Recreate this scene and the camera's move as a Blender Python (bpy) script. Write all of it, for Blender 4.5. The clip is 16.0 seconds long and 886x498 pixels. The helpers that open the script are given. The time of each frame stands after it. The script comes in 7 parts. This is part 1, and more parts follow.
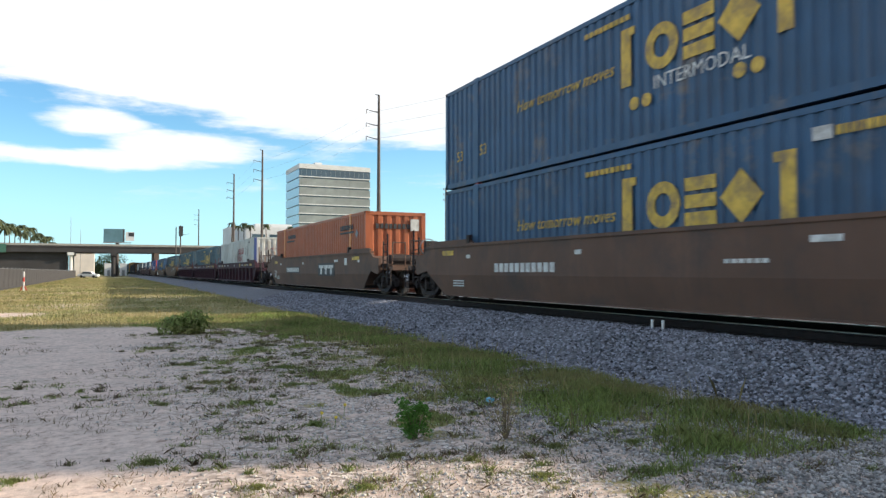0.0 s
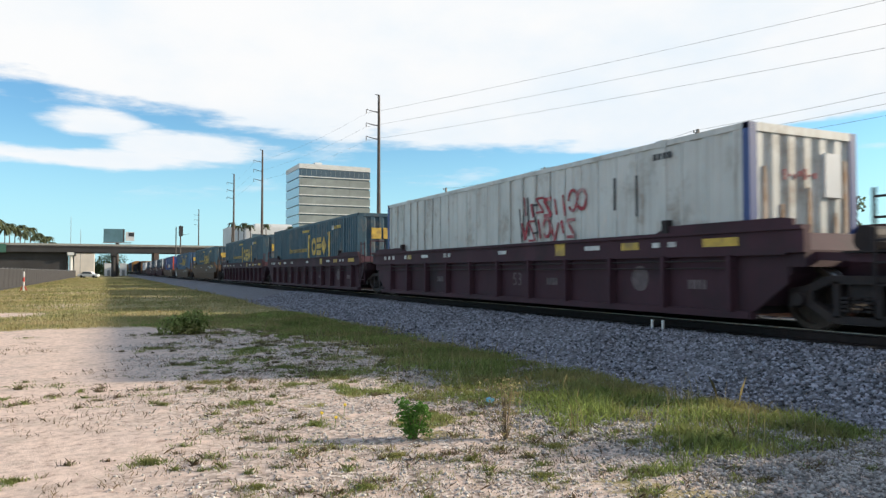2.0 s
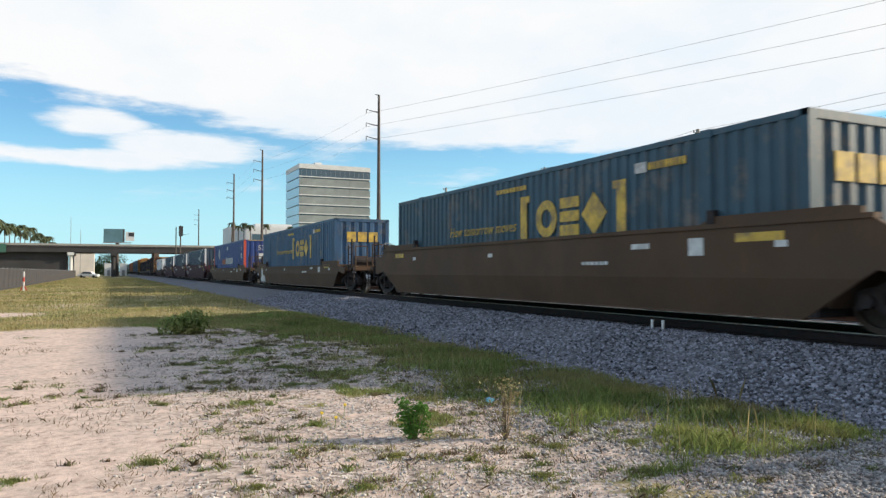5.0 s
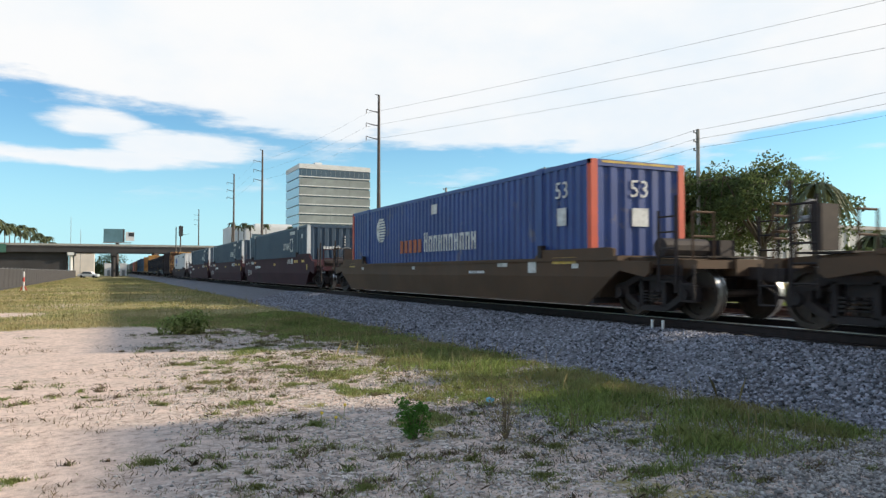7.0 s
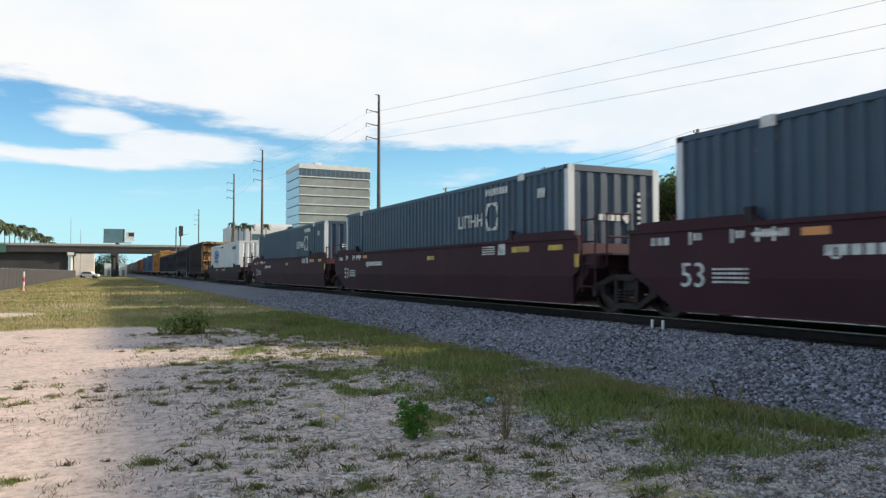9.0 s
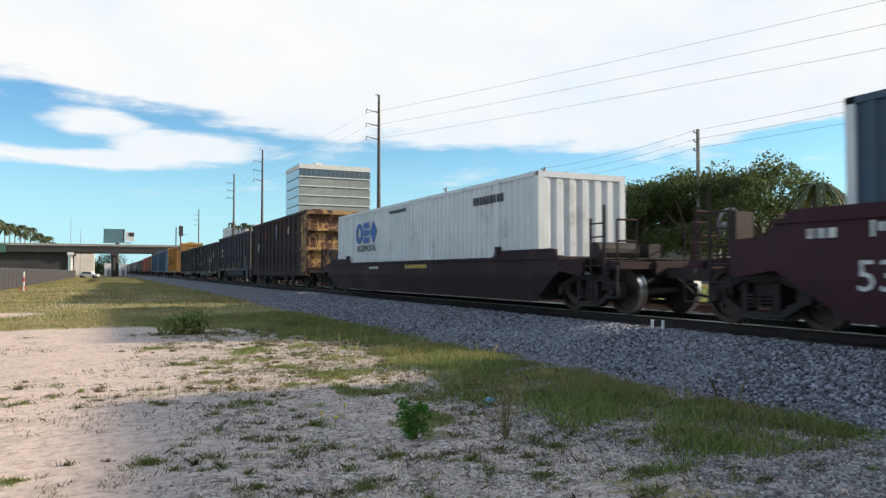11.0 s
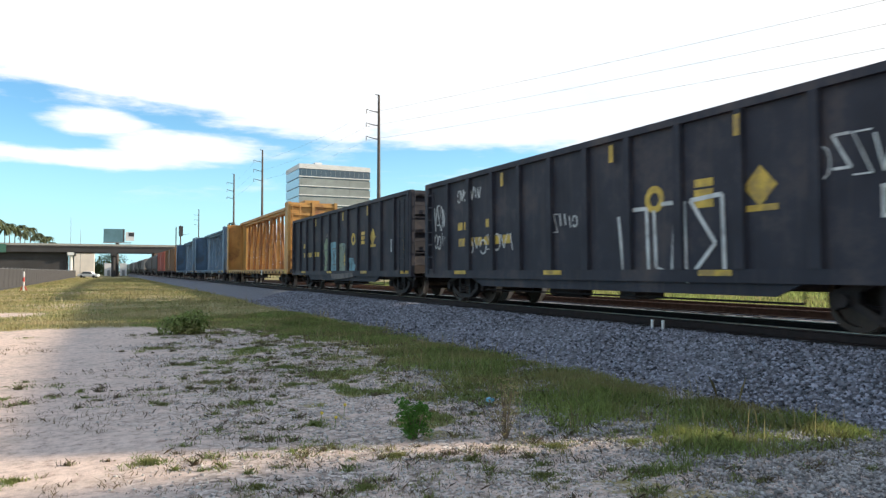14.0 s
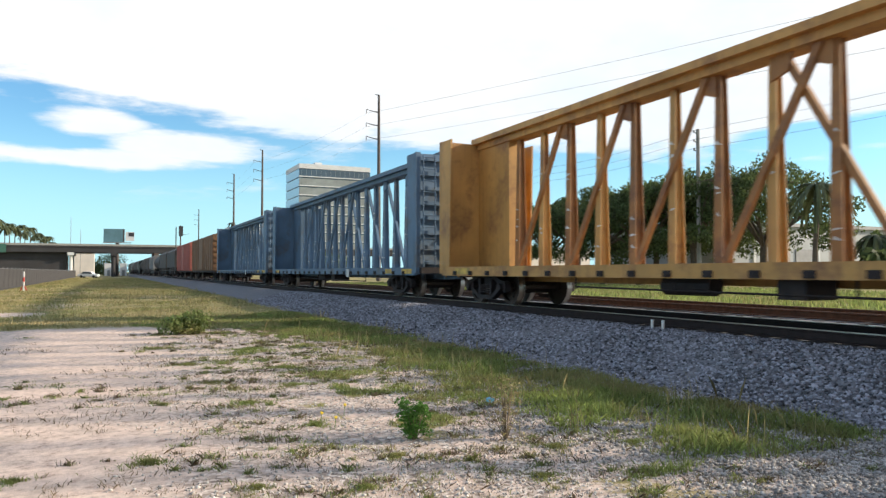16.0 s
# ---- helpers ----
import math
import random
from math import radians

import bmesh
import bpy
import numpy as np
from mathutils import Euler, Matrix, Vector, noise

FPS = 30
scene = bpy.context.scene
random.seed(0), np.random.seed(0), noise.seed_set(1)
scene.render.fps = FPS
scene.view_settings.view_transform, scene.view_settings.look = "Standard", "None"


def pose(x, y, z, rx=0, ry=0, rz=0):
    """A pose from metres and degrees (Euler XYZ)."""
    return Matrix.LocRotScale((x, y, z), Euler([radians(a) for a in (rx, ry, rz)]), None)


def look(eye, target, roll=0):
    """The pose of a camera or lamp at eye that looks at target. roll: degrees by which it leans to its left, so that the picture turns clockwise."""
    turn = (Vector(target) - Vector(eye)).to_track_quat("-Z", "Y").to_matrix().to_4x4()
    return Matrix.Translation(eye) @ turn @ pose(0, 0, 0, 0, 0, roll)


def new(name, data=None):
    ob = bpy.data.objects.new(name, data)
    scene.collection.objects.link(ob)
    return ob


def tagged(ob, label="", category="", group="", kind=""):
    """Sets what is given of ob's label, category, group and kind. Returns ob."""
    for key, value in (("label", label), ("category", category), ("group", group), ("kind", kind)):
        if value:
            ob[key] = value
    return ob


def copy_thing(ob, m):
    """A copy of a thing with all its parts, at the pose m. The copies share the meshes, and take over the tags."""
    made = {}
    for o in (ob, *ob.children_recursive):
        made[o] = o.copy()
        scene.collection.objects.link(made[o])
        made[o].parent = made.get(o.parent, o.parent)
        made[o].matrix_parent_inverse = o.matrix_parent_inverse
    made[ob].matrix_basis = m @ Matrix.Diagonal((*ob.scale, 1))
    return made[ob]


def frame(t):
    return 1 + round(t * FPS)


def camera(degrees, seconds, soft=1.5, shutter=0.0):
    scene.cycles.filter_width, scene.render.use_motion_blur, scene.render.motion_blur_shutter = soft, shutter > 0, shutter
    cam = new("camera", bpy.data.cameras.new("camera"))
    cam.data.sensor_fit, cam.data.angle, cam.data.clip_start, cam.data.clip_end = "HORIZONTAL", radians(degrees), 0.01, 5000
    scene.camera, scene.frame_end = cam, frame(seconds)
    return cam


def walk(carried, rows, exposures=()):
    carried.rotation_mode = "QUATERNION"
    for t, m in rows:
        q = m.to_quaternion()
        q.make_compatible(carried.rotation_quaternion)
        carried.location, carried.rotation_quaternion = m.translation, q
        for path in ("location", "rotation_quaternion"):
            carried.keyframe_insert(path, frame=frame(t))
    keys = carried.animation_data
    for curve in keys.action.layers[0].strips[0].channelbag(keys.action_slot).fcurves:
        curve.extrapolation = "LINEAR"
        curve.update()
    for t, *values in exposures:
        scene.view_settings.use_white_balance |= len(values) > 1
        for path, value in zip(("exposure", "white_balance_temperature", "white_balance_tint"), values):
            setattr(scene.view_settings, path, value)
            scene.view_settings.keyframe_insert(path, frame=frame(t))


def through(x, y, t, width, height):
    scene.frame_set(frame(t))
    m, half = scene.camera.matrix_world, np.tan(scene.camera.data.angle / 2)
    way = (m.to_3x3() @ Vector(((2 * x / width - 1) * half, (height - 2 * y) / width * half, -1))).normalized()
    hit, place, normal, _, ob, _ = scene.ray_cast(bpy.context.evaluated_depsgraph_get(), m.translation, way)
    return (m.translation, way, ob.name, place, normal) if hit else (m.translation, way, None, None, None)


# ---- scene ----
EYE_Z = 1.55
RAIL = 0.671            # top of rail above the sandy ground
XC = 10.52              # centre line of the near track
SPEED, GAIN = 21.05, 0.0028
YAW, PITCH = 25.235, 1.819
DUR = 16.0

# ---------------------------------------------------------------- camera
cam = camera(63.71, DUR, 1.35, 0.12)
_y, _p = radians(YAW), radians(PITCH)
AIM = (math.sin(_y) * math.cos(_p), math.cos(_y) * math.cos(_p), math.sin(_p))
STAND = look((0, 0, EYE_Z), (AIM[0] * 10, AIM[1] * 10, EYE_Z + AIM[2] * 10))
walk(cam, [(0.0, STAND), (DUR, STAND)], exposures=[(0.0, 0.62), (0.6, 0.55), (1.2, 0.42), (3.5, 0.40), (11.7, 0.40), (12.6, 0.58), (13.6, 0.66), (14.6, 0.62), (16.0, 0.54)])

# ---------------------------------------------------------------- light
SUN_AZ, SUN_EL = radians(107.0), radians(22.0)
SUN_DIR = Vector((math.sin(SUN_AZ) * math.cos(SUN_EL), math.cos(SUN_AZ) * math.cos(SUN_EL), math.sin(SUN_EL)))
lamp = bpy.data.lights.new("sun", "SUN")
lamp.energy, lamp.angle, lamp.color = 4.6, radians(2.2), (1.0, 0.87, 0.67)
sun = new("sun", lamp)
sun.matrix_world = look(SUN_DIR * 200, (0, 0, 0))


def build_world():
    w = bpy.data.worlds.new("sky")
    scene.world = w
    w.use_nodes = True
    nt = w.node_tree
    nt.nodes.clear()
    N, L = nt.nodes.new, nt.links.new
    out, bg = N("ShaderNodeOutputWorld"), N("ShaderNodeBackground")
    sky = N("ShaderNodeTexSky")
    sky.sky_type, sky.sun_disc = "NISHITA", False
    sky.sun_elevation, sky.sun_rotation = SUN_EL, SUN_AZ
    sky.air_density, sky.dust_density, sky.ozone_density = 1.0, 0.6, 2.0
    tint = N("ShaderNodeMix")
    tint.data_type, tint.blend_type = "RGBA", "MULTIPLY"
    tint.inputs[0].default_value = 1.0
    tint.inputs[7].default_value = (0.100, 0.150, 0.170, 1)
    L(sky.outputs[0], tint.inputs[6])
    co = N("ShaderNodeTexCoord")
    sep = N("ShaderNodeSeparateXYZ")
    L(co.outputs["Generated"], sep.inputs[0])

    def math_node(op, a, b=None, c=None):
        m = N("ShaderNodeMath")
        m.operation = op
        for i, v in enumerate((a, b, c)):
            if v is None:
                continue
            if isinstance(v, (int, float)):
                m.inputs[i].default_value = v
            else:
                L(v, m.inputs[i])
        return m.outputs[0]

    def cloud_noise(scale, detail, offset, stretch):
        mp = N("ShaderNodeMapping")
        mp.inputs["Location"].default_value = offset
        mp.inputs["Scale"].default_value = (1, 1, stretch)
        L(co.outputs["Generated"], mp.inputs[0])
        n = N("ShaderNodeTexNoise")
        n.inputs["Scale"].default_value, n.inputs["Detail"].default_value = scale, detail
        n.inputs["Roughness"].default_value = 0.58
        L(mp.outputs[0], n.inputs[0])
        return n.outputs[0]

    def ramp(v, a, b):
        m = N("ShaderNodeMapRange")
        m.interpolation_type = "SMOOTHSTEP"
        m.inputs[1].default_value, m.inputs[2].default_value = a, b
        L(v, m.inputs[0])
        return m.outputs[0]

    big = cloud_noise(3.0, 5, (0.3, 1.7, 0.0), 2.2)
    fine = cloud_noise(7.0, 7, (4.3, 0.4, 2.0), 5.0)
    veil = cloud_noise(2.2, 6, (1.1, 3.4, 0.6), 2.0)
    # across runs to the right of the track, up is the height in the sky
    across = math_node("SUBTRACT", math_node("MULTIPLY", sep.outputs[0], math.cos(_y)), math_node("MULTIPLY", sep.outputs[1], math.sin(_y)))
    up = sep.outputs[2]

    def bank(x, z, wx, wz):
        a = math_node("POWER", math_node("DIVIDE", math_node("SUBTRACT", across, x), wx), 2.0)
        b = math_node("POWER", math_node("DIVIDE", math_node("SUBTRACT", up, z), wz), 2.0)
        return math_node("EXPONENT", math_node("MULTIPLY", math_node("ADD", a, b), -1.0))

    # high sheet of cloud, lower towards +X, thinning overhead
    wob = math_node("ADD", math_node("MULTIPLY", math_node("SUBTRACT", fine, 0.5), 0.10), math_node("MULTIPLY", math_node("SUBTRACT", big, 0.5), 0.07))
    sheet = math_node("ADD", math_node("ADD", up, wob), math_node("MULTIPLY", across, 0.10))
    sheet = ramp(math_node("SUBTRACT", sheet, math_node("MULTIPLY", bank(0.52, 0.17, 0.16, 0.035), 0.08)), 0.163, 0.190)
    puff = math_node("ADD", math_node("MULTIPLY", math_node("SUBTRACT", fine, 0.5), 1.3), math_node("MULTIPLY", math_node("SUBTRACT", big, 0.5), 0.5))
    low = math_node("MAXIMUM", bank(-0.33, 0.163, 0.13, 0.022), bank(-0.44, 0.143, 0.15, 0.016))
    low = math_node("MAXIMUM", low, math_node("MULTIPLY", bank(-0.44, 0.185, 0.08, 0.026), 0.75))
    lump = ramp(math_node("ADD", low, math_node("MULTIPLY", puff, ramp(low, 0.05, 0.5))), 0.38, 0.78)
    wisp = math_node("MULTIPLY", math_node("MULTIPLY", ramp(fine, 0.55, 0.75), ramp(up, 0.08, 0.13)), 0.6)
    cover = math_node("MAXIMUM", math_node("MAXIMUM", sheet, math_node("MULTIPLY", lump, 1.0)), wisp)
    cover = math_node("MULTIPLY", cover, math_node("SUBTRACT", 1.0, math_node("MULTIPLY", ramp(up, 0.40, 0.58), 0.68)))
    cover = math_node("MINIMUM", cover, 1.0)
    haze = math_node("MULTIPLY", math_node("SUBTRACT", 1.0, ramp(up, -0.02, 0.22)), 0.80)
    air = N("ShaderNodeMix")
    air.data_type = "RGBA"
    L(haze, air.inputs[0])
    L(tint.outputs[2], air.inputs[6])
    air.inputs[7].default_value = (0.50, 0.86, 1.0, 1)
    tint = air
    white = N("ShaderNodeMix")
    white.data_type = "RGBA"
    L(ramp(veil, 0.34, 0.66), white.inputs[0])
    white.inputs[6].default_value = (0.74, 0.83, 0.91, 1)
    white.inputs[7].default_value = (0.90, 0.905, 0.91, 1)
    mix = N("ShaderNodeMix")
    mix.data_type = "RGBA"
    L(cover, mix.inputs[0])
    L(tint.outputs[2], mix.inputs[6])
    L(white.outputs[2], mix.inputs[7])
    L(mix.outputs[2], bg.inputs[0])
    bg.inputs[1].default_value = 0.82
    L(bg.outputs[0], out.inputs[0])


build_world()


# ---------------------------------------------------------------- materials
def material(name, base, rough=0.7, metal=0.0, vary=0.25, scale=3.0, grime=None, grime_amount=0.0, grime_scale=0.8,
             bump=0.0, bump_scale=30.0, island=0.0, per_object=0.0, streaks=0.0, spec=0.5, sharp=0.0):
    m = bpy.data.materials.new(name)
    m.use_nodes = True
    nt = m.node_tree
    nt.nodes.clear()
    N, L = nt.nodes.new, nt.links.new
    out, bs = N("ShaderNodeOutputMaterial"), N("ShaderNodeBsdfPrincipled")
    L(bs.outputs[0], out.inputs[0])
    co = N("ShaderNodeTexCoord")
    n1 = N("ShaderNodeTexNoise")
    n1.inputs["Scale"].default_value, n1.inputs["Detail"].default_value = scale, 6
    L(co.outputs["Object"], n1.inputs[0])
    rmp = N("ShaderNodeMapRange")
    rmp.inputs[1].default_value, rmp.inputs[2].default_value = 0.3, 0.7
    rmp.inputs[3].default_value, rmp.inputs[4].default_value = 1 - vary, 1 + vary
    L(n1.outputs[0], rmp.inputs[0])
    value = rmp.outputs[0]

    def times(a, sock, spread):
        r = N("ShaderNodeMapRange")
        r.inputs[3].default_value, r.inputs[4].default_value = 1 - spread, 1 + spread
        L(sock, r.inputs[0])
        k = N("ShaderNodeMath")
        k.operation = "MULTIPLY"
        L(a, k.inputs[0])
        L(r.outputs[0], k.inputs[1])
        return k.outputs[0]

    if island:
        value = times(value, N("ShaderNodeNewGeometry").outputs["Random Per Island"], island)
    if per_object:
        value = times(value, N("ShaderNodeObjectInfo").outputs["Random"], per_object)
    vm = N("ShaderNodeVectorMath")
    vm.operation = "SCALE"
    vm.inputs[0].default_value = base[:3]
    L(value, vm.inputs[3])
    col = vm.outputs[0]

    def over(c, fac, other):
        x = N("ShaderNodeMix")
        x.data_type = "RGBA"
        L(fac, x.inputs[0])
        L(c, x.inputs[6])
        x.inputs[7].default_value = (*other, 1)
        return x.outputs[2]

    if grime_amount:
        n2 = N("ShaderNodeTexNoise")
        n2.inputs["Scale"].default_value, n2.inputs["Detail"].default_value = grime_scale, 8
        n2.inputs["Roughness"].default_value = 0.68
        L(co.outputs["Object"], n2.inputs[0])
        g = N("ShaderNodeMapRange")
        g.inputs[1].default_value, g.inputs[2].default_value = 0.62 - grime_amount * 0.3, 0.74 - grime_amount * 0.1
        if sharp:
            g.inputs[1].default_value, g.inputs[2].default_value = sharp, sharp + 0.05
        L(n2.outputs[0], g.inputs[0])
        col = over(col, g.outputs[0], grime)
    if streaks:
        mp = N("ShaderNodeMapping")
        mp.inputs["Scale"].default_value = (5, 5, 0.25)
        L(co.outputs["Object"], mp.inputs[0])
        n3 = N("ShaderNodeTexNoise")
        n3.inputs["Scale"].default_value, n3.inputs["Detail"].default_value = 1.6, 5
        L(mp.outputs[0], n3.inputs[0])
        g = N("ShaderNodeMapRange")
        g.inputs[1].default_value, g.inputs[2].default_value, g.inputs[4].default_value = 0.52, 0.75, streaks
        L(n3.outputs[0], g.inputs[0])
        col = over(col, g.outputs[0], grime or (0.08, 0.06, 0.05))
    L(col, bs.inputs["Base Color"])
    bs.inputs["Roughness"].default_value, bs.inputs["Metallic"].default_value = rough, metal
    bs.inputs["Specular IOR Level"].default_value = spec
    if bump:
        nb = N("ShaderNodeTexNoise")
        nb.inputs["Scale"].default_value, nb.inputs["Detail"].default_value = bump_scale, 4
        L(co.outputs["Object"], nb.inputs[0])
        b = N("ShaderNodeBump")
        b.inputs["Strength"].default_value, b.inputs["Distance"].default_value = bump, 0.02
        L(nb.outputs[0], b.inputs["Height"])
        L(b.outputs[0], bs.inputs["Normal"])
    return m


RUST = (0.10, 0.045, 0.025)
DUST = (0.16, 0.13, 0.11)
MAT = {}


def mat(key):
    return MAT[key]


MAT["rail_blue"] = material("blue container paint", (0.021, 0.070, 0.150), 0.5, 0, 0.2, 1.2, DUST, 0.25, 0.9, streaks=0.25)
MAT["rail_teal"] = material("faded teal container paint", (0.024, 0.066, 0.100), 0.55, 0, 0.2, 1.2, DUST, 0.3, 0.9, streaks=0.3)
MAT["orange"] = material("orange container paint", (0.35, 0.090, 0.032), 0.5, 0, 0.15, 1.0, (0.30, 0.10, 0.05), 0.3, 0.7, streaks=0.25)
MAT["orange_post"] = material("pale orange post paint", (0.62, 0.25, 0.08), 0.5, 0, 0.15, 1.0)
MAT["reefer_white"] = material("dirty white container paint", (0.52, 0.52, 0.50), 0.5, 0, 0.12, 1.0, (0.22, 0.17, 0.13), 0.3, 0.8, streaks=0.35)
MAT["clean_white"] = material("white container paint", (0.58, 0.59, 0.61), 0.45, 0, 0.08, 1.0, (0.35, 0.33, 0.31), 0.2, 0.8, streaks=0.2)
MAT["royal"] = material("royal blue container paint", (0.018, 0.047, 0.195), 0.45, 0, 0.15, 1.0, DUST, 0.12, 0.9, streaks=0.15)
MAT["red_post"] = material("red post paint", (0.52, 0.075, 0.035), 0.5, 0, 0.15, 2.0)
MAT["navy_post"] = material("navy post paint", (0.03, 0.06, 0.20), 0.5, 0, 0.15, 2.0)
MAT["slate_box"] = material("slate blue container paint", (0.024, 0.050, 0.088), 0.5, 0, 0.15, 1.0, DUST, 0.06, 0.9, streaks=0.15)
MAT["yellow_mark"] = material("faded yellow marking", (0.55, 0.36, 0.06), 0.6, 0, 0.25, 5.0, (0.20, 0.14, 0.08), 0.5, 3.0)
MAT["white_mark"] = material("white marking", (0.58, 0.58, 0.57), 0.6, 0, 0.2, 5.0, (0.24, 0.22, 0.21), 0.4, 3.0)
MAT["blue_mark"] = material("blue marking", (0.03, 0.10, 0.34), 0.6, 0, 0.15, 5.0)
MAT["dark_mark"] = material("dark marking", (0.03, 0.03, 0.035), 0.6, 0, 0.15, 5.0)
MAT["red_mark"] = material("red marking", (0.42, 0.04, 0.05), 0.6, 0, 0.25, 5.0, (0.5, 0.48, 0.46), 0.3, 4.0)
MAT["rust_run"] = material("rust run on white paint", (0.30, 0.19, 0.12), 0.8, 0, 0.3, 4.0, (0.45, 0.40, 0.36), 0.6, 3.0)
MAT["scrawl_red"] = material("dull red spray paint", (0.30, 0.035, 0.05), 0.7, 0, 0.3, 5.0, (0.45, 0.42, 0.40), 0.4, 4.0)
MAT["faint_mark"] = material("faded stencil", (0.115, 0.085, 0.090), 0.7, 0, 0.4, 5.0)
MAT["tan_car"] = material("weathered tan car paint", (0.112, 0.058, 0.038), 0.7, 0, 0.2, 0.9, (0.06, 0.04, 0.034), 0.45, 0.7, streaks=0.4)
MAT["ochre_car"] = material("weathered ochre car paint", (0.088, 0.050, 0.029), 0.7, 0, 0.2, 0.9, (0.075, 0.048, 0.032), 0.5, 0.7, streaks=0.45, spec=0.3)
MAT["plum_car"] = material("weathered plum car paint", (0.060, 0.028, 0.038), 0.7, 0, 0.2, 0.9, (0.035, 0.026, 0.03), 0.4, 0.7, streaks=0.35, spec=0.2)
MAT["dark_maroon"] = material("dark maroon car paint", (0.030, 0.015, 0.019), 0.75, 0, 0.2, 0.9, (0.05, 0.035, 0.035), 0.3, 0.7, streaks=0.25, spec=0.2)
MAT["letter_orange"] = material("dull orange marking", (0.34, 0.085, 0.03), 0.6, 0, 0.2, 5.0)
MAT["maroon_car"] = material("maroon car paint", (0.048, 0.019, 0.026), 0.75, 0, 0.15, 0.9, (0.03, 0.02, 0.022), 0.3, 0.7, streaks=0.25, spec=0.2)
MAT["black_car"] = material("grimy black car paint", (0.035, 0.031, 0.031), 0.7, 0, 0.25, 0.9, RUST, 0.3, 0.9, streaks=0.4)
MAT["rust_car"] = material("rusted black car paint", (0.042, 0.034, 0.037), 0.8, 0, 0.3, 0.9, (0.075, 0.036, 0.024), 0.30, 1.1, bump=0.3, bump_scale=6, streaks=0.4, spec=0.15)
MAT["rust_yellow"] = material("rusted yellow end paint", (0.42, 0.245, 0.095), 0.75, 0, 0.2, 1.4, (0.085, 0.036, 0.022), 0.85, 1.7, bump=0.4, bump_scale=8, streaks=0.85, sharp=0.455)
MAT["tub_end"] = material("stained grey-brown end steel", (0.075, 0.065, 0.058), 0.8, 0, 0.35, 1.2, (0.17, 0.145, 0.105), 0.5, 1.4, bump=0.3, bump_scale=6, streaks=0.5, spec=0.2)
MAT["gon_black"] = material("blue-black gondola paint", (0.034, 0.034, 0.046), 0.7, 0, 0.3, 0.9, (0.085, 0.068, 0.065), 0.35, 0.9, streaks=0.4, spec=0.3)
MAT["beam_yellow"] = material("worn yellow beam car paint", (0.46, 0.245, 0.070), 0.6, 0, 0.2, 1.0, (0.20, 0.09, 0.04), 0.4, 1.1, streaks=0.4)
MAT["beam_brown"] = material("browned yellow beam car paint", (0.30, 0.135, 0.042), 0.65, 0, 0.25, 1.0, (0.13, 0.055, 0.03), 0.45, 1.1, streaks=0.45)
MAT["beam_blue"] = material("faded blue beam car paint", (0.085, 0.145, 0.225), 0.6, 0, 0.2, 1.0, (0.10, 0.10, 0.10), 0.35, 1.1, streaks=0.35)
MAT["box_brown"] = material("brown boxcar paint", (0.20, 0.10, 0.045), 0.7, 0, 0.2, 1.0, RUST, 0.3, 0.9, streaks=0.4)
MAT["box_red"] = material("faded red boxcar paint", (0.36, 0.10, 0.075), 0.7, 0, 0.2, 1.0, RUST, 0.2, 0.9, streaks=0.3)
MAT["hopper_grey"] = material("grey hopper paint", (0.16, 0.16, 0.16), 0.7, 0, 0.2, 1.0, RUST, 0.3, 0.9, streaks=0.4)
MAT["truck_steel"] = material("grimy cast steel", (0.024, 0.017, 0.018), 0.75, 0.2, 0.3, 4.0, (0.04, 0.027, 0.022), 0.4, 3.0)
MAT["wheel_steel"] = material("rusty wheel steel", (0.060, 0.042, 0.034), 0.6, 0.5, 0.3, 6.0)
MAT["tread"] = material("bright wheel tread", (0.45, 0.44, 0.43), 0.3, 1.0, 0.1, 6.0)
MAT["rail_side"] = material("brown rail steel", (0.021, 0.012, 0.012), 0.8, 0.2, 0.3, 6.0)
MAT["rail_head"] = material("polished rail head", (0.50, 0.49, 0.48), 0.28, 1.0, 0.1, 10.0)
MAT["rail_rust"] = material("rusty rail steel", (0.11, 0.055, 0.035), 0.8, 0.2, 0.3, 6.0)
MAT["tie"] = material("creosoted timber", (0.030, 0.025, 0.023), 0.9, 0, 0.3, 3.0, (0.12, 0.11, 0.10), 0.2, 3.0, bump=0.4, per_object=0.3)
MAT["stone"] = material("grey ballast stone", (0.205, 0.205, 0.240), 0.9, 0, 0.15, 8.0, island=0.85)
MAT["ballast"] = material("ballast bed", (0.14, 0.14, 0.16), 0.95, 0, 0.55, 18.0, (0.20, 0.20, 0.21), 0.5, 25.0, bump=1.0, bump_scale=25.0)
MAT["pebble"] = material("pale limestone pebble", (0.46, 0.42, 0.39), 0.9, 0, 0.15, 10.0, island=0.4)
MAT["pebble_grey"] = material("grey verge pebble", (0.30, 0.28, 0.27), 0.9, 0, 0.15, 10.0, island=0.6)
MAT["concrete"] = material("weathered concrete", (0.17, 0.165, 0.155), 0.85, 0, 0.12, 0.3, (0.11, 0.105, 0.10), 0.3, 0.4, bump=0.2)
MAT["galv"] = material("galvanised steel", (0.24, 0.24, 0.25), 0.55, 0.5, 0.1, 2.0)
MAT["pole_steel"] = material("weathered brown pole steel", (0.10, 0.082, 0.075), 0.7, 0.2, 0.15, 1.0)
MAT["pole_wood"] = material("grey utility pole timber", (0.28, 0.26, 0.24), 0.9, 0, 0.25, 2.0)
MAT["wire"] = material("dark cable", (0.03, 0.03, 0.035), 0.6)
MAT["fence_fabric"] = material("dark fence windscreen", (0.045, 0.042, 0.045), 0.9, 0, 0.2, 1.0)
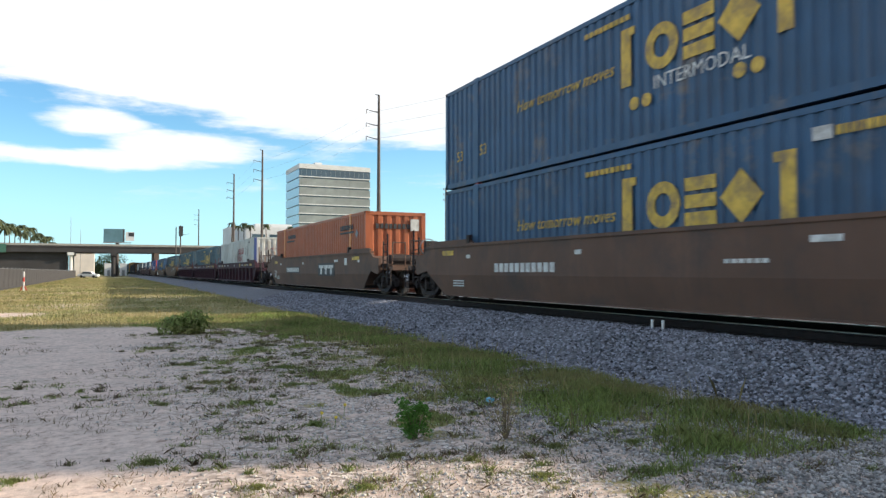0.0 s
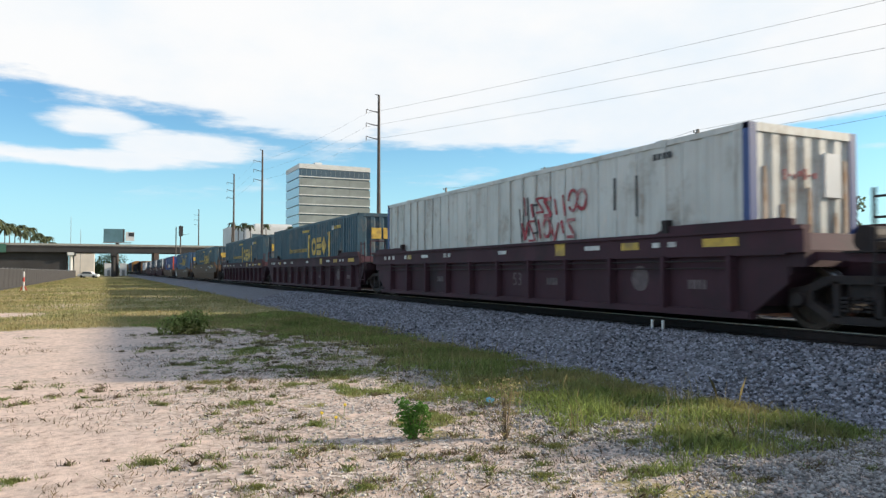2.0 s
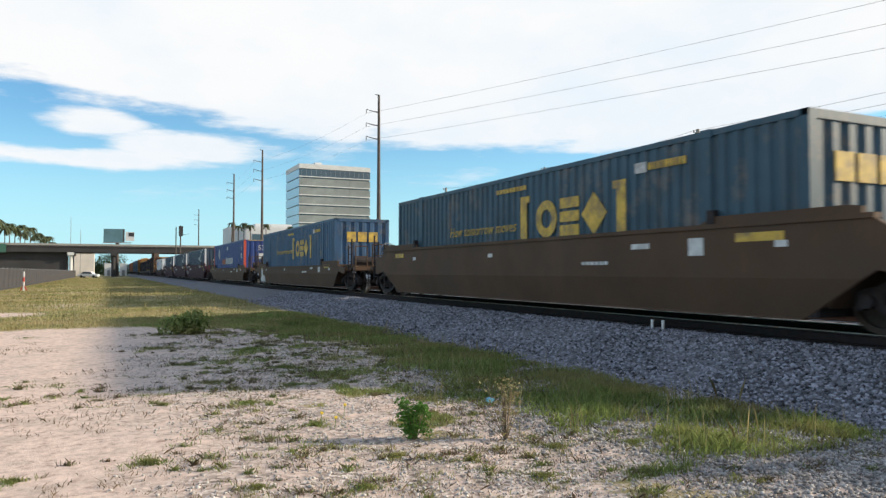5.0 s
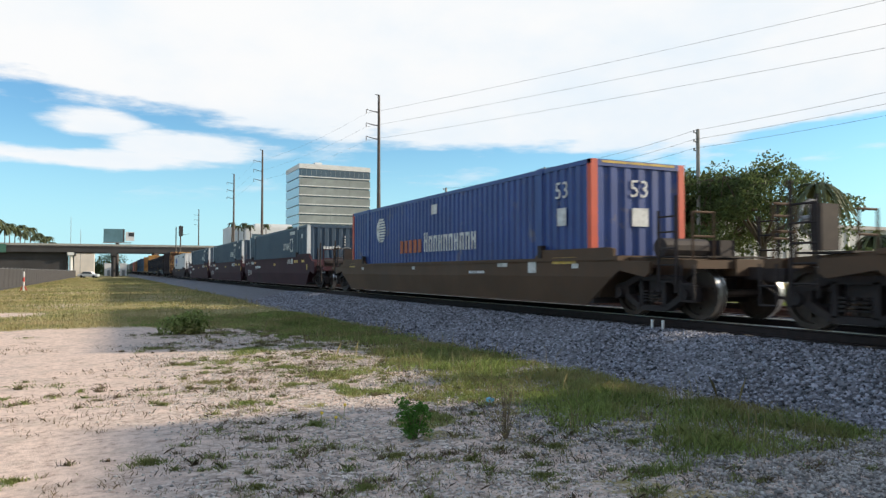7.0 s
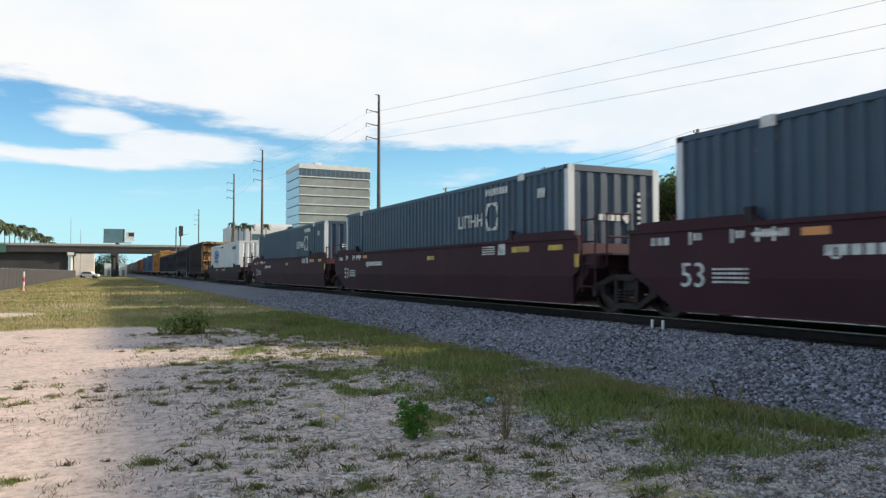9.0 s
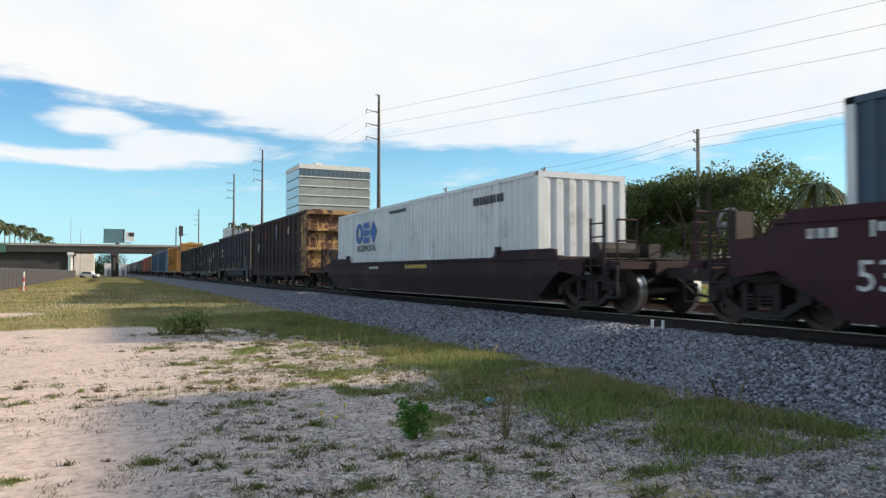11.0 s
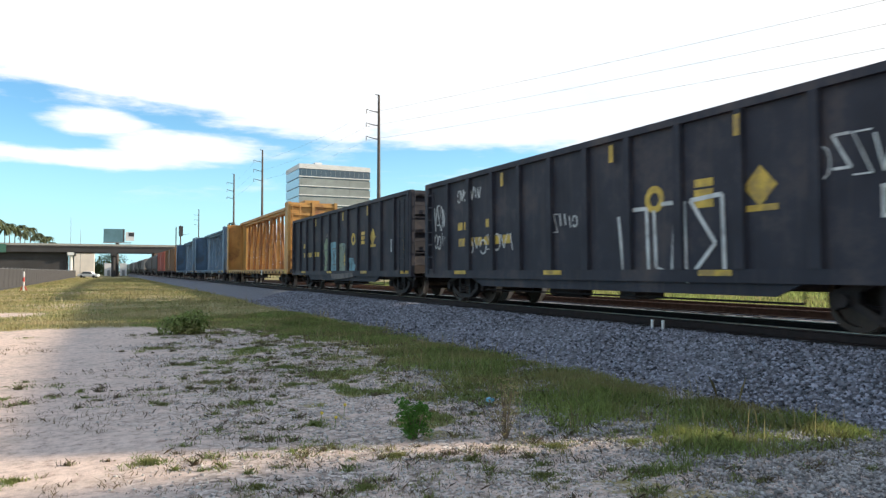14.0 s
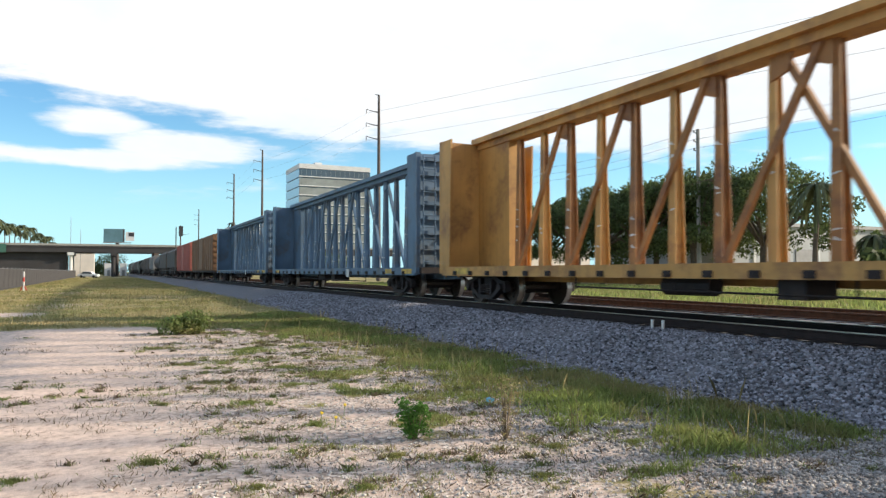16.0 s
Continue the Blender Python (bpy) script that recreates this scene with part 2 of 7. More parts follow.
MAT["bldg_white"] = material("white painted wall", (0.62, 0.62, 0.62), 0.8, 0, 0.08, 0.3)
MAT["bldg_cream"] = material("pale cream stucco", (0.66, 0.60, 0.54), 0.85, 0, 0.1, 0.3)
MAT["spandrel"] = material("grey-beige glazed spandrel", (0.26, 0.28, 0.27), 0.35, 0, 0.18, 0.25)
MAT["glass"] = material("blue-grey curtain glass", (0.05, 0.075, 0.10), 0.12, 0.0, 0.15, 0.3, spec=0.9)
MAT["shop_green"] = material("green sign panel", (0.04, 0.12, 0.09), 0.5)
MAT["teal_sign"] = material("weathered teal sign face", (0.13, 0.24, 0.27), 0.5, 0, 0.2, 0.4)
MAT["bark"] = material("rough bark", (0.10, 0.075, 0.055), 0.95, 0, 0.3, 3.0, bump=0.6)
MAT["twig"] = material("dry brown twig", (0.20, 0.15, 0.095), 0.9, 0, 0.3, 3.0, island=0.3)
MAT["flower"] = material("yellow flower", (0.70, 0.48, 0.03), 0.6)
MAT["vehicle_white"] = material("white car paint", (0.72, 0.72, 0.72), 0.3)
MAT["vehicle_dark"] = material("dark car paint", (0.05, 0.06, 0.08), 0.3)
MAT["tyre"] = material("black rubber", (0.02, 0.02, 0.02), 0.9)
MAT["marker_red"] = material("red marker band", (0.45, 0.05, 0.04), 0.6)
MAT["blue_litter"] = material("pale blue plastic", (0.15, 0.40, 0.55), 0.5)


def leaf_material(name, base, vary, island, through, dry=None, dry_amount=0.0, dry_scale=0.5):
    """Leaves let part of the light through."""
    m = material(name, base, 0.55, 0, vary, 0.7, dry, dry_amount, dry_scale, island=island, spec=0.25)
    nt = m.node_tree
    bs = [n for n in nt.nodes if n.type == "BSDF_PRINCIPLED"][0]
    out = [n for n in nt.nodes if n.type == "OUTPUT_MATERIAL"][0]
    tr, mx = nt.nodes.new("ShaderNodeBsdfTranslucent"), nt.nodes.new("ShaderNodeMixShader")
    nt.links.new(bs.inputs["Base Color"].links[0].from_socket, tr.inputs[0])
    mx.inputs[0].default_value = through
    nt.links.new(bs.outputs[0], mx.inputs[1])
    nt.links.new(tr.outputs[0], mx.inputs[2])
    nt.links.new(mx.outputs[0], out.inputs[0])
    return m


MAT["leaf_oak"] = leaf_material("oak leaf", (0.090, 0.120, 0.045), 0.3, 0.5, 0.5)
MAT["leaf_palm"] = leaf_material("palm leaf", (0.085, 0.100, 0.050), 0.3, 0.3, 0.3)
MAT["grass_blade"] = leaf_material("grass blade", (0.215, 0.265, 0.082), 0.3, 0.45, 0.45, (0.33, 0.27, 0.13), 0.5, 0.55)
MAT["meadow_blade"] = leaf_material("meadow grass blade", (0.25, 0.25, 0.10), 0.35, 0.35, 0.4, (0.44, 0.34, 0.19), 0.62, 0.28)
MAT["dry_blade"] = leaf_material("dry grass blade", (0.32, 0.27, 0.13), 0.3, 0.35, 0.35)
MAT["weed_leaf"] = leaf_material("bright weed leaf", (0.10, 0.22, 0.04), 0.2, 0.35, 0.4)


def ground_material():
    m = bpy.data.materials.new("sandy ground with thin grass")
    m.use_nodes = True
    nt = m.node_tree
    nt.nodes.clear()
    N, L = nt.nodes.new, nt.links.new
    out, bs = N("ShaderNodeOutputMaterial"), N("ShaderNodeBsdfPrincipled")
    L(bs.outputs[0], out.inputs[0])
    co = N("ShaderNodeTexCoord")

    def noise_tex(scale, detail, rough=0.6):
        n = N("ShaderNodeTexNoise")
        n.inputs["Scale"].default_value, n.inputs["Detail"].default_value = scale, detail
        n.inputs["Roughness"].default_value = rough
        L(co.outputs["Object"], n.inputs[0])
        return n.outputs[0]

    def ramp(v, stops):
        r = N("ShaderNodeValToRGB")
        e = r.color_ramp.elements
        e[0].position, e[0].color = stops[0][0], (*stops[0][1], 1)
        e[1].position, e[1].color = stops[1][0], (*stops[1][1], 1)
        for p, c in stops[2:]:
            x = e.new(p)
            x.color = (*c, 1)
        L(v, r.inputs[0])
        return r.outputs[0]

    def mix(f, a, b):
        x = N("ShaderNodeMix")
        x.data_type = "RGBA"
        L(f, x.inputs[0])
        L(a, x.inputs[6])
        L(b, x.inputs[7])
        return x.outputs[2]

    sand = ramp(noise_tex(9, 10, 0.75), [(0.33, (0.25, 0.165, 0.130)), (0.57, (0.74, 0.575, 0.485)), (0.43, (0.56, 0.42, 0.35))])
    turf = ramp(noise_tex(1.1, 9, 0.7), [(0.3, (0.14, 0.15, 0.052)), (0.7, (0.47, 0.37, 0.21)), (0.5, (0.30, 0.25, 0.11))])
    at = N("ShaderNodeAttribute")
    at.attribute_name = "turf"
    soft = N("ShaderNodeMath")
    soft.operation = "ADD"
    L(at.outputs["Fac"], soft.inputs[0])
    wob = N("ShaderNodeMapRange")
    wob.inputs[1].default_value, wob.inputs[2].default_value = 0.3, 0.7
    wob.inputs[3].default_value, wob.inputs[4].default_value = -0.35, 0.35
    L(noise_tex(5.0, 8, 0.7), wob.inputs[0])
    L(wob.outputs[0], soft.inputs[1])
    k = N("ShaderNodeMapRange")
    k.interpolation_type = "SMOOTHSTEP"
    k.inputs[1].default_value, k.inputs[2].default_value = 0.35, 0.65
    L(soft.outputs[0], k.inputs[0])
    dirt = N("ShaderNodeMapRange")
    dirt.inputs[1].default_value, dirt.inputs[2].default_value, dirt.inputs[4].default_value = 0.50, 0.70, 0.45
    L(noise_tex(1.6, 6, 0.65), dirt.inputs[0])
    soil = ramp(noise_tex(16, 8, 0.75), [(0.35, (0.12, 0.10, 0.075)), (0.65, (0.42, 0.36, 0.30))])
    sand = mix(dirt.outputs[0], sand, soil)
    # loose stones: one tone a cell, greyer towards the track
    vo = N("ShaderNodeTexVoronoi")
    vo.inputs["Scale"].default_value = 26.0
    L(co.outputs["Object"], vo.inputs["Vector"])
    one = N("ShaderNodeSeparateColor")
    L(vo.outputs["Color"], one.inputs[0])
    pale = ramp(one.outputs[0], [(0.0, (0.13, 0.10, 0.085)), (1.0, (0.80, 0.70, 0.63)), (0.35, (0.36, 0.285, 0.24)), (0.75, (0.56, 0.46, 0.40))])
    grey = ramp(one.outputs[1], [(0.0, (0.07, 0.065, 0.065)), (1.0, (0.52, 0.49, 0.47)), (0.4, (0.17, 0.16, 0.155)), (0.8, (0.31, 0.285, 0.27))])
    stony = N("ShaderNodeAttribute")
    stony.attribute_name = "stony"
    loose = N("ShaderNodeAttribute")
    loose.attribute_name = "loose"
    patch = N("ShaderNodeMath")
    patch.operation = "MULTIPLY"
    L(loose.outputs["Fac"], patch.inputs[0])
    fleck = N("ShaderNodeMapRange")
    fleck.inputs[1].default_value, fleck.inputs[2].default_value = 0.40, 0.56
    L(noise_tex(3.5, 6, 0.65), fleck.inputs[0])
    L(fleck.outputs[0], patch.inputs[1])
    sand = mix(patch.outputs[0], sand, mix(stony.outputs["Fac"], pale, grey))
    L(mix(k.outputs[0], sand, turf), bs.inputs["Base Color"])
    bs.inputs["Roughness"].default_value = 0.95
    bs.inputs["Specular IOR Level"].default_value = 0.15
    b = N("ShaderNodeBump")
    b.inputs["Strength"].default_value, b.inputs["Distance"].default_value = 0.5, 0.025
    L(noise_tex(14, 8, 0.7), b.inputs["Height"])
    L(b.outputs[0], bs.inputs["Normal"])
    return m


MAT["ground"] = ground_material()


# ---------------------------------------------------------------- mesh helpers
class Build:
    """Collects vertices and faces of one mesh."""

    def __init__(self):
        self.v, self.f = [], []

    def box(self, x0, x1, y0, y1, z0, z1):
        o = len(self.v)
        self.v += [(x, y, z) for z in (z0, z1) for y in (y0, y1) for x in (x0, x1)]
        self.f += [tuple(o + i for i in q) for q in ((0, 2, 3, 1), (4, 5, 7, 6), (0, 1, 5, 4), (2, 6, 7, 3), (0, 4, 6, 2), (1, 3, 7, 5))]
        return self

    def prism(self, poly, axis, a, b, shift=(0, 0, 0)):
        """Extrudes a polygon along an axis; poly holds the other two coordinates in order."""
        o, n = len(self.v), len(poly)
        for c in (a, b):
            for p, q in poly:
                t = {"x": (c, p, q), "y": (p, c, q), "z": (p, q, c)}[axis]
                self.v.append(tuple(t[i] + shift[i] for i in range(3)))
        self.f.append(tuple(o + i for i in range(n))[::-1])
        self.f.append(tuple(o + n + i for i in range(n)))
        for i in range(n):
            j = (i + 1) % n
            self.f.append((o + i, o + j, o + n + j, o + n + i))
        return self

    def rod(self, p, q, r, n=6, r2=None):
        p, q = Vector(p), Vector(q)
        d = q - p
        if d.length < 1e-6:
            return self
        u = d.orthogonal().normalized()
        w = d.cross(u).normalized()
        o = len(self.v)
        for c, rr in ((p, r), (q, r if r2 is None else r2)):
            for i in range(n):
                a = math.tau * i / n
                self.v.append(tuple(c + (u * math.cos(a) + w * math.sin(a)) * rr))
        self.f.append(tuple(o + i for i in range(n))[::-1])
        self.f.append(tuple(o + n + i for i in range(n)))
        for i in range(n):
            j = (i + 1) % n
            self.f.append((o + i, o + j, o + n + j, o + n + i))
        return self

    def bar(self, p, q, w, h):
        """A rectangular bar from p to q in a plane of constant x: w across x, h across the run."""
        p, q = Vector(p), Vector(q)
        d = (q - p).normalized()
        s = Vector((1, 0, 0)) * (w / 2)
        u = d.cross(Vector((1, 0, 0))).normalized() * (h / 2)
        o = len(self.v)
        for c in (p, q):
            self.v += [tuple(c + s + u), tuple(c + s - u), tuple(c - s - u), tuple(c - s + u)]
        self.f += [(o, o + 1, o + 2, o + 3), (o + 7, o + 6, o + 5, o + 4)]
        for i in range(4):
            j = (i + 1) % 4
            self.f.append((o + i, o + 4 + i, o + 4 + j, o + j))
        return self

    def ring(self, c, r0, r1, x0, x1, n=20):
        """A ring about the x axis."""
        o = len(self.v)
        for x in (x0, x1):
            for r in (r0, r1):
                for i in range(n):
                    a = math.tau * i / n
                    self.v.append((x, c[0] + r * math.cos(a), c[1] + r * math.sin(a)))
        for i in range(n):
            j = (i + 1) % n
            a0, a1, b0, b1 = o, o + n, o + 2 * n, o + 3 * n
            self.f += [(a0 + i, a0 + j, a1 + j, a1 + i), (b0 + i, b1 + i, b1 + j, b0 + j), (a1 + i, a1 + j, b1 + j, b1 + i), (a0 + i, b0 + i, b0 + j, a0 + j)]
        return self

    def mesh(self, name):
        me = bpy.data.meshes.new(name)
        me.from_pydata(self.v, [], self.f)
        me.validate()
        bm = bmesh.new()
        bm.from_mesh(me)
        bmesh.ops.recalc_face_normals(bm, faces=bm.faces)
        bm.to_mesh(me)
        bm.free()
        return me


def part(name, shape, material_key, parent, label="", at=None):
    me = shape.mesh(name) if isinstance(shape, Build) else shape
    if not me.materials:
        me.materials.append(mat(material_key))
    ob = new(name, me)
    ob.parent = parent
    if at is not None:
        ob.location = at
    if label:
        ob["label"] = label
    return ob


def thing(name, label, category, group="", kind="", at=(0, 0, 0), turn=0.0):
    ob = new(name)
    ob.empty_display_size = 0.5
    ob.location = at
    ob.rotation_euler = (0, 0, radians(turn))
    return tagged(ob, label, category, group, kind)


def solid(name, shape, material_key, label, category, group="", kind="", at=(0, 0, 0)):
    me = shape.mesh(name) if isinstance(shape, Build) else shape
    if not me.materials:
        me.materials.append(mat(material_key))
    ob = new(name, me)
    ob.location = at
    return tagged(ob, label, category, group, kind)


def sheet_mesh(name, verts, faces):
    me = bpy.data.meshes.new(name)
    me.from_pydata(verts, [], faces)
    return me


def flat_mesh(name, verts, nface, size):
    """A mesh from numpy vertices whose faces follow one another, size corners each."""
    me = bpy.data.meshes.new(name)
    n = nface * size
    me.vertices.add(len(verts))
    me.vertices.foreach_set("co", np.asarray(verts, dtype=np.float32).ravel())
    me.loops.add(n)
    me.loops.foreach_set("vertex_index", np.arange(n, dtype=np.int32))
    me.polygons.add(nface)
    me.polygons.foreach_set("loop_start", np.arange(0, n, size, dtype=np.int32))
    me.update(calc_edges=True)
    return me


def indexed_mesh(name, verts, tris):
    me = bpy.data.meshes.new(name)
    tris = np.asarray(tris, dtype=np.int32)
    me.vertices.add(len(verts))
    me.vertices.foreach_set("co", np.asarray(verts, dtype=np.float32).ravel())
    me.loops.add(tris.size)
    me.loops.foreach_set("vertex_index", tris.ravel())
    me.polygons.add(len(tris))
    me.polygons.foreach_set("loop_start", np.arange(0, tris.size, tris.shape[1], dtype=np.int32))
    me.update(calc_edges=True)
    return me


rng = np.random.default_rng(7)

# ---------------------------------------------------------------- ground
_grid = rng.random((256, 256))


def vnoise(x, y, scale):
    """Smooth value noise on arrays, 0 to 1."""
    x, y = np.asarray(x) / scale + 71.3, np.asarray(y) / scale + 35.7
    xi, yi = np.floor(x).astype(int), np.floor(y).astype(int)
    fx, fy = x - xi, y - yi
    fx, fy = fx * fx * (3 - 2 * fx), fy * fy * (3 - 2 * fy)
    g = lambda a, b: _grid[a % 256, b % 256]
    return (g(xi, yi) * (1 - fx) + g(xi + 1, yi) * fx) * (1 - fy) + (g(xi, yi + 1) * (1 - fx) + g(xi + 1, yi + 1) * fx) * fy


def step(a, b, x):
    t = np.clip((np.asarray(x) - a) / (b - a), 0, 1)
    return t * t * (3 - 2 * t)


def ground_z(x, y):
    near = 1 - step(30, 80, np.hypot(x, y))
    z = 0.05 * (vnoise(x, y, 3.1) - 0.5) + 0.025 * (vnoise(x, y, 0.7) - 0.5)
    return z * near + 0.30 * step(15.5, 20.0, x)


def turf_at(x, y):
    """How much grass covers the ground, 0 to 1."""
    x, y = np.asarray(x, dtype=float), np.asarray(y, dtype=float)
    n = 0.6 * vnoise(x, y, 1.7) + 0.4 * vnoise(x, y, 0.55)
    strip = np.exp(-((x - 5.65) / 1.4) ** 2) * (0.66 + 0.7 * n) * step(3.8, 4.8, y + 0.9 * (n - 0.5))
    n2 = 0.5 * vnoise(x, y, 0.8) + 0.5 * vnoise(x + 40, y, 0.33)
    scatter = step(0.8, 3.2, x) * (0.55 + 0.45 * step(5.5, 8.0, y)) * step(0.50, 0.80, n2) * 1.1
    scatter = scatter * (1 - step(5.5, 7.0, x))
    edge = 20.5 + 3.0 * (vnoise(x, y, 2.6) - 0.5) - 1.1 * np.clip(x - 1, 0, 4)
    far = step(0, 2.2, y - edge) * (0.72 + 0.35 * n)
    far = far * (1 - 0.95 * np.exp(-((x + 3.3) / 1.5) ** 2 - ((y - 29.5) / 1.6) ** 2))
    far = far * (1 - 0.35 * step(0.52, 0.75, vnoise(x + 9, y, 4.5)))
    beyond = step(16.5, 18.0, x)
    lot = np.maximum.reduce([strip, scatter, far])
    lot = lot * (1 - step(6.6, 7.6, x + 0.9 * (n - 0.5)))
    return np.clip(np.maximum(lot, beyond), 0, 1)


def loose_at(x, y):
    """Where loose stones lie on the sand, and where these are grey ones from the track."""
    n = vnoise(x, y, 1.3)
    loose = step(-0.4, 1.8, x + 1.6 * (n - 0.5)) * (1 - step(16, 21, y)) + 0.5 * step(5.6, 4.2, y)
    stony = step(2.9, 5.0, x + 1.6 * (n - 0.5)) * (1 - 0.6 * step(7, 11, y))
    return np.clip(loose, 0, 1), np.clip(stony, 0, 1)


def build_ground():
    def axis(fine0, fine1, step_, lo, hi):
        a = list(np.arange(fine0, fine1, step_))
        d, v = step_, fine1
        while v < hi:
            a.append(v)
            d *= 1.16
            v += d
        a.append(hi)
        d, v, b = step_, fine0, []
        while v > lo:
            d *= 1.16
            v -= d
            b.append(max(v, lo))
        return np.array(b[::-1] + a)

    xs, ys = axis(-7.0, 7.0, 0.14, -3000, 3000), axis(3.5, 22.0, 0.16, -3000, 3000)
    X, Y = np.meshgrid(xs, ys, indexing="ij")
    Z = ground_z(X, Y)
    nx, ny = X.shape
    idx = np.arange(nx * ny).reshape(nx, ny)
    quads = np.stack([idx[:-1, :-1], idx[1:, :-1], idx[1:, 1:], idx[:-1, 1:]], -1).reshape(-1, 4)
    me = indexed_mesh("ground", np.stack([X, Y, Z], -1).reshape(-1, 3), quads)
    me.polygons.foreach_set("use_smooth", np.ones(len(quads), dtype=bool))
    at = me.attributes.new("turf", "FLOAT", "POINT")
    at.data.foreach_set("value", turf_at(X, Y).ravel().astype(np.float32))
    for key, val in zip(("loose", "stony"), loose_at(X, Y)):
        me.attributes.new(key, "FLOAT", "POINT").data.foreach_set("value", val.ravel().astype(np.float32))
    solid("ground", me, "ground", "pale sandy ground with patchy green and dry grass", "ground", kind="structure")


build_ground()

TOE, SHOULDER, BED = 6.75, 8.75, 0.485


def ballast_z(x):
    x = np.asarray(x, dtype=float)
    return np.where(x < 13, -0.04 + (BED + 0.04) * step(TOE - 0.5, SHOULDER + 0.3, x), BED - 0.25 * step(17.0, 19.0, x))


def build_ballast():
    xs = np.concatenate([np.arange(TOE - 0.5, SHOULDER + 0.4, 0.15), np.array([10, 12, 13, 15, 16.5, 17.2, 18, 18.6, 19.2])])
    ys = np.concatenate([np.arange(-12, 40, 0.5), np.arange(40, 420, 6.0)])
    X, Y = np.meshgrid(xs, ys, indexing="ij")
    Z = ballast_z(X) + 0.04 * (vnoise(X, Y, 0.9) - 0.5) * step(40, 20, Y)
    Z[-1] -= 0.3
    nx, ny = X.shape
    idx = np.arange(nx * ny).reshape(nx, ny)
    quads = np.stack([idx[:-1, :-1], idx[1:, :-1], idx[1:, 1:], idx[:-1, 1:]], -1).reshape(-1, 4)
    me = indexed_mesh("ballast_bed", np.stack([X, Y, Z], -1).reshape(-1, 3), quads)
    solid("ballast_bed", me, "ballast", "grey crushed stone bed under the tracks", "ballast", kind="structure")


build_ballast()


def stone_mesh(name, x, y, z, size):
    """Joined angular stones, eight triangles each."""
    n = len(x)
    base = np.array([(1, 0, 0), (0, 1, 0), (-1, 0, 0), (0, -1, 0), (0, 0, 1), (0, 0, -0.8)], dtype=float)
    tri = np.array([(0, 1, 4), (1, 2, 4), (2, 3, 4), (3, 0, 4), (1, 0, 5), (2, 1, 5), (3, 2, 5), (0, 3, 5)])
    v = base[None] * (0.55 + 0.6 * rng.random((n, 6, 1))) + 0.35 * (rng.random((n, 6, 3)) - 0.5)
    a, b = rng.random(n) * math.tau, (rng.random(n) - 0.5) * 2.0
    ca, sa, cb, sb = np.cos(a), np.sin(a), np.cos(b), np.sin(b)
    vx = v[..., 0] * cb[:, None] - v[..., 2] * sb[:, None]
    vz = v[..., 0] * sb[:, None] + v[..., 2] * cb[:, None]
    wx = vx * ca[:, None] - v[..., 1] * sa[:, None]
    wy = vx * sa[:, None] + v[..., 1] * ca[:, None]
    s = size[:, None]
    co = np.stack([x[:, None] + wx * s, y[:, None] + wy * s, z[:, None] + vz * s * 0.8], -1).reshape(-1, 3)
    tris = (tri[None] + (np.arange(n) * 6)[:, None, None]).reshape(-1, 3)
    return indexed_mesh(name, co, tris)


def build_stones():
    n = 42000
    y = 2.0 + 36 * rng.random(n) ** 1.7
    x = TOE - 0.3 + (9.7 - TOE) * rng.random(n)
    size = 0.017 + 0.021 * rng.random(n)
    me = stone_mesh("ballast_stones", x, y, ballast_z(x) + size * 0.3, size * (1 + y / 60))
    solid("ballast_stones", me, "stone", "angular grey ballast stones beside the rails", "stones", kind="stuff")
    # stones spilled over the sand and the verge
    n = 34000
    y = 3.0 + 8 * rng.random(n) ** 1.7
    x = 1.6 + 5.6 * rng.random(n) ** 0.5
    keep = loose_at(x, y)[1] > 0.75 * rng.random(n) ** 1.5
    x, y = x[keep], y[keep]
    n = len(x)
    size = 0.007 + 0.024 * rng.random(n) ** 1.8
    me = stone_mesh("spilled_stones", x, y, ground_z(x, y) + size * 0.25, size)
    solid("spilled_stones", me, "pebble_grey", "grey stones spilled over the verge", "stones", kind="stuff")
    n = 60000
    y = 3.6 + 15 * rng.random(n) ** 1.6
    x = -4.5 + 10.5 * rng.random(n)
    keep = loose_at(x, y)[0] * (0.35 + vnoise(x, y, 0.6)) > 0.15 + 0.8 * rng.random(n)
    x, y = x[keep], y[keep]
    n = len(x)
    size = 0.005 + 0.018 * rng.random(n) ** 2
    me = stone_mesh("pale_pebbles", x, y, ground_z(x, y) + size * 0.2, size)
    solid("pale_pebbles", me, "pebble", "pale limestone pebbles scattered on sand", "pebbles", kind="stuff")


build_stones()


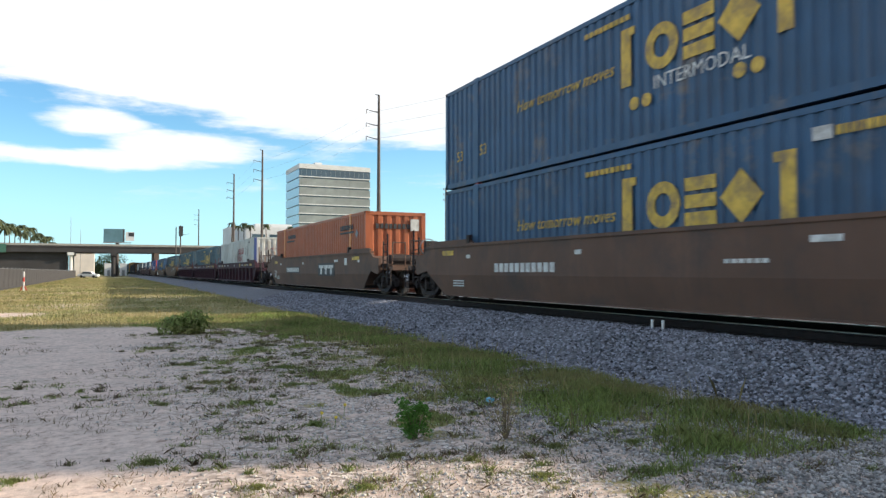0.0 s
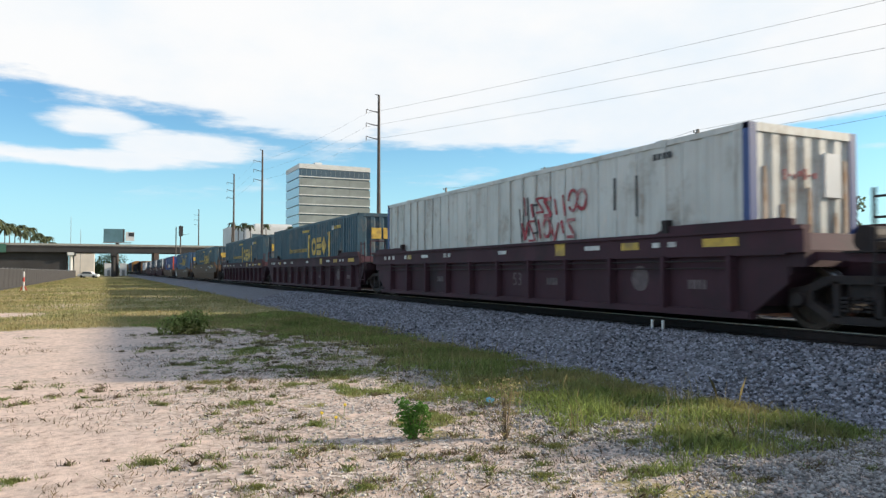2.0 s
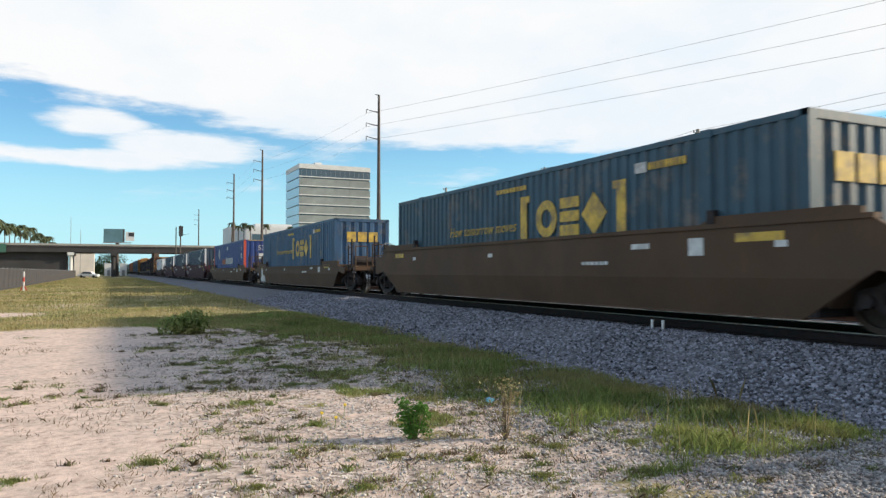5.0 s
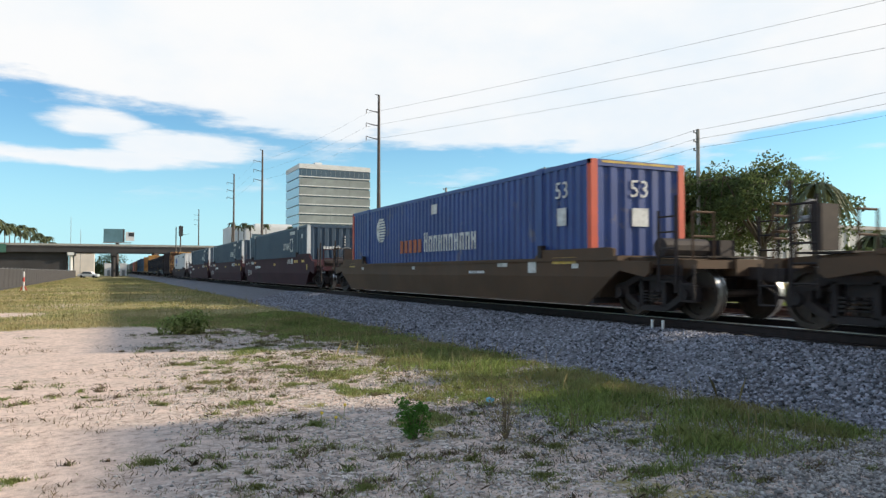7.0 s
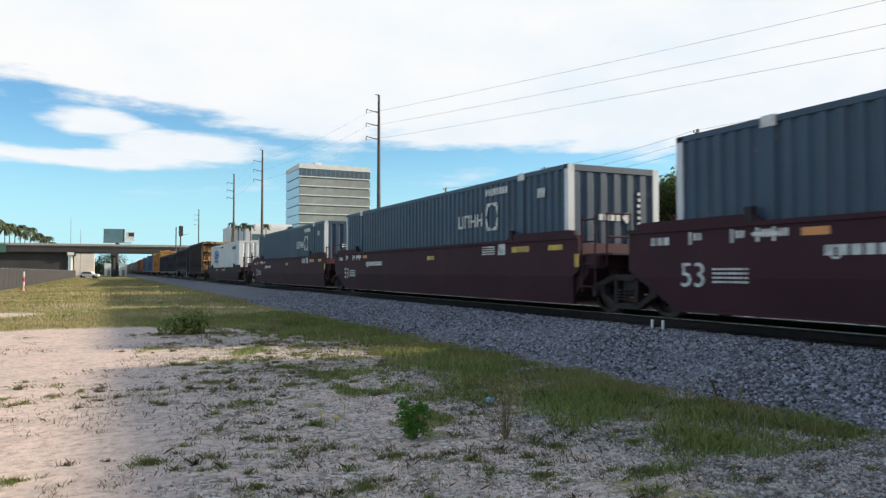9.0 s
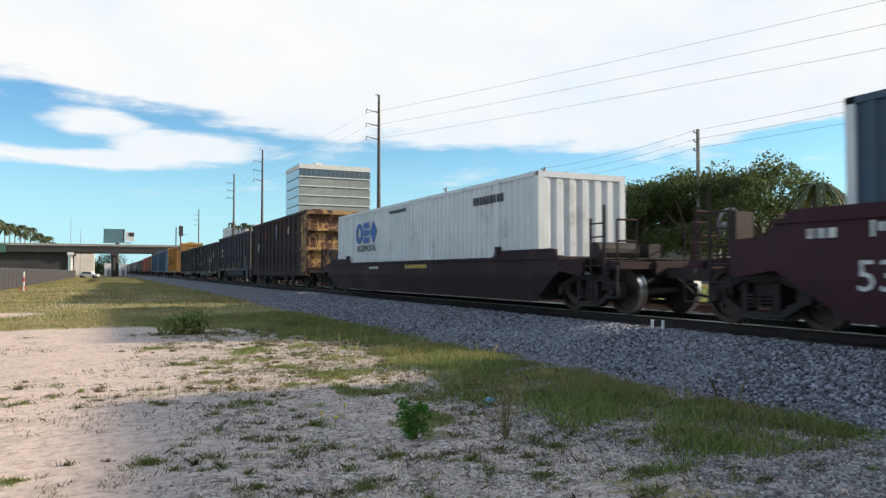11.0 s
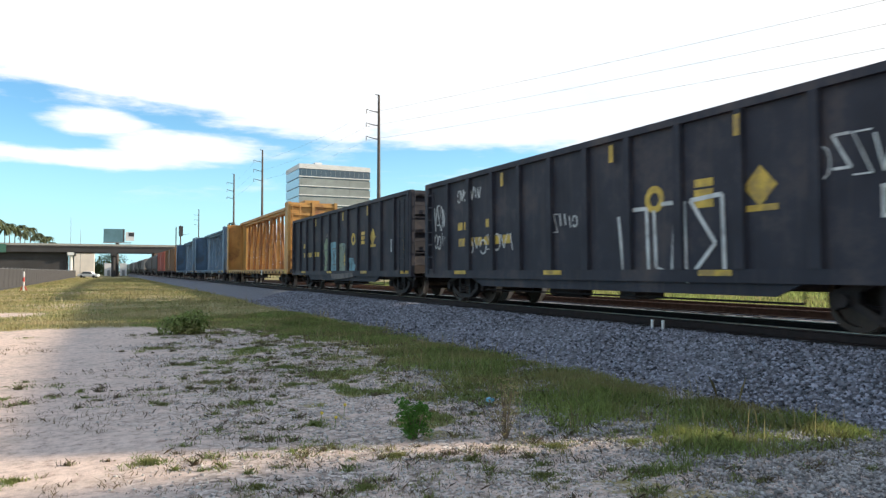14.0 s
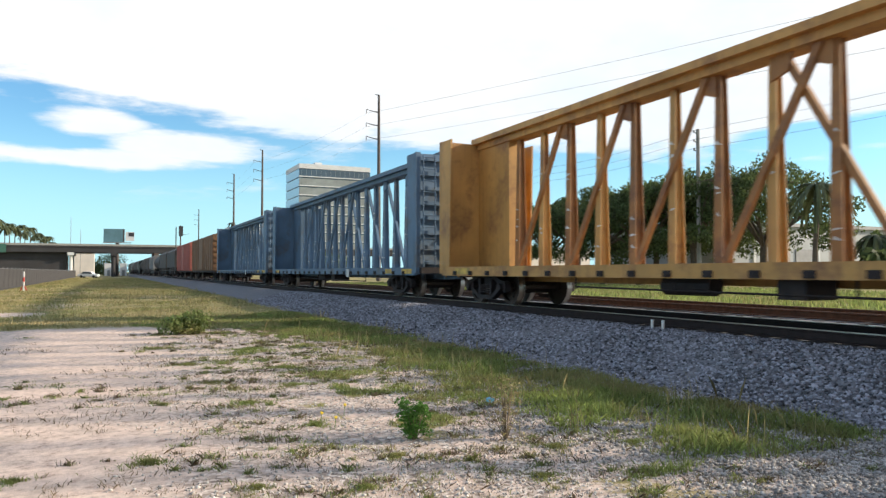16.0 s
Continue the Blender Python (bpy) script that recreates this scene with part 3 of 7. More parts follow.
# ---------------------------------------------------------------- tracks
def build_track(xc, label, head, side, y1, group):
    for dx in (-0.755, 0.755):
        rail = thing("rail", label, "rail", group, kind="structure", at=(xc + dx, 0, RAIL))
        web = Build().prism([(-0.035, -0.012), (-0.035, -0.035), (-0.009, -0.05), (-0.009, -0.145), (-0.07, -0.158), (-0.07, -0.172),
                             (0.07, -0.172), (0.07, -0.158), (0.009, -0.145), (0.009, -0.05), (0.035, -0.035), (0.035, -0.012)], "y", -14, y1)
        part("rail_web", web, side, rail)
        part("rail_head", Build().prism([(-0.035, -0.012), (0.035, -0.012), (0.035, -0.006), (0.026, 0), (-0.026, 0), (-0.035, -0.006)], "y", -14, y1), head, rail)
        clip = Build().box(-0.085, 0.085, -0.09, 0.09, -0.178, -0.168)
        me = clip.mesh("tie_plate")
        for i in range(60):
            part("tie_plate", me, side, rail, at=(0, -2 + i * 0.52, 0))
    bed = thing("sleepers", "dark creosoted timber sleepers set in ballast", "sleeper", group, kind="structure", at=(xc, 0, RAIL))
    tie = Build().box(-1.30, 1.30, -0.115, 0.115, -0.36, -0.174).mesh("tie")
    for i in range(150):
        part("tie", tie, "tie", bed, at=(rng.normal(0, 0.015), -2 + i * 0.52, 0))


build_track(XC, "worn steel rail with a polished head", "rail_head", "rail_side", 420, "near track")
build_track(XC + 4.6, "rusty rail of the unused second track", "rail_rust", "rail_rust", 420, "second track")


# ---------------------------------------------------------------- train parts
WHEEL_R = 0.478
MOVING, WHEELS = [], []


def truck_meshes():
    f = Build()
    # one cast side frame, an open truss in the plane x = 0
    pts = [(-1.06, 0.56), (-0.78, 0.62), (-0.42, 0.76), (0.42, 0.76), (0.78, 0.62), (1.06, 0.56)]
    for p, q in zip(pts[:-1], pts[1:]):
        f.bar((0, *p), (0, *q), 0.17, 0.12)
    low = [(-0.80, 0.44), (-0.36, 0.19), (0.36, 0.19), (0.80, 0.44)]
    for p, q in zip(low[:-1], low[1:]):
        f.bar((0, *p), (0, *q), 0.17, 0.11)
    for s in (-1, 1):
        f.box(-0.085, 0.085, s * 0.31 - 0.05, s * 0.31 + 0.05, 0.22, 0.74)
        f.box(-0.08, 0.08, s * 1.05 - 0.05, s * 1.05 + 0.05, 0.34, 0.58)
        f.box(-0.08, 0.08, s * 0.73 - 0.05, s * 0.73 + 0.05, 0.36, 0.62)
        f.box(-0.10, 0.10, s * 0.89 - 0.12, s * 0.89 + 0.12, 0.42, 0.60)
        f.rod((-0.17, s * 0.89, 0.47), (0.15, s * 0.89, 0.47), 0.10, 12)
    for dy in (-0.17, 0.0, 0.17):
        for k in range(4):
            f.rod((-0.06, dy, 0.31 + k * 0.06), (-0.06, dy, 0.345 + k * 0.06), 0.065, 8)
    w = Build()
    for s in (-1, 1):
        w.ring((0, 0), 0.0, 0.14, s * 0.72 - 0.09, s * 0.72 + 0.09, 12)
        w.ring((0, 0), 0.13, 0.40, s * 0.72 - 0.02, s * 0.72 + 0.02, 24)
        w.ring((0, 0), 0.39, WHEEL_R, s * 0.755 - 0.065, s * 0.755 + 0.065, 28)
        w.ring((0, 0), 0.42, WHEEL_R + 0.025, s * 0.675 - 0.016, s * 0.675 + 0.016, 28)
        for k in range(3):
            a = math.tau * k / 3
            w.rod((s * 0.745, 0.27 * math.cos(a), 0.27 * math.sin(a)), (s * 0.785, 0.27 * math.cos(a), 0.27 * math.sin(a)), 0.03, 6)
    w.rod((-1.0, 0, 0), (1.0, 0, 0), 0.075, 10)
    b = Build().box(-1.0, 1.0, -0.20, 0.20, 0.46, 0.74).box(-0.95, 0.95, -0.62, -0.52, 0.30, 0.40).box(-0.95, 0.95, 0.52, 0.62, 0.30, 0.40)
    b.box(-0.30, 0.30, -0.28, 0.28, 0.72, 0.84)
    return f.mesh("side_frame"), w.mesh("wheelset"), b.mesh("bolster")


FRAME_ME, WHEELSET_ME, BOLSTER_ME = truck_meshes()
for _m, _k in ((FRAME_ME, "truck_steel"), (WHEELSET_ME, "wheel_steel"), (BOLSTER_ME, "truck_steel")):
    _m.materials.append(mat(_k))


def truck(parent, y, turn_wheels=True):
    t = part("truck", BOLSTER_ME, "truck_steel", parent, at=(0, y, 0))
    for s in (-1, 1):
        part("side_frame", FRAME_ME, "truck_steel", t, at=(s * 1.02, 0, 0))
    for s in (-1, 1):
        w = part("wheelset", WHEELSET_ME, "wheel_steel", t, at=(0, s * 0.89, WHEEL_R))
        if turn_wheels:
            WHEELS.append(w)
    return t


def coupler(parent, y, s):
    c = Build().box(-0.12, 0.12, min(y, y + s * 0.75), max(y, y + s * 0.75), 0.74, 0.96)
    yy = y + s * 0.75
    c.box(-0.20, 0.16, min(yy, yy + s * 0.26), max(yy, yy + s * 0.26), 0.70, 1.0)
    c.rod((0.35, y, 0.72), (0.42, y + s * 0.35, 0.42), 0.03, 6).rod((0.42, y + s * 0.35, 0.42), (0.30, y + s * 0.85, 0.38), 0.03, 6)
    part("coupler", c, "truck_steel", parent)


def moving(ob, s, z=0.0):
    """Registers a thing that rides along the near track; s is its place along the track at the start."""
    ob.location = (XC, s, RAIL + z)
    MOVING.append((ob, s, RAIL + z))
    return ob


def ladder(parent, x, y, z0, z1, width, key, along="y"):
    b = Build()
    for d in (-width / 2, width / 2):
        p = (x, y + d, z0) if along == "y" else (x + d, y, z0)
        b.rod(p, (p[0], p[1], z1), 0.022, 6)
    n = max(2, int((z1 - z0) / 0.34))
    for i in range(n):
        z = z0 + 0.12 + (z1 - z0 - 0.2) * i / (n - 1)
        if along == "y":
            b.rod((x, y - width / 2, z), (x, y + width / 2, z), 0.018, 6)
        else:
            b.rod((x - width / 2, y, z), (x + width / 2, y, z), 0.018, 6)
    part("ladder", b, key, parent)


def brake_wheel(parent, x, y, z, key="galv"):
    b = Build()
    n = 14
    for i in range(n):
        a, c = math.tau * i / n, math.tau * (i + 1) / n
        b.rod((x + 0.28 * math.cos(a), y, z + 0.28 * math.sin(a)), (x + 0.28 * math.cos(c), y, z + 0.28 * math.sin(c)), 0.02, 5)
    for i in range(4):
        a = math.tau * i / 4 + 0.4
        b.rod((x, y + 0.05, z), (x + 0.28 * math.cos(a), y, z + 0.28 * math.sin(a)), 0.016, 5)
    b.rod((x, y, z), (x, y + 0.16, z), 0.05, 8)
    part("brake_wheel", b, key, parent)


# polished tread of the wheels
WHEELSET_ME.materials.append(mat("tread"))
for _f in WHEELSET_ME.polygons:
    if all(math.hypot(WHEELSET_ME.vertices[i].co.y, WHEELSET_ME.vertices[i].co.z) > 0.47 for i in _f.vertices):
        _f.material_index = 1


# marks: thin plates on the near side, x is the outer face
def mark(parent, x, y, z, w, h, key, name="marking"):
    part(name, Build().box(x - 0.006, x + 0.004, y - w / 2, y + w / 2, z - h / 2, z + h / 2), key, parent)


def bars(parent, x, y, z, w, h, n, key):
    """Unreadable lettering: n upright bars in a row w wide."""
    b = Build()
    p = w / n
    for i in range(n):
        y0 = y - w / 2 + i * p
        b.box(x - 0.006, x + 0.004, y0 + p * 0.12, y0 + p * 0.84, z - h / 2, z + h / 2)
    part("lettering", b, key, parent)


def words(parent, text, x, y, z, size, key, skew=0.0, face="side"):
    """Readable writing on the near side (read from outside) or on the front end."""
    cu = bpy.data.curves.new("writing", "FONT")
    cu.body, cu.size, cu.align_x, cu.align_y, cu.shear, cu.extrude = text, size, "CENTER", "CENTER", skew, 0.003
    cu.resolution_u = 2
    tmp = bpy.data.objects.new("writing", cu)
    me = bpy.data.meshes.new_from_object(tmp)
    bpy.data.objects.remove(tmp)
    me.name = "writing"
    turn = Matrix.Rotation(radians(-90), 4, "Z") @ Matrix.Rotation(radians(90), 4, "X") if face == "side" else Matrix.Rotation(radians(90), 4, "X")
    me.transform(turn)
    me.materials.clear()
    part("writing", me, key, parent, at=(x, y, z))


# ---------------------------------------------------------------- containers
CL, CW, CH = 16.154, 2.59, 2.896


def corrugated(y0, y1, z0, z1, x_out, depth, pitch, sign):
    """A corrugated sheet in a plane of constant x; sign -1 faces the camera's side."""
    n = max(1, round((y1 - y0) / pitch))
    p = (y1 - y0) / n
    pts = []
    for i in range(n):
        a = y0 + i * p
        pts += [(a, 0), (a + p * 0.42, 0), (a + p * 0.55, depth), (a + p * 0.87, depth)]
    pts.append((y1, 0))
    b = Build()
    for y, d in pts:
        b.v += [(sign * (x_out - d), y, z0), (sign * (x_out - d), y, z1)]
    for i in range(len(pts) - 1):
        o = 2 * i
        b.f.append((o, o + 2, o + 3, o + 1))
    return b


def corrugated_end(y, x0, x1, z0, z1, depth, pitch, sign):
    b = corrugated(x0, x1, z0, z1, 0, depth, pitch, 1)
    b.v = [(yy, y + sign * xx, z) for xx, yy, z in b.v]
    return b


def container_meshes(flat=False):
    hl, hw = CL / 2, CW / 2
    m = {}
    inner = 6.10          # lifting posts stand at the forty-foot positions
    for key, s in (("side_near", -1), ("side_far", 1)):
        b = Build()
        for y0, y1 in ((-hl + 0.12, -inner - 0.09), (-inner + 0.09, inner - 0.09), (inner + 0.09, hl - 0.12)):
            c = corrugated(y0, y1, 0.14, CH - 0.10, hw - 0.012, 0.045 if not flat else 0.03, 0.285 if not flat else 0.55, s)
            o = len(b.v)
            b.v += c.v
            b.f += [tuple(i + o for i in f) for f in c.f]
        m[key] = b.mesh("side_panel")
    m["top_rail"] = Build().box(-0.05, 0.05, -hl, hl, CH - 0.10, CH).mesh("top_rail")
    m["bottom_rail"] = Build().box(-0.05, 0.05, -hl, hl, 0.0, 0.14).mesh("bottom_rail")
    if flat:
        b = Build()
        for i in range(27):
            y = -hl + 0.30 + (CL - 0.6) * i / 26
            b.box(-0.022, 0.0, y - 0.022, y + 0.022, 0.14, CH - 0.10)
        m["seams"] = b.mesh("seam")
    m["roof"] = Build().box(-hw + 0.10, hw - 0.10, -hl + 0.1, hl - 0.1, CH - 0.05, CH - 0.012).mesh("roof")
    m["floor"] = Build().box(-hw + 0.10, hw - 0.10, -hl + 0.1, hl - 0.1, 0.04, 0.12).mesh("floor")
    m["post"] = Build().box(-0.085, 0.085, -0.07, 0.07, 0, CH).mesh("corner_post")
    m["lift_post"] = Build().box(-0.05, 0.05, -0.10, 0.10, 0.10, CH + 0.012).box(-0.06, 0.06, -0.13, 0.13, CH - 0.12, CH + 0.016).mesh("lifting_post")
    b = corrugated_end(-hl + 0.02, -hw + 0.16, hw - 0.16, 0.16, CH - 0.12, 0.05, 0.38, -1)
    m["front"] = b.mesh("front_wall")
    m["end_beam"] = Build().box(-hw + 0.1, hw - 0.1, -hl, -hl + 0.08, -0.07, 0.07).mesh("end_beam")
    b = Build().box(-hw + 0.1, -0.01, hl - 0.06, hl - 0.01, 0.12, CH - 0.10).box(0.01, hw - 0.1, hl - 0.06, hl - 0.01, 0.12, CH - 0.10)
    b.box(-hw + 0.1, hw - 0.1, hl - 0.08, hl, CH - 0.10, CH).box(-hw + 0.1, hw - 0.1, hl - 0.08, hl, 0, 0.12)
    for x in (-0.75, -0.3, 0.3, 0.75):
        b.rod((x, hl + 0.02, 0.1), (x, hl + 0.02, CH - 0.08), 0.02, 6)
    m["doors"] = b.mesh("rear_door")
    return m


BOX_ME, FLAT_ME = container_meshes(False), container_meshes(True)


def container(label, paint, post, flat=False, lift=None):
    src = FLAT_ME if flat else BOX_ME
    c = thing("shipping_container", label, "container", "containers on the train")

    def put(name, key, mkey, at=None):
        me = src[key]
        if me.materials and me.materials[0] != mat(mkey):
            me = me.copy()
            me.materials.clear()
        return part(name, me, mkey, c, at=at)

    put("side_panel", "side_near", paint)
    put("side_panel", "side_far", paint)
    for name, key in (("roof", "roof"), ("floor", "floor"), ("front_wall", "front"), ("rear_door", "doors")):
        put(name, key, paint)
    if flat:
        put("seam", "seams", paint, at=(-CW / 2 + 0.020, 0, 0))
        put("seam", "seams", paint, at=(CW / 2 - 0.0, 0, 0))
    for z in (0.07, CH - 0.07):
        put("end_beam", "end_beam", paint, at=(0, 0, z))
    for sx in (-1, 1):
        put("top_rail", "top_rail", paint, at=(sx * (CW / 2 - 0.05), 0, 0))
        put("bottom_rail", "bottom_rail", paint, at=(sx * (CW / 2 - 0.05), 0, 0))
    hl, hw = CL / 2, CW / 2
    for sx in (-1, 1):
        for sy in (-1, 1):
            put("corner_post", "post", post, at=(sx * (hw - 0.085), sy * (hl - 0.07), 0))
            put("lifting_post", "lift_post", lift or paint, at=(sx * (hw - 0.045), sy * 6.10, 0))
    return c


NEAR = -CW / 2 - 0.004      # outer face of the near side


def blocks(parent, y, z, h, key, x=None, gap=1.0, tall=1.0):
    """Plain stand-in for a mark: a ring, three stripes and a diamond."""
    x = -CW / 2 - 0.004 if x is None else x
    w = h * 0.92
    part("emblem_ring", Build().ring((y + w * 1.10 * gap, z), h * 0.24, h * 0.48, x - 0.006, x + 0.004, 22), key, parent)
    for dz in (-0.34, 0.0, 0.34):
        part("emblem_stripe", Build().box(x - 0.006, x + 0.004, y - w * 0.43, y + w * 0.43, z + (dz - 0.13) * h, z + (dz + 0.13) * h), key, parent)
    c = y - w * 1.06 * gap
    p = [(0, .5), (.52, 0), (0, -.5), (-.52, 0)]
    part("emblem_diamond", Build().prism([(c - u * w * tall, z + v * h * tall) for u, v in p], "x", x - 0.006, x + 0.004), key, parent)


def bracket(parent, y, z, h, key, s):
    part("bracket", Build().prism([(y, z - h / 2), (y + s * 0.28, z - h / 2), (y + s * 0.28, z + h / 2), (y - s * 0.12, z + h / 2), (y - s * 0.12, z + h / 2 - 0.16), (y, z + h / 2 - 0.16)],
                                  "x", NEAR - 0.006, NEAR + 0.004), key, parent)


def slogan_container(paint, label, upper=False):
    c = container(label, paint, paint)
    k = "yellow_mark"
    blocks(c, -2.12, 1.72, 0.90, k)
    bracket(c, -0.36, 1.75, 1.15, k, 1)
    bracket(c, -3.74, 1.75, 1.15, k, -1)
    words(c, "How tomorrow moves", NEAR, 2.05, 1.62, 0.40, k, 0.25)
    bars(c, NEAR, -5.15, 2.48, 1.0, 0.14, 9, k)
    mark(c, NEAR, -4.45, 2.48, 0.32, 0.20, "white_mark", "placard")
    bars(c, NEAR, 0.4, 2.55, 1.5, 0.11, 9, k)
    if upper:
        words(c, "INTERMODAL", NEAR, -2.1, 1.06, 0.36, "white_mark")
        for y in (7.1, 5.7):
            words(c, "53", NEAR, y, 0.85, 0.42, k)
        for sx in (-1, 1):
            for sy in (-1, 1):
                part("stacking_lock", Build().box(sx * 1.2 - 0.07, sx * 1.2 + 0.07, sy * 6.1 - 0.08, sy * 6.1 + 0.08, -0.062, 0.0), "red_mark" if sx * sy < 0 else "truck_steel", c)
        for dy in (-0.45, -0.80, -3.0, -3.35):
            part("dot", Build().ring((dy, 0.80), 0.0, 0.13, NEAR - 0.006, NEAR + 0.004, 14), k, c)
    # front end mark
    for x in (-0.52, 0.0, 0.52):
        part("end_emblem", Build().box(x - 0.21, x + 0.21, -CL / 2 - 0.006, -CL / 2 + 0.03, 1.85, 2.30), k, c)
    return c

# ---------------------------------------------------------------- well cars
SX = 1.45               # half width of a well car


def well_side(c, s, h0, h1, cut0, cut1, ribbed, paint, reach0=0.0, reach1=0.0, top=1.66):
    """One side wall in parts; h0 and h1 are its ends along the car, cut0 and cut1 the slope of its lower ends."""
    x = s * SX
    if ribbed:
        part("upper_panel", Build().prism([(h0, 1.16), (h0, top - 0.06), (h1, top - 0.06), (h1, 1.16)], "x", *sorted((x, x - s * 0.14))), paint, c)
        part("lower_panel", Build().prism([(h0 + cut0, 0.26), (h0 + 0.35, 0.7), (h0 + 0.35, 1.13), (h1 - 0.35, 1.13), (h1 - 0.35, 0.7), (h1 - cut1, 0.26)], "x",
                                          *sorted((x - s * 0.09, x - s * 0.14))), paint, c)
        part("bottom_chord", Build().box(*sorted((x + s * 0.03, x - s * 0.14)), h0 + cut0, h1 - cut1, 0.14, 0.26), paint, c)
        part("top_chord", Build().box(*sorted((x + s * 0.05, x - s * 0.16)), h0, h1, top - 0.06, top + 0.003), paint, c)
        part("middle_chord", Build().box(*sorted((x + s * 0.02, x - s * 0.16)), h0 + 0.3, h1 - 0.3, 1.13, 1.16), paint, c)
        return
    part("upper_panel", Build().prism([(h0, 0.90), (h0, top - 0.07), (h1, top - 0.07), (h1, 0.90), (h1 - 0.2, 0.78), (h0 + 0.2, 0.78)], "x", *sorted((x, x - s * 0.07))), paint, c)
    for e, r, d in ((h0, reach0, -1), (h1, reach1, 1)):
        if r:
            part("end_panel", Build().prism([(e, 0.90), (e, top - 0.08), (e + d * 0.25, min(1.42, top - 0.09)), (e + d * r, min(1.38, top - 0.12)), (e + d * r, 0.86), (e + d * (r - 0.12), 0.78)], "x", *sorted((x - s * 0.004, x - s * 0.09))), paint, c)
    b = Build()
    y0, y1 = h0 + 0.2, h1 - 0.2
    for xx in (x, x - s * 0.06):
        b.v += [(xx, y0, 0.78), (xx, y1, 0.78), (xx - s * 0.10, y1 - cut1, 0.19), (xx - s * 0.10, y0 + cut0, 0.19)]
    b.f += [(0, 1, 2, 3), (7, 6, 5, 4)] + [(i, 4 + i, 4 + (i + 1) % 4, (i + 1) % 4) for i in range(4)]
    part("lower_panel", b, paint, c)
    part("top_chord", Build().box(*sorted((x + s * 0.035, x - s * 0.12)), h0, h1, top - 0.07, top + 0.003), paint, c)
    part("bottom_chord", Build().box(*sorted((x - s * 0.07, x - s * 0.20)), h0 + cut0 + 0.2, h1 - cut1 - 0.2, 0.175, 0.21), paint, c)


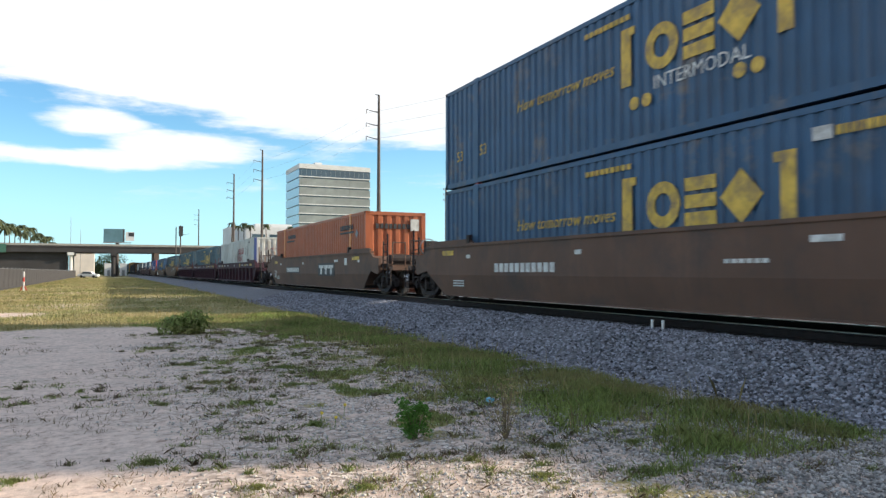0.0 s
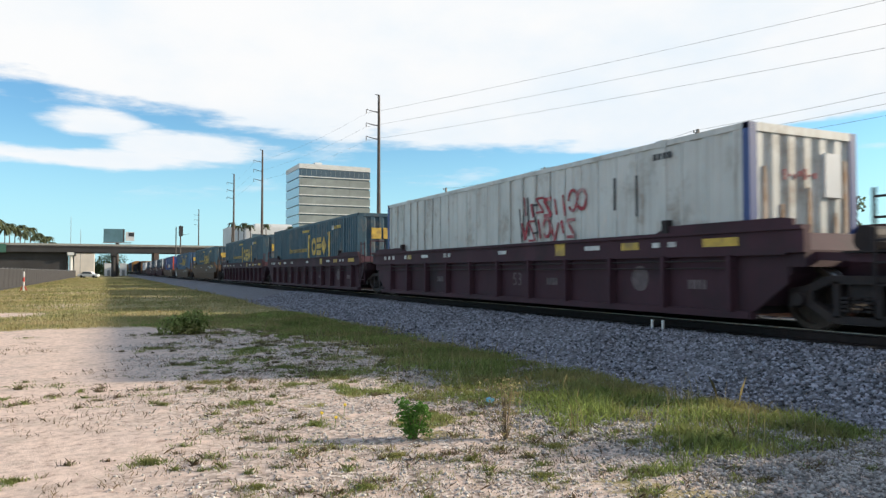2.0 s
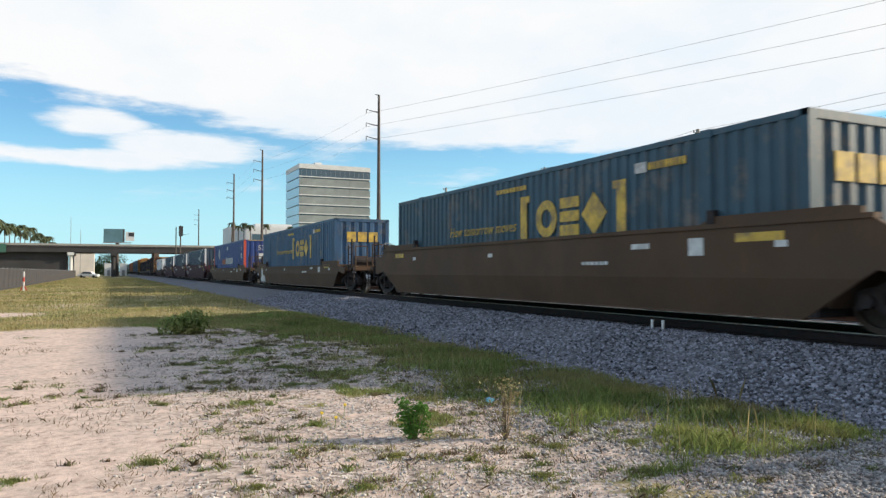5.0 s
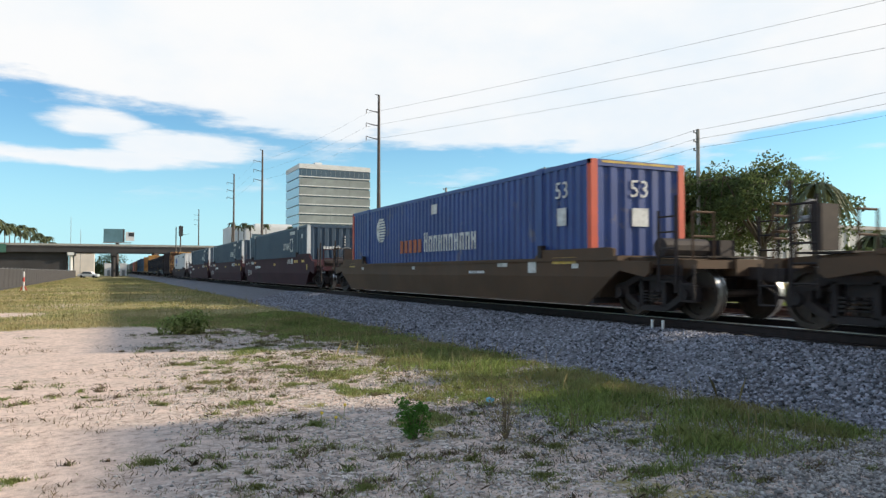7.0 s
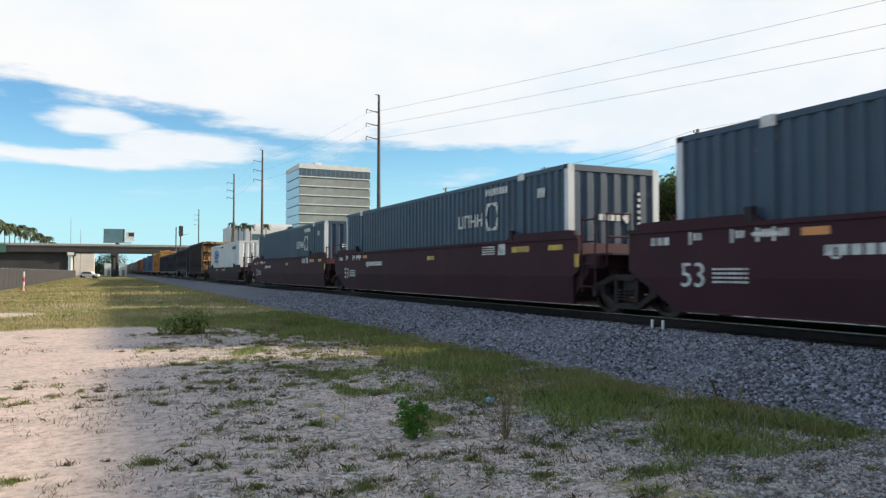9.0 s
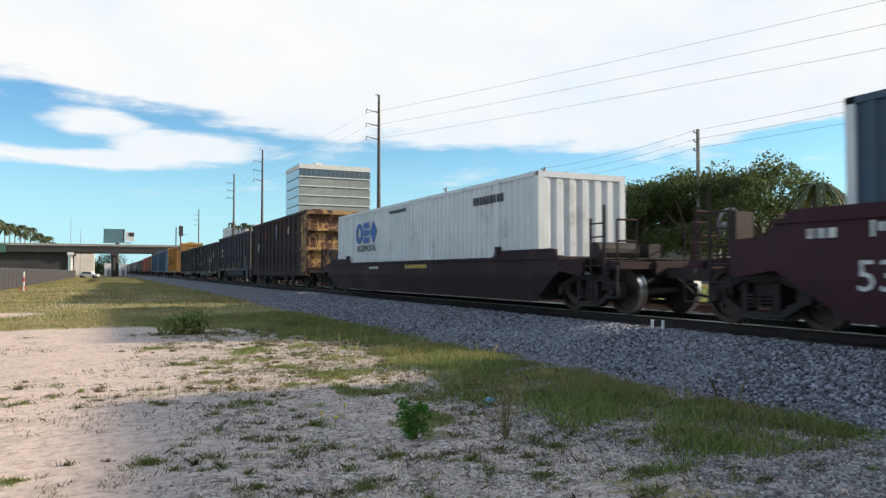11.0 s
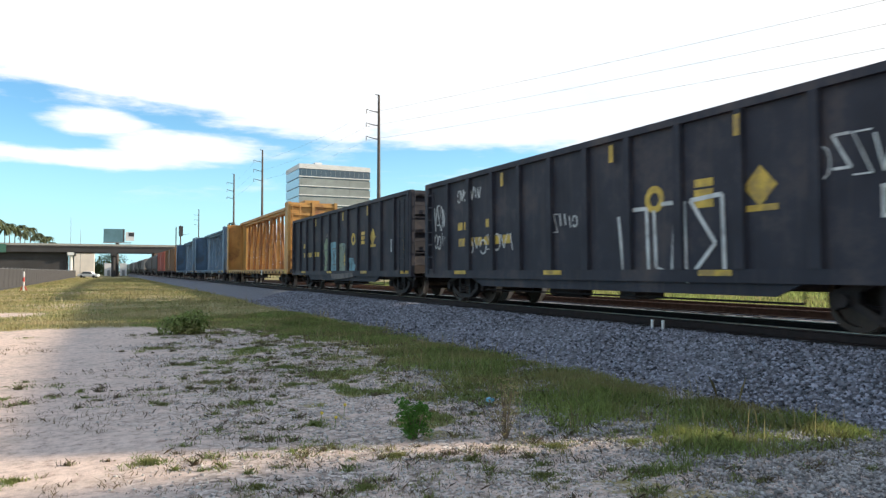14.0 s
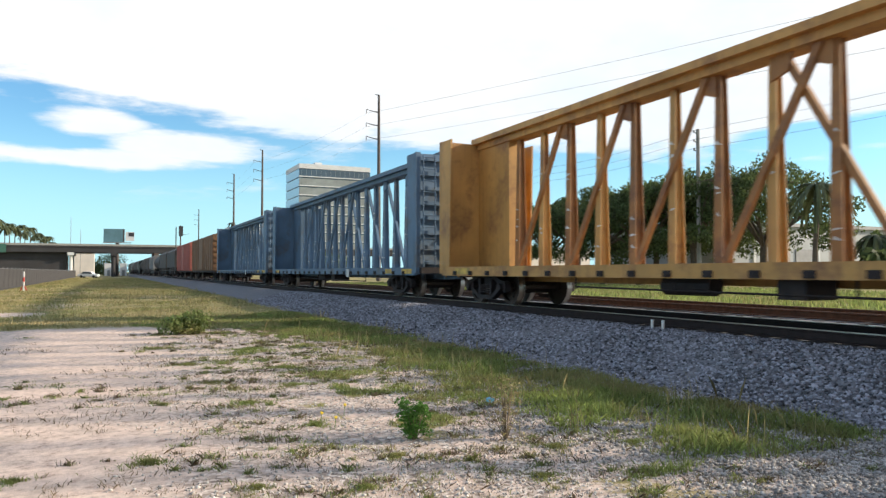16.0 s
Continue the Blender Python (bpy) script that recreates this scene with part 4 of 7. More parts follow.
def well_car(label, paint, kind, front_truck=True, rear_truck=True, front_end=True, rear_end=True, top=1.66, rise=0.13):
    """A car with a well for a fifty-three foot box. Its ends: free with coupler and platform, or jointed."""
    c = thing("well_car", label, "rail car", "well cars of the train")
    ribbed = kind == "ribbed"
    h = 9.15
    h0, h1 = (-h if front_end else -8.65), (h if rear_end else 9.2)
    cut0, cut1 = (0.95 if front_end else 0.12), 0.95
    for s in (-1, 1):
        well_side(c, s, h0, h1, cut0, cut1, ribbed, paint, 0.85 if front_end else 0.0, 0.85 if rear_end else 0.0, top)
        if ribbed:
            rib = Build().box(-0.02, 0.14, -0.045, 0.045, 0.24, 1.15).mesh("rib")
            for i in range(11):
                y = -7.82 + 1.505 * i
                ob = part("rib", rib, paint, c, at=(s * (SX - 0.06), y, 0))
                ob.rotation_euler = (0, 0, 0 if s > 0 else math.pi)
        # raised guides on the top chord
        for a, d in ((h0 + 0.2, 1), (h1 - 0.2, -1)):
            g = Build().prism([(a, top), (a, top + rise - 0.03), (a + d * 0.2, top + rise), (a + d * 2.6, top + rise), (a + d * 2.9, top)], "x", *sorted((s * (SX - 0.02), s * (SX - 0.10))))
            part("guide", g, paint, c)
            g2 = Build().box(*sorted((s * (SX + 0.01), s * (SX - 0.11))), *sorted((a + d * 2.55, a + d * 2.70)), top, top + rise + 0.11)
            part("stop_lug", g2, "truck_steel", c)
    f = Build()
    for i in range(9):
        y = -8 + 2.0 * i
        f.box(-SX + 0.1, SX - 0.1, y - 0.22, y + 0.22, 0.22, 0.34)
    f.box(-0.35, 0.35, -8.2, 8.2, 0.23, 0.30)
    part("well_floor", f, "truck_steel", c)
    for s, free, has_truck in ((-1, front_end, front_truck), (1, rear_end, rear_truck)):
        e = Build()
        y = s * 8.35
        e.prism([(y, 0.35), (y, min(1.50, top)), (y + s * 0.12, min(1.50, top)), (y + s * 0.5, 1.05), (y + s * 0.5, 0.85)], "x", -1.34, 1.34)
        part("end_wall", e, paint, c)
        if free:
            p = Build()
            p.box(-0.42, 0.42, *sorted((y, s * 11.1)), 0.80, 1.10)
            p.box(-1.36, 1.36, *sorted((s * 8.6, s * 9.1)), 0.95, 1.20)
            p.box(-1.30, 1.30, *sorted((s * 10.72, s * 11.05)), 0.93, 1.08)
            for x in (-1.1, 1.1):
                p.bar((x, s * 8.9, 1.12), (x, s * 10.9, 1.02), 0.12, 0.12)
            part("end_sill", p, paint, c)
            g = Build()
            g.box(-1.25, 1.25, *sorted((s * 9.6, s * 10.5)), 1.14, 1.17)
            part("walkway_grating", g, "truck_steel", c)
            for sx in (-1, 1):
                r = Build()
                for x in (sx * 1.25, sx * 0.75):
                    r.rod((x, s * 10.9, 1.05), (x, s * 10.9, 1.95), 0.024, 6)
                for z in (1.5, 1.93):
                    r.rod((sx * 1.25, s * 10.9, z), (sx * 0.75, s * 10.9, z), 0.022, 6)
                part("hand_rail", r, paint, c)
            for x in (-1.30, 1.30):
                r = Build()
                r.rod((x, s * 10.1, 0.5), (x, s * 10.1, 2.0), 0.03, 6).rod((x, s * 10.55, 0.5), (x, s * 10.55, 2.25), 0.035, 6)
                for z in (0.7, 1.0, 1.3, 1.6, 1.88):
                    r.rod((x, s * 10.1, z), (x, s * 10.55, z), 0.018, 5)
                part("ladder", r, "truck_steel", c)
            for x in (-1.38, 1.38):
                st = Build()
                st.rod((x, s * 10.75, 0.35), (x, s * 10.75, 1.0), 0.02, 5).rod((x, s * 11.05, 0.35), (x, s * 11.05, 1.0), 0.02, 5)
                for z in (0.36, 0.66):
                    st.rod((x, s * 10.75, z), (x, s * 11.05, z), 0.02, 5)
                part("step", st, "truck_steel", c)
            if s > 0:
                brake_wheel(c, -0.75, s * 10.6, 1.7)
                part("brake_box", Build().box(-0.95, -0.55, *sorted((s * 10.3, s * 10.5)), 1.2, 1.9), "truck_steel", c)
                part("air_reservoir", Build().rod((0.3, s * 9.7, 1.3), (0.95, s * 9.7, 1.3), 0.2, 12), "truck_steel", c)
            else:
                bx = Build().rod((-0.9, s * 9.7, 1.34), (0.2, s * 9.7, 1.34), 0.19, 12).box(0.4, 0.8, *sorted((s * 9.5, s * 9.95)), 1.17, 1.5)
                part("air_reservoir", bx, "truck_steel", c)
            coupler(c, s * 10.9, s)
            if has_truck:
                truck(c, s * 9.70)
        else:
            p = Build().box(-0.5, 0.5, *sorted((y, s * 9.72)), 0.78, 1.15).box(-1.34, 1.34, *sorted((s * 8.6, s * 9.2)), 0.95, 1.22)
            part("joint_sill", p, paint, c)
            if s < 0:
                ladder(c, -1.40, -8.95, 0.45, 2.05, 0.44, paint)
                r = Build()
                for x in (-1.2, -0.6, 0.6, 1.2):
                    r.rod((x, -9.3, 1.0), (x, -9.3, 2.1), 0.024, 6)
                r.rod((-1.2, -9.3, 2.08), (-0.6, -9.3, 2.08), 0.022, 6).rod((0.6, -9.3, 2.08), (1.2, -9.3, 2.08), 0.022, 6)
                r.rod((-1.2, -9.3, 1.6), (1.2, -9.3, 1.6), 0.022, 6)
                part("hand_rail", r, paint, c)
                part("walkway_grating", Build().box(-1.3, 1.3, -9.6, -8.7, 1.22, 1.26), "truck_steel", c)
            if has_truck:
                truck(c, s * 9.76)
    return c


def dress_tan(c, data=True, drop=0.0):
    x = -SX - 0.002
    if data:
        bars(c, x, 3.45, 0.98, 2.8, 0.22, 11, "white_mark")
    for y, z, w, h, k in ((-7.3, 1.42, 0.9, 0.14, "yellow_mark"), (7.6, 1.42, 0.7, 0.14, "yellow_mark"), (-4.6, 1.35, 0.5, 0.10, "white_mark"), (-6.0, 1.30, 0.34, 0.30, "white_mark")):
        mark(c, x, y, z - drop, w, h, k, "stencil")
    bars(c, x, -3.2, 1.05 - drop * 0.6, 0.9, 0.07, 6, "white_mark")
    for k in range(3 if data else 0):
        bars(c, x, 6.9, 0.62 - 0.07 * k, 0.7, 0.035, 7, "white_mark")
    for y in (6.3, 1.2, -7.7):
        mark(c, x, y, 1.30 - drop, 0.22, 0.10, "white_mark", "stencil")


def dress_ribbed(c):
    x = -SX - 0.052
    for y, w, k in ((-7.6, 0.75, "yellow_mark"), (-5.38, 0.5, "yellow_mark"), (5.64, 0.3, "yellow_mark"),
                    (-6.5, 0.2, "white_mark"), (-6.1, 0.2, "white_mark"), (-4.2, 0.5, "white_mark"), (4.4, 0.5, "white_mark"), (-0.5, 0.4, "white_mark")):
        mark(c, -SX - 0.002, y, 1.36, w, 0.14 if k == "yellow_mark" else 0.09, k, "stencil")
    for y in (7.9, 7.5, 7.1, 6.0, 5.7, 2.9, 2.6):
        bars(c, -SX - 0.002, y, 1.36, 0.2, 0.12, 2, "white_mark")
    words(c, "53", -SX + 0.085, -1.09, 0.68, 0.46, "faint_mark")
    part("round_mark", Build().ring((-5.56, 0.75), 0.0, 0.24, -SX + 0.080, -SX + 0.092, 18), "faint_mark", c)
    for y in (3.4, -2.6, -7.0):
        bars(c, -SX + 0.085, y, 0.66, 0.45, 0.16, 4, "faint_mark")
    for z in (1.05, 0.93):
        part("brake_pipe", Build().rod((-SX - 0.02, -7.9, z), (-SX - 0.02, 7.9, z), 0.014, 6), "truck_steel", c)
    mark(c, -SX - 0.002, -3.05, 1.36, 0.36, 0.26, "yellow_mark", "stencil")


def dress_smooth(c):
    x = -SX - 0.002
    for y, z, w, h, k in ((-7.8, 1.42, 0.55, 0.12, "yellow_mark"), (-6.3, 1.42, 0.8, 0.14, "yellow_mark"), (-8.6, 1.12, 0.16, 0.28, "yellow_mark"), (-5.4, 1.44, 0.35, 0.28, "white_mark"),
                          (6.0, 1.46, 0.6, 0.06, "white_mark"), (-1.0, 1.30, 0.5, 0.12, "yellow_mark")):
        mark(c, x, y, z, w, h, k, "stencil")
    bars(c, x, 4.2, 1.18, 1.8, 0.15, 9, "white_mark")
    bars(c, x, 8.35, 1.42, 0.5, 0.14, 3, "white_mark")
    for y in (7.6, 6.7, 6.2, 5.9):
        mark(c, x, y, 1.45, 0.05, 0.22, "white_mark", "stencil")
        bars(c, x, y - 0.16, 1.47, 0.2, 0.12, 2, "white_mark")
    mark(c, x, 5.2, 1.46, 0.45, 0.12, "orange_post", "stencil")
    for k in range(4):
        bars(c, x, 6.75, 0.92 - 0.07 * k, 0.75, 0.035, 7, "white_mark")
    part("round_mark", Build().ring((4.9, 1.15), 0.07, 0.10, x - 0.004, x + 0.006, 12), "white_mark", c)
    for k in range(4):
        bars(c, x, -4.7, 1.52 - 0.06 * k, 0.7, 0.035, 8, "white_mark")
    words(c, "53", x, 7.55, 0.80, 0.60, "white_mark")


def scrawl(parent, x, y0, z0, w, h, n, key, seed, bold=1.0):
    """Spray-painted loops and strokes as thin plates."""
    r = random.Random(seed)
    b = Build()
    for i in range(n):
        y = y0 + w * (i / max(1, n - 1) - 0.5)
        hh = h * (0.6 + 0.4 * r.random())
        z = z0 + (r.random() - 0.5) * h * 0.25
        t = (0.022 + 0.02 * r.random()) * bold
        k = r.choice("OIVZ")
        d = w / n * 0.55
        if k == "O":
            for j in range(10):
                a0, a1 = math.tau * j / 11, math.tau * (j + 1) / 11
                b.bar((x, y + d * math.cos(a0), z + hh / 2 * math.sin(a0)), (x, y + d * math.cos(a1), z + hh / 2 * math.sin(a1)), 0.008, t)
        elif k == "I":
            b.bar((x, y - d * 0.3, z - hh / 2), (x, y + d * 0.3, z + hh / 2), 0.008, t)
        elif k == "V":
            b.bar((x, y - d, z + hh / 2), (x, y, z - hh / 2), 0.008, t).bar((x, y, z - hh / 2), (x, y + d, z + hh / 2), 0.008, t)
        else:
            b.bar((x, y - d, z + hh / 2), (x, y + d, z + hh / 2), 0.008, t).bar((x, y + d, z + hh / 2), (x, y - d, z - hh / 2), 0.008, t).bar((x, y - d, z - hh / 2), (x, y + d, z - hh / 2), 0.008, t)
    part("scrawl", b, key, parent, "spray-painted scrawl")


# rear corner of each box along the track at the start of the clip
def ride_box(c, rear, level=0):
    moving(c, rear - CL / 2, 0.385 + level * (CH + 0.062))


def ride_well(c, rear):
    moving(c, rear - CL / 2)


def build_intermodal():
    # double stack
    w = well_car("tan single well car with weathered sides", "tan_car", "smooth")
    dress_tan(w)
    ride_well(w, 19.38)
    ride_box(slogan_container("rail_blue", "blue corrugated container with yellow emblem, lower of a stack"), 19.38)
    ride_box(slogan_container("rail_blue", "blue corrugated container with yellow emblem, upper of a stack", True), 19.38, 1)
    # orange
    w = well_car("tan single well car with a dark emblem plate", "tan_car", "smooth")
    dress_tan(w)
    x = -SX - 0.002
    mark(w, x, -3.05, 0.98, 2.7, 0.58, "dark_mark", "emblem_plate")
    mark(w, x + 0.003, 3.45, 0.98, 3.0, 0.33, "dark_mark", "number_plate")
    b = Build()
    for y in (-2.25, -3.05, -3.85):
        b.box(x - 0.012, x - 0.004, y - 0.36, y + 0.36, 1.05, 1.18).box(x - 0.012, x - 0.004, y - 0.13, y + 0.13, 0.76, 1.06)
    part("emblem", b, "white_mark", w)
    words(w, "53", x, 7.65, 0.72, 0.60, "white_mark")
    ride_well(w, 42.91)
    c = container("orange corrugated container with pale lifting posts", "orange", "orange", lift="orange_post")
    b = Build()
    for i in range(9):
        y = -5.6 - i * 0.205 + 0.8
        b.box(NEAR - 0.006, NEAR + 0.004, y - 0.07, y + 0.07, 2.26, 2.46)
    b.box(NEAR - 0.006, NEAR + 0.004, -6.6, -4.7, 2.10, 2.18)
    part("lettering", b, "dark_mark", c)
    b = Build()
    for i in range(9):
        y = 5.1 - i * 0.2
        b.box(NEAR - 0.006, NEAR + 0.004, y - 0.07, y + 0.07, 2.30, 2.50)
    b.box(NEAR - 0.006, NEAR + 0.004, 3.7, 5.45, 2.12, 2.20)
    part("lettering", b, "dark_mark", c)
    b = Build()
    for i in range(9):
        xx = -0.80 + i * 0.19
        b.box(xx - 0.065, xx + 0.065, -CL / 2 - 0.006, -CL / 2 + 0.02, 2.22, 2.42)
    part("lettering", b, "dark_mark", c)
    part("vent_box", Build().box(0.62, 0.98, -CL / 2 - 0.05, -CL / 2 + 0.02, 2.15, 2.62), "white_mark", c)
    part("placard", Build().prism([(-7.0, 1.87), (-6.82, 2.05), (-7.0, 2.23), (-7.18, 2.05)], "x", NEAR - 0.006, NEAR + 0.004), "galv", c)
    ride_box(c, 42.91)
    # three jointed units with ribbed sides
    rears = (66.40, 85.90, 105.42)
    for i, r in enumerate(rears):
        w = well_car("plum jointed well car unit with ribbed sides", "plum_car", "ribbed", True, i == 2, i == 0, i == 2, top=1.56)
        dress_ribbed(w)
        ride_well(w, r)
    c = container("dirty white container with navy end posts and red scrawl", "reefer_white", "navy_post", True)
    scrawl(c, NEAR - 0.006, -2.5, 2.02, 2.3, 0.50, 8, "scrawl_red", 5, 2.2)
    scrawl(c, NEAR - 0.006, -2.3, 1.45, 1.9, 0.50, 7, "scrawl_red", 16, 2.2)
    scrawl(c, NEAR - 0.006, -1.5, 1.70, 0.6, 1.0, 3, "dark_mark", 21, 1.4)
    bars(c, NEAR, -4.75, 2.05, 0.10, 0.65, 1, "dark_mark")
    bars(c, NEAR, -5.40, 1.95, 0.06, 0.80, 1, "dark_mark")
    bars(c, NEAR, -6.1, 2.62, 0.5, 0.12, 4, "dark_mark")
    part("data_plate", Build().box(0.45, 0.85, -CL / 2 - 0.03, -CL / 2 + 0.03, 1.75, 2.5), "clean_white", c)
    b = Build()
    for i in range(7):
        xx = -0.5 + 0.12 * i
        b.box(xx, xx + 0.035, -CL / 2 - 0.004, -CL / 2 + 0.03, 2.0 + rng.random() * 0.1, 2.10 + rng.random() * 0.12)
    part("scrawl", b, "scrawl_red", c)
    for xx, z0, z1 in ((-0.95, 0.9, 2.2), (-0.55, 0.7, 1.6), (0.1, 0.8, 1.9), (0.75, 0.6, 1.5), (1.0, 0.9, 2.4)):
        part("rust_run", Build().prism([(xx - 0.03, z1), (xx + 0.03, z1), (xx + 0.07, z0), (xx - 0.06, z0)], "y", -CL / 2 - 0.003, -CL / 2 + 0.03), "rust_run", c)
    ride_box(c, rears[0])
    ride_box(slogan_container("rail_teal", "faded teal container with yellow emblem and slogan"), rears[1])
    ride_box(slogan_container("rail_teal", "faded teal container with yellow emblem and slogan"), rears[2])
    # singles
    for r in (128.54, 152.41):
        w = well_car("ochre single well car with dusty sides", "ochre_car", "smooth", top=1.18 if r > 150 else 1.66, rise=0.19 if r > 150 else 0.13)
        dress_tan(w, False, 0.30 if r > 150 else 0.0)
        ride_well(w, r)
        if r > 150:
            b = Build().prism([(7.95, 0.26), (7.98, 0.45), (7.74, 0.62), (7.86, 0.98), (7.74, 1.10), (7.52, 1.10), (7.42, 0.92), (7.36, 0.56), (7.18, 0.66), (6.95, 0.60), (6.82, 0.42), (6.84, 0.24)], "x", -SX - 0.005, -SX + 0.12)
            part("scrawl", b, "white_mark", w, "pale spray-painted scrawl")
    ride_box(slogan_container("rail_teal", "faded teal container with yellow emblem and slogan"), 128.54)
    ride_box(slogan_container("rail_blue", "blue corrugated container with yellow emblem and slogan"), 152.41)
    w = well_car("ochre single well car with dusty sides", "ochre_car", "smooth", top=1.18, rise=0.19)
    dress_tan(w, False, 0.30)
    ride_well(w, 175.88)
    c = container("royal blue corrugated container with red corner posts", "royal", "red_post")
    b = Build()
    for i in range(10):
        hh = 0.62 if i in (0,) else 0.5
        y = 0.55 - i * 0.365
        for d in (-0.10, 0.08):
            b.box(NEAR - 0.006, NEAR + 0.004, y + d - 0.04, y + d + 0.04, 1.12, 1.12 + hh)
        b.box(NEAR - 0.006, NEAR + 0.004, y - 0.14, y + 0.12, *((1.12 + hh - 0.09, 1.12 + hh) if i % 3 else (1.12 + hh / 2, 1.20 + hh / 2)))
    part("lettering", b, "white_mark", c)
    b = Build()
    for i in range(5):
        y = 2.6 - i * 0.39
        b.box(NEAR - 0.006, NEAR + 0.004, y - 0.13, y + 0.13, 1.12, 1.55)
    part("lettering", b, "letter_orange", c)
    for k in range(9):
        dz = -0.40 + 0.10 * k
        half = math.sqrt(0.46 ** 2 - dz * dz)
        part("emblem_stripe", Build().box(NEAR - 0.006, NEAR + 0.004, 4.65 - half, 4.65 + half * (0.35 + 0.07 * k), 2.02 + dz - 0.032, 2.02 + dz + 0.032), "white_mark", c)
    part("emblem_crescent", Build().prism([(4.65 + 0.47 * math.cos(a), 2.02 + 0.47 * math.sin(a)) for a in [-1.3 + 0.26 * k for k in range(11)]] + [(4.80, 2.35), (4.85, 2.02), (4.80, 1.69)], "x", NEAR - 0.006, NEAR + 0.004), "white_mark", c)
    mark(c, NEAR, -0.1, 2.44, 0.42, 0.30, "white_mark", "placard")
    words(c, "53", NEAR, -7.0, 2.30, 0.54, "white_mark")
    mark(c, NEAR, -7.0, 1.72, 0.34, 0.40, "white_mark", "data_plate")
    words(c, "53", 0.0, -CL / 2 - 0.004, 2.28, 0.54, "white_mark", 0, "end")
    part("data_plate", Build().box(-0.20, 0.24, -CL / 2 - 0.006, -CL / 2 + 0.03, 1.48, 1.88), "white_mark", c)
    part("hazard_strip", Build().box(-1.0, 1.0, -CL / 2 - 0.005, -CL / 2 + 0.02, CH - 0.07, CH - 0.02), "yellow_mark", c)
    ride_box(c, 175.88)
    # three jointed units with smooth maroon sides
    rears = (199.42, 218.90, 238.40)
    for i, r in enumerate(rears):
        w = well_car("maroon jointed well car unit with smooth sides", "maroon_car", "smooth", True, i == 2, i == 0, i == 2)
        dress_smooth(w)
        ride_well(w, r)
        c = container("slate blue corrugated container with white end posts", "slate_box", "clean_white", lift=None)
        b = Build()
        for k in range(4):
            y = -2.8 - k * 0.38
            for d in (-0.12, 0.12):
                b.box(NEAR - 0.006, NEAR + 0.004, y + d - 0.03, y + d + 0.03, 1.72, 2.08)
            b.box(NEAR - 0.006, NEAR + 0.004, y - 0.12, y + 0.12, *((1.72, 1.78), (2.02, 2.08), (1.86, 1.92), (1.87, 1.93))[k])
        part("lettering", b, "white_mark", c)
        n, y0, z0 = 8, -4.62, 1.95
        b = Build()
        for k in range(n):
            a0, a1 = math.tau * k / n + 0.06, math.tau * (k + 1) / n - 0.06
            r0, r1 = (0.42, 0.32) if k % 2 else (0.32, 0.42)
            b.prism([(y0 + r0 * math.cos(a0), z0 + 1.15 * r0 * math.sin(a0)), (y0 + r1 * math.cos(a1), z0 + 1.15 * r1 * math.sin(a1)),
                     (y0 + 0.29 * math.cos(a1), z0 + 0.33 * math.sin(a1)), (y0 + 0.29 * math.cos(a0), z0 + 0.33 * math.sin(a0))], "x", NEAR - 0.006, NEAR + 0.004)
        part("emblem", b, "white_mark", c)
        bars(c, NEAR, -4.85, 2.60, 1.2, 0.18, 8, "white_mark")
        bars(c, NEAR, -7.0, 2.35, 0.34, 0.22, 3, "white_mark")
        for yy in (-6.1, 6.1):
            part("post_cap", Build().box(NEAR - 0.012, NEAR + 0.02, yy - 0.14, yy + 0.14, CH - 0.16, CH + 0.02), "white_mark", c)
        for k in range(4):
            part("end_mark", Build().box(-0.45 + k * 0.16, -0.34 + k * 0.16, -CL / 2 - 0.006, -CL / 2 + 0.03, 1.66, 1.80), "white_mark", c)
        for k in range(9):
            part("end_mark", Build().box(0.66, 0.73, -CL / 2 - 0.006, -CL / 2 + 0.03, 1.15 + k * 0.14, 1.22 + k * 0.14), "white_mark", c)
        part("end_emblem", Build().prism([(0.33, 1.60), (0.46, 1.73), (0.33, 1.86), (0.20, 1.73)], "y", -CL / 2 - 0.006, -CL / 2 + 0.03), "white_mark", c)
        ride_box(c, r)
    w = well_car("dark maroon single well car with faded stencils", "dark_maroon", "smooth", top=1.24, rise=0.17)
    ride_well(w, 262.32)
    bars(w, -SX - 0.002, -1.0, 1.05, 1.8, 0.12, 12, "yellow_mark")
    bars(w, -SX - 0.002, 3.0, 1.03, 1.0, 0.08, 8, "white_mark")
    c = container("white corrugated container with a blue emblem", "clean_white", "clean_white")
    blocks(c, 4.3, 2.02, 0.85, "blue_mark")
    words(c, "INTERMODAL", NEAR, 4.3, 1.40, 0.36, "dark_mark")
    bars(c, NEAR, -5.6, 2.42, 1.7, 0.22, 9, "dark_mark")
    bars(c, NEAR, 1.0, 2.62, 1.6, 0.10, 10, "dark_mark")
    ride_box(c, 262.32)


build_intermodal()


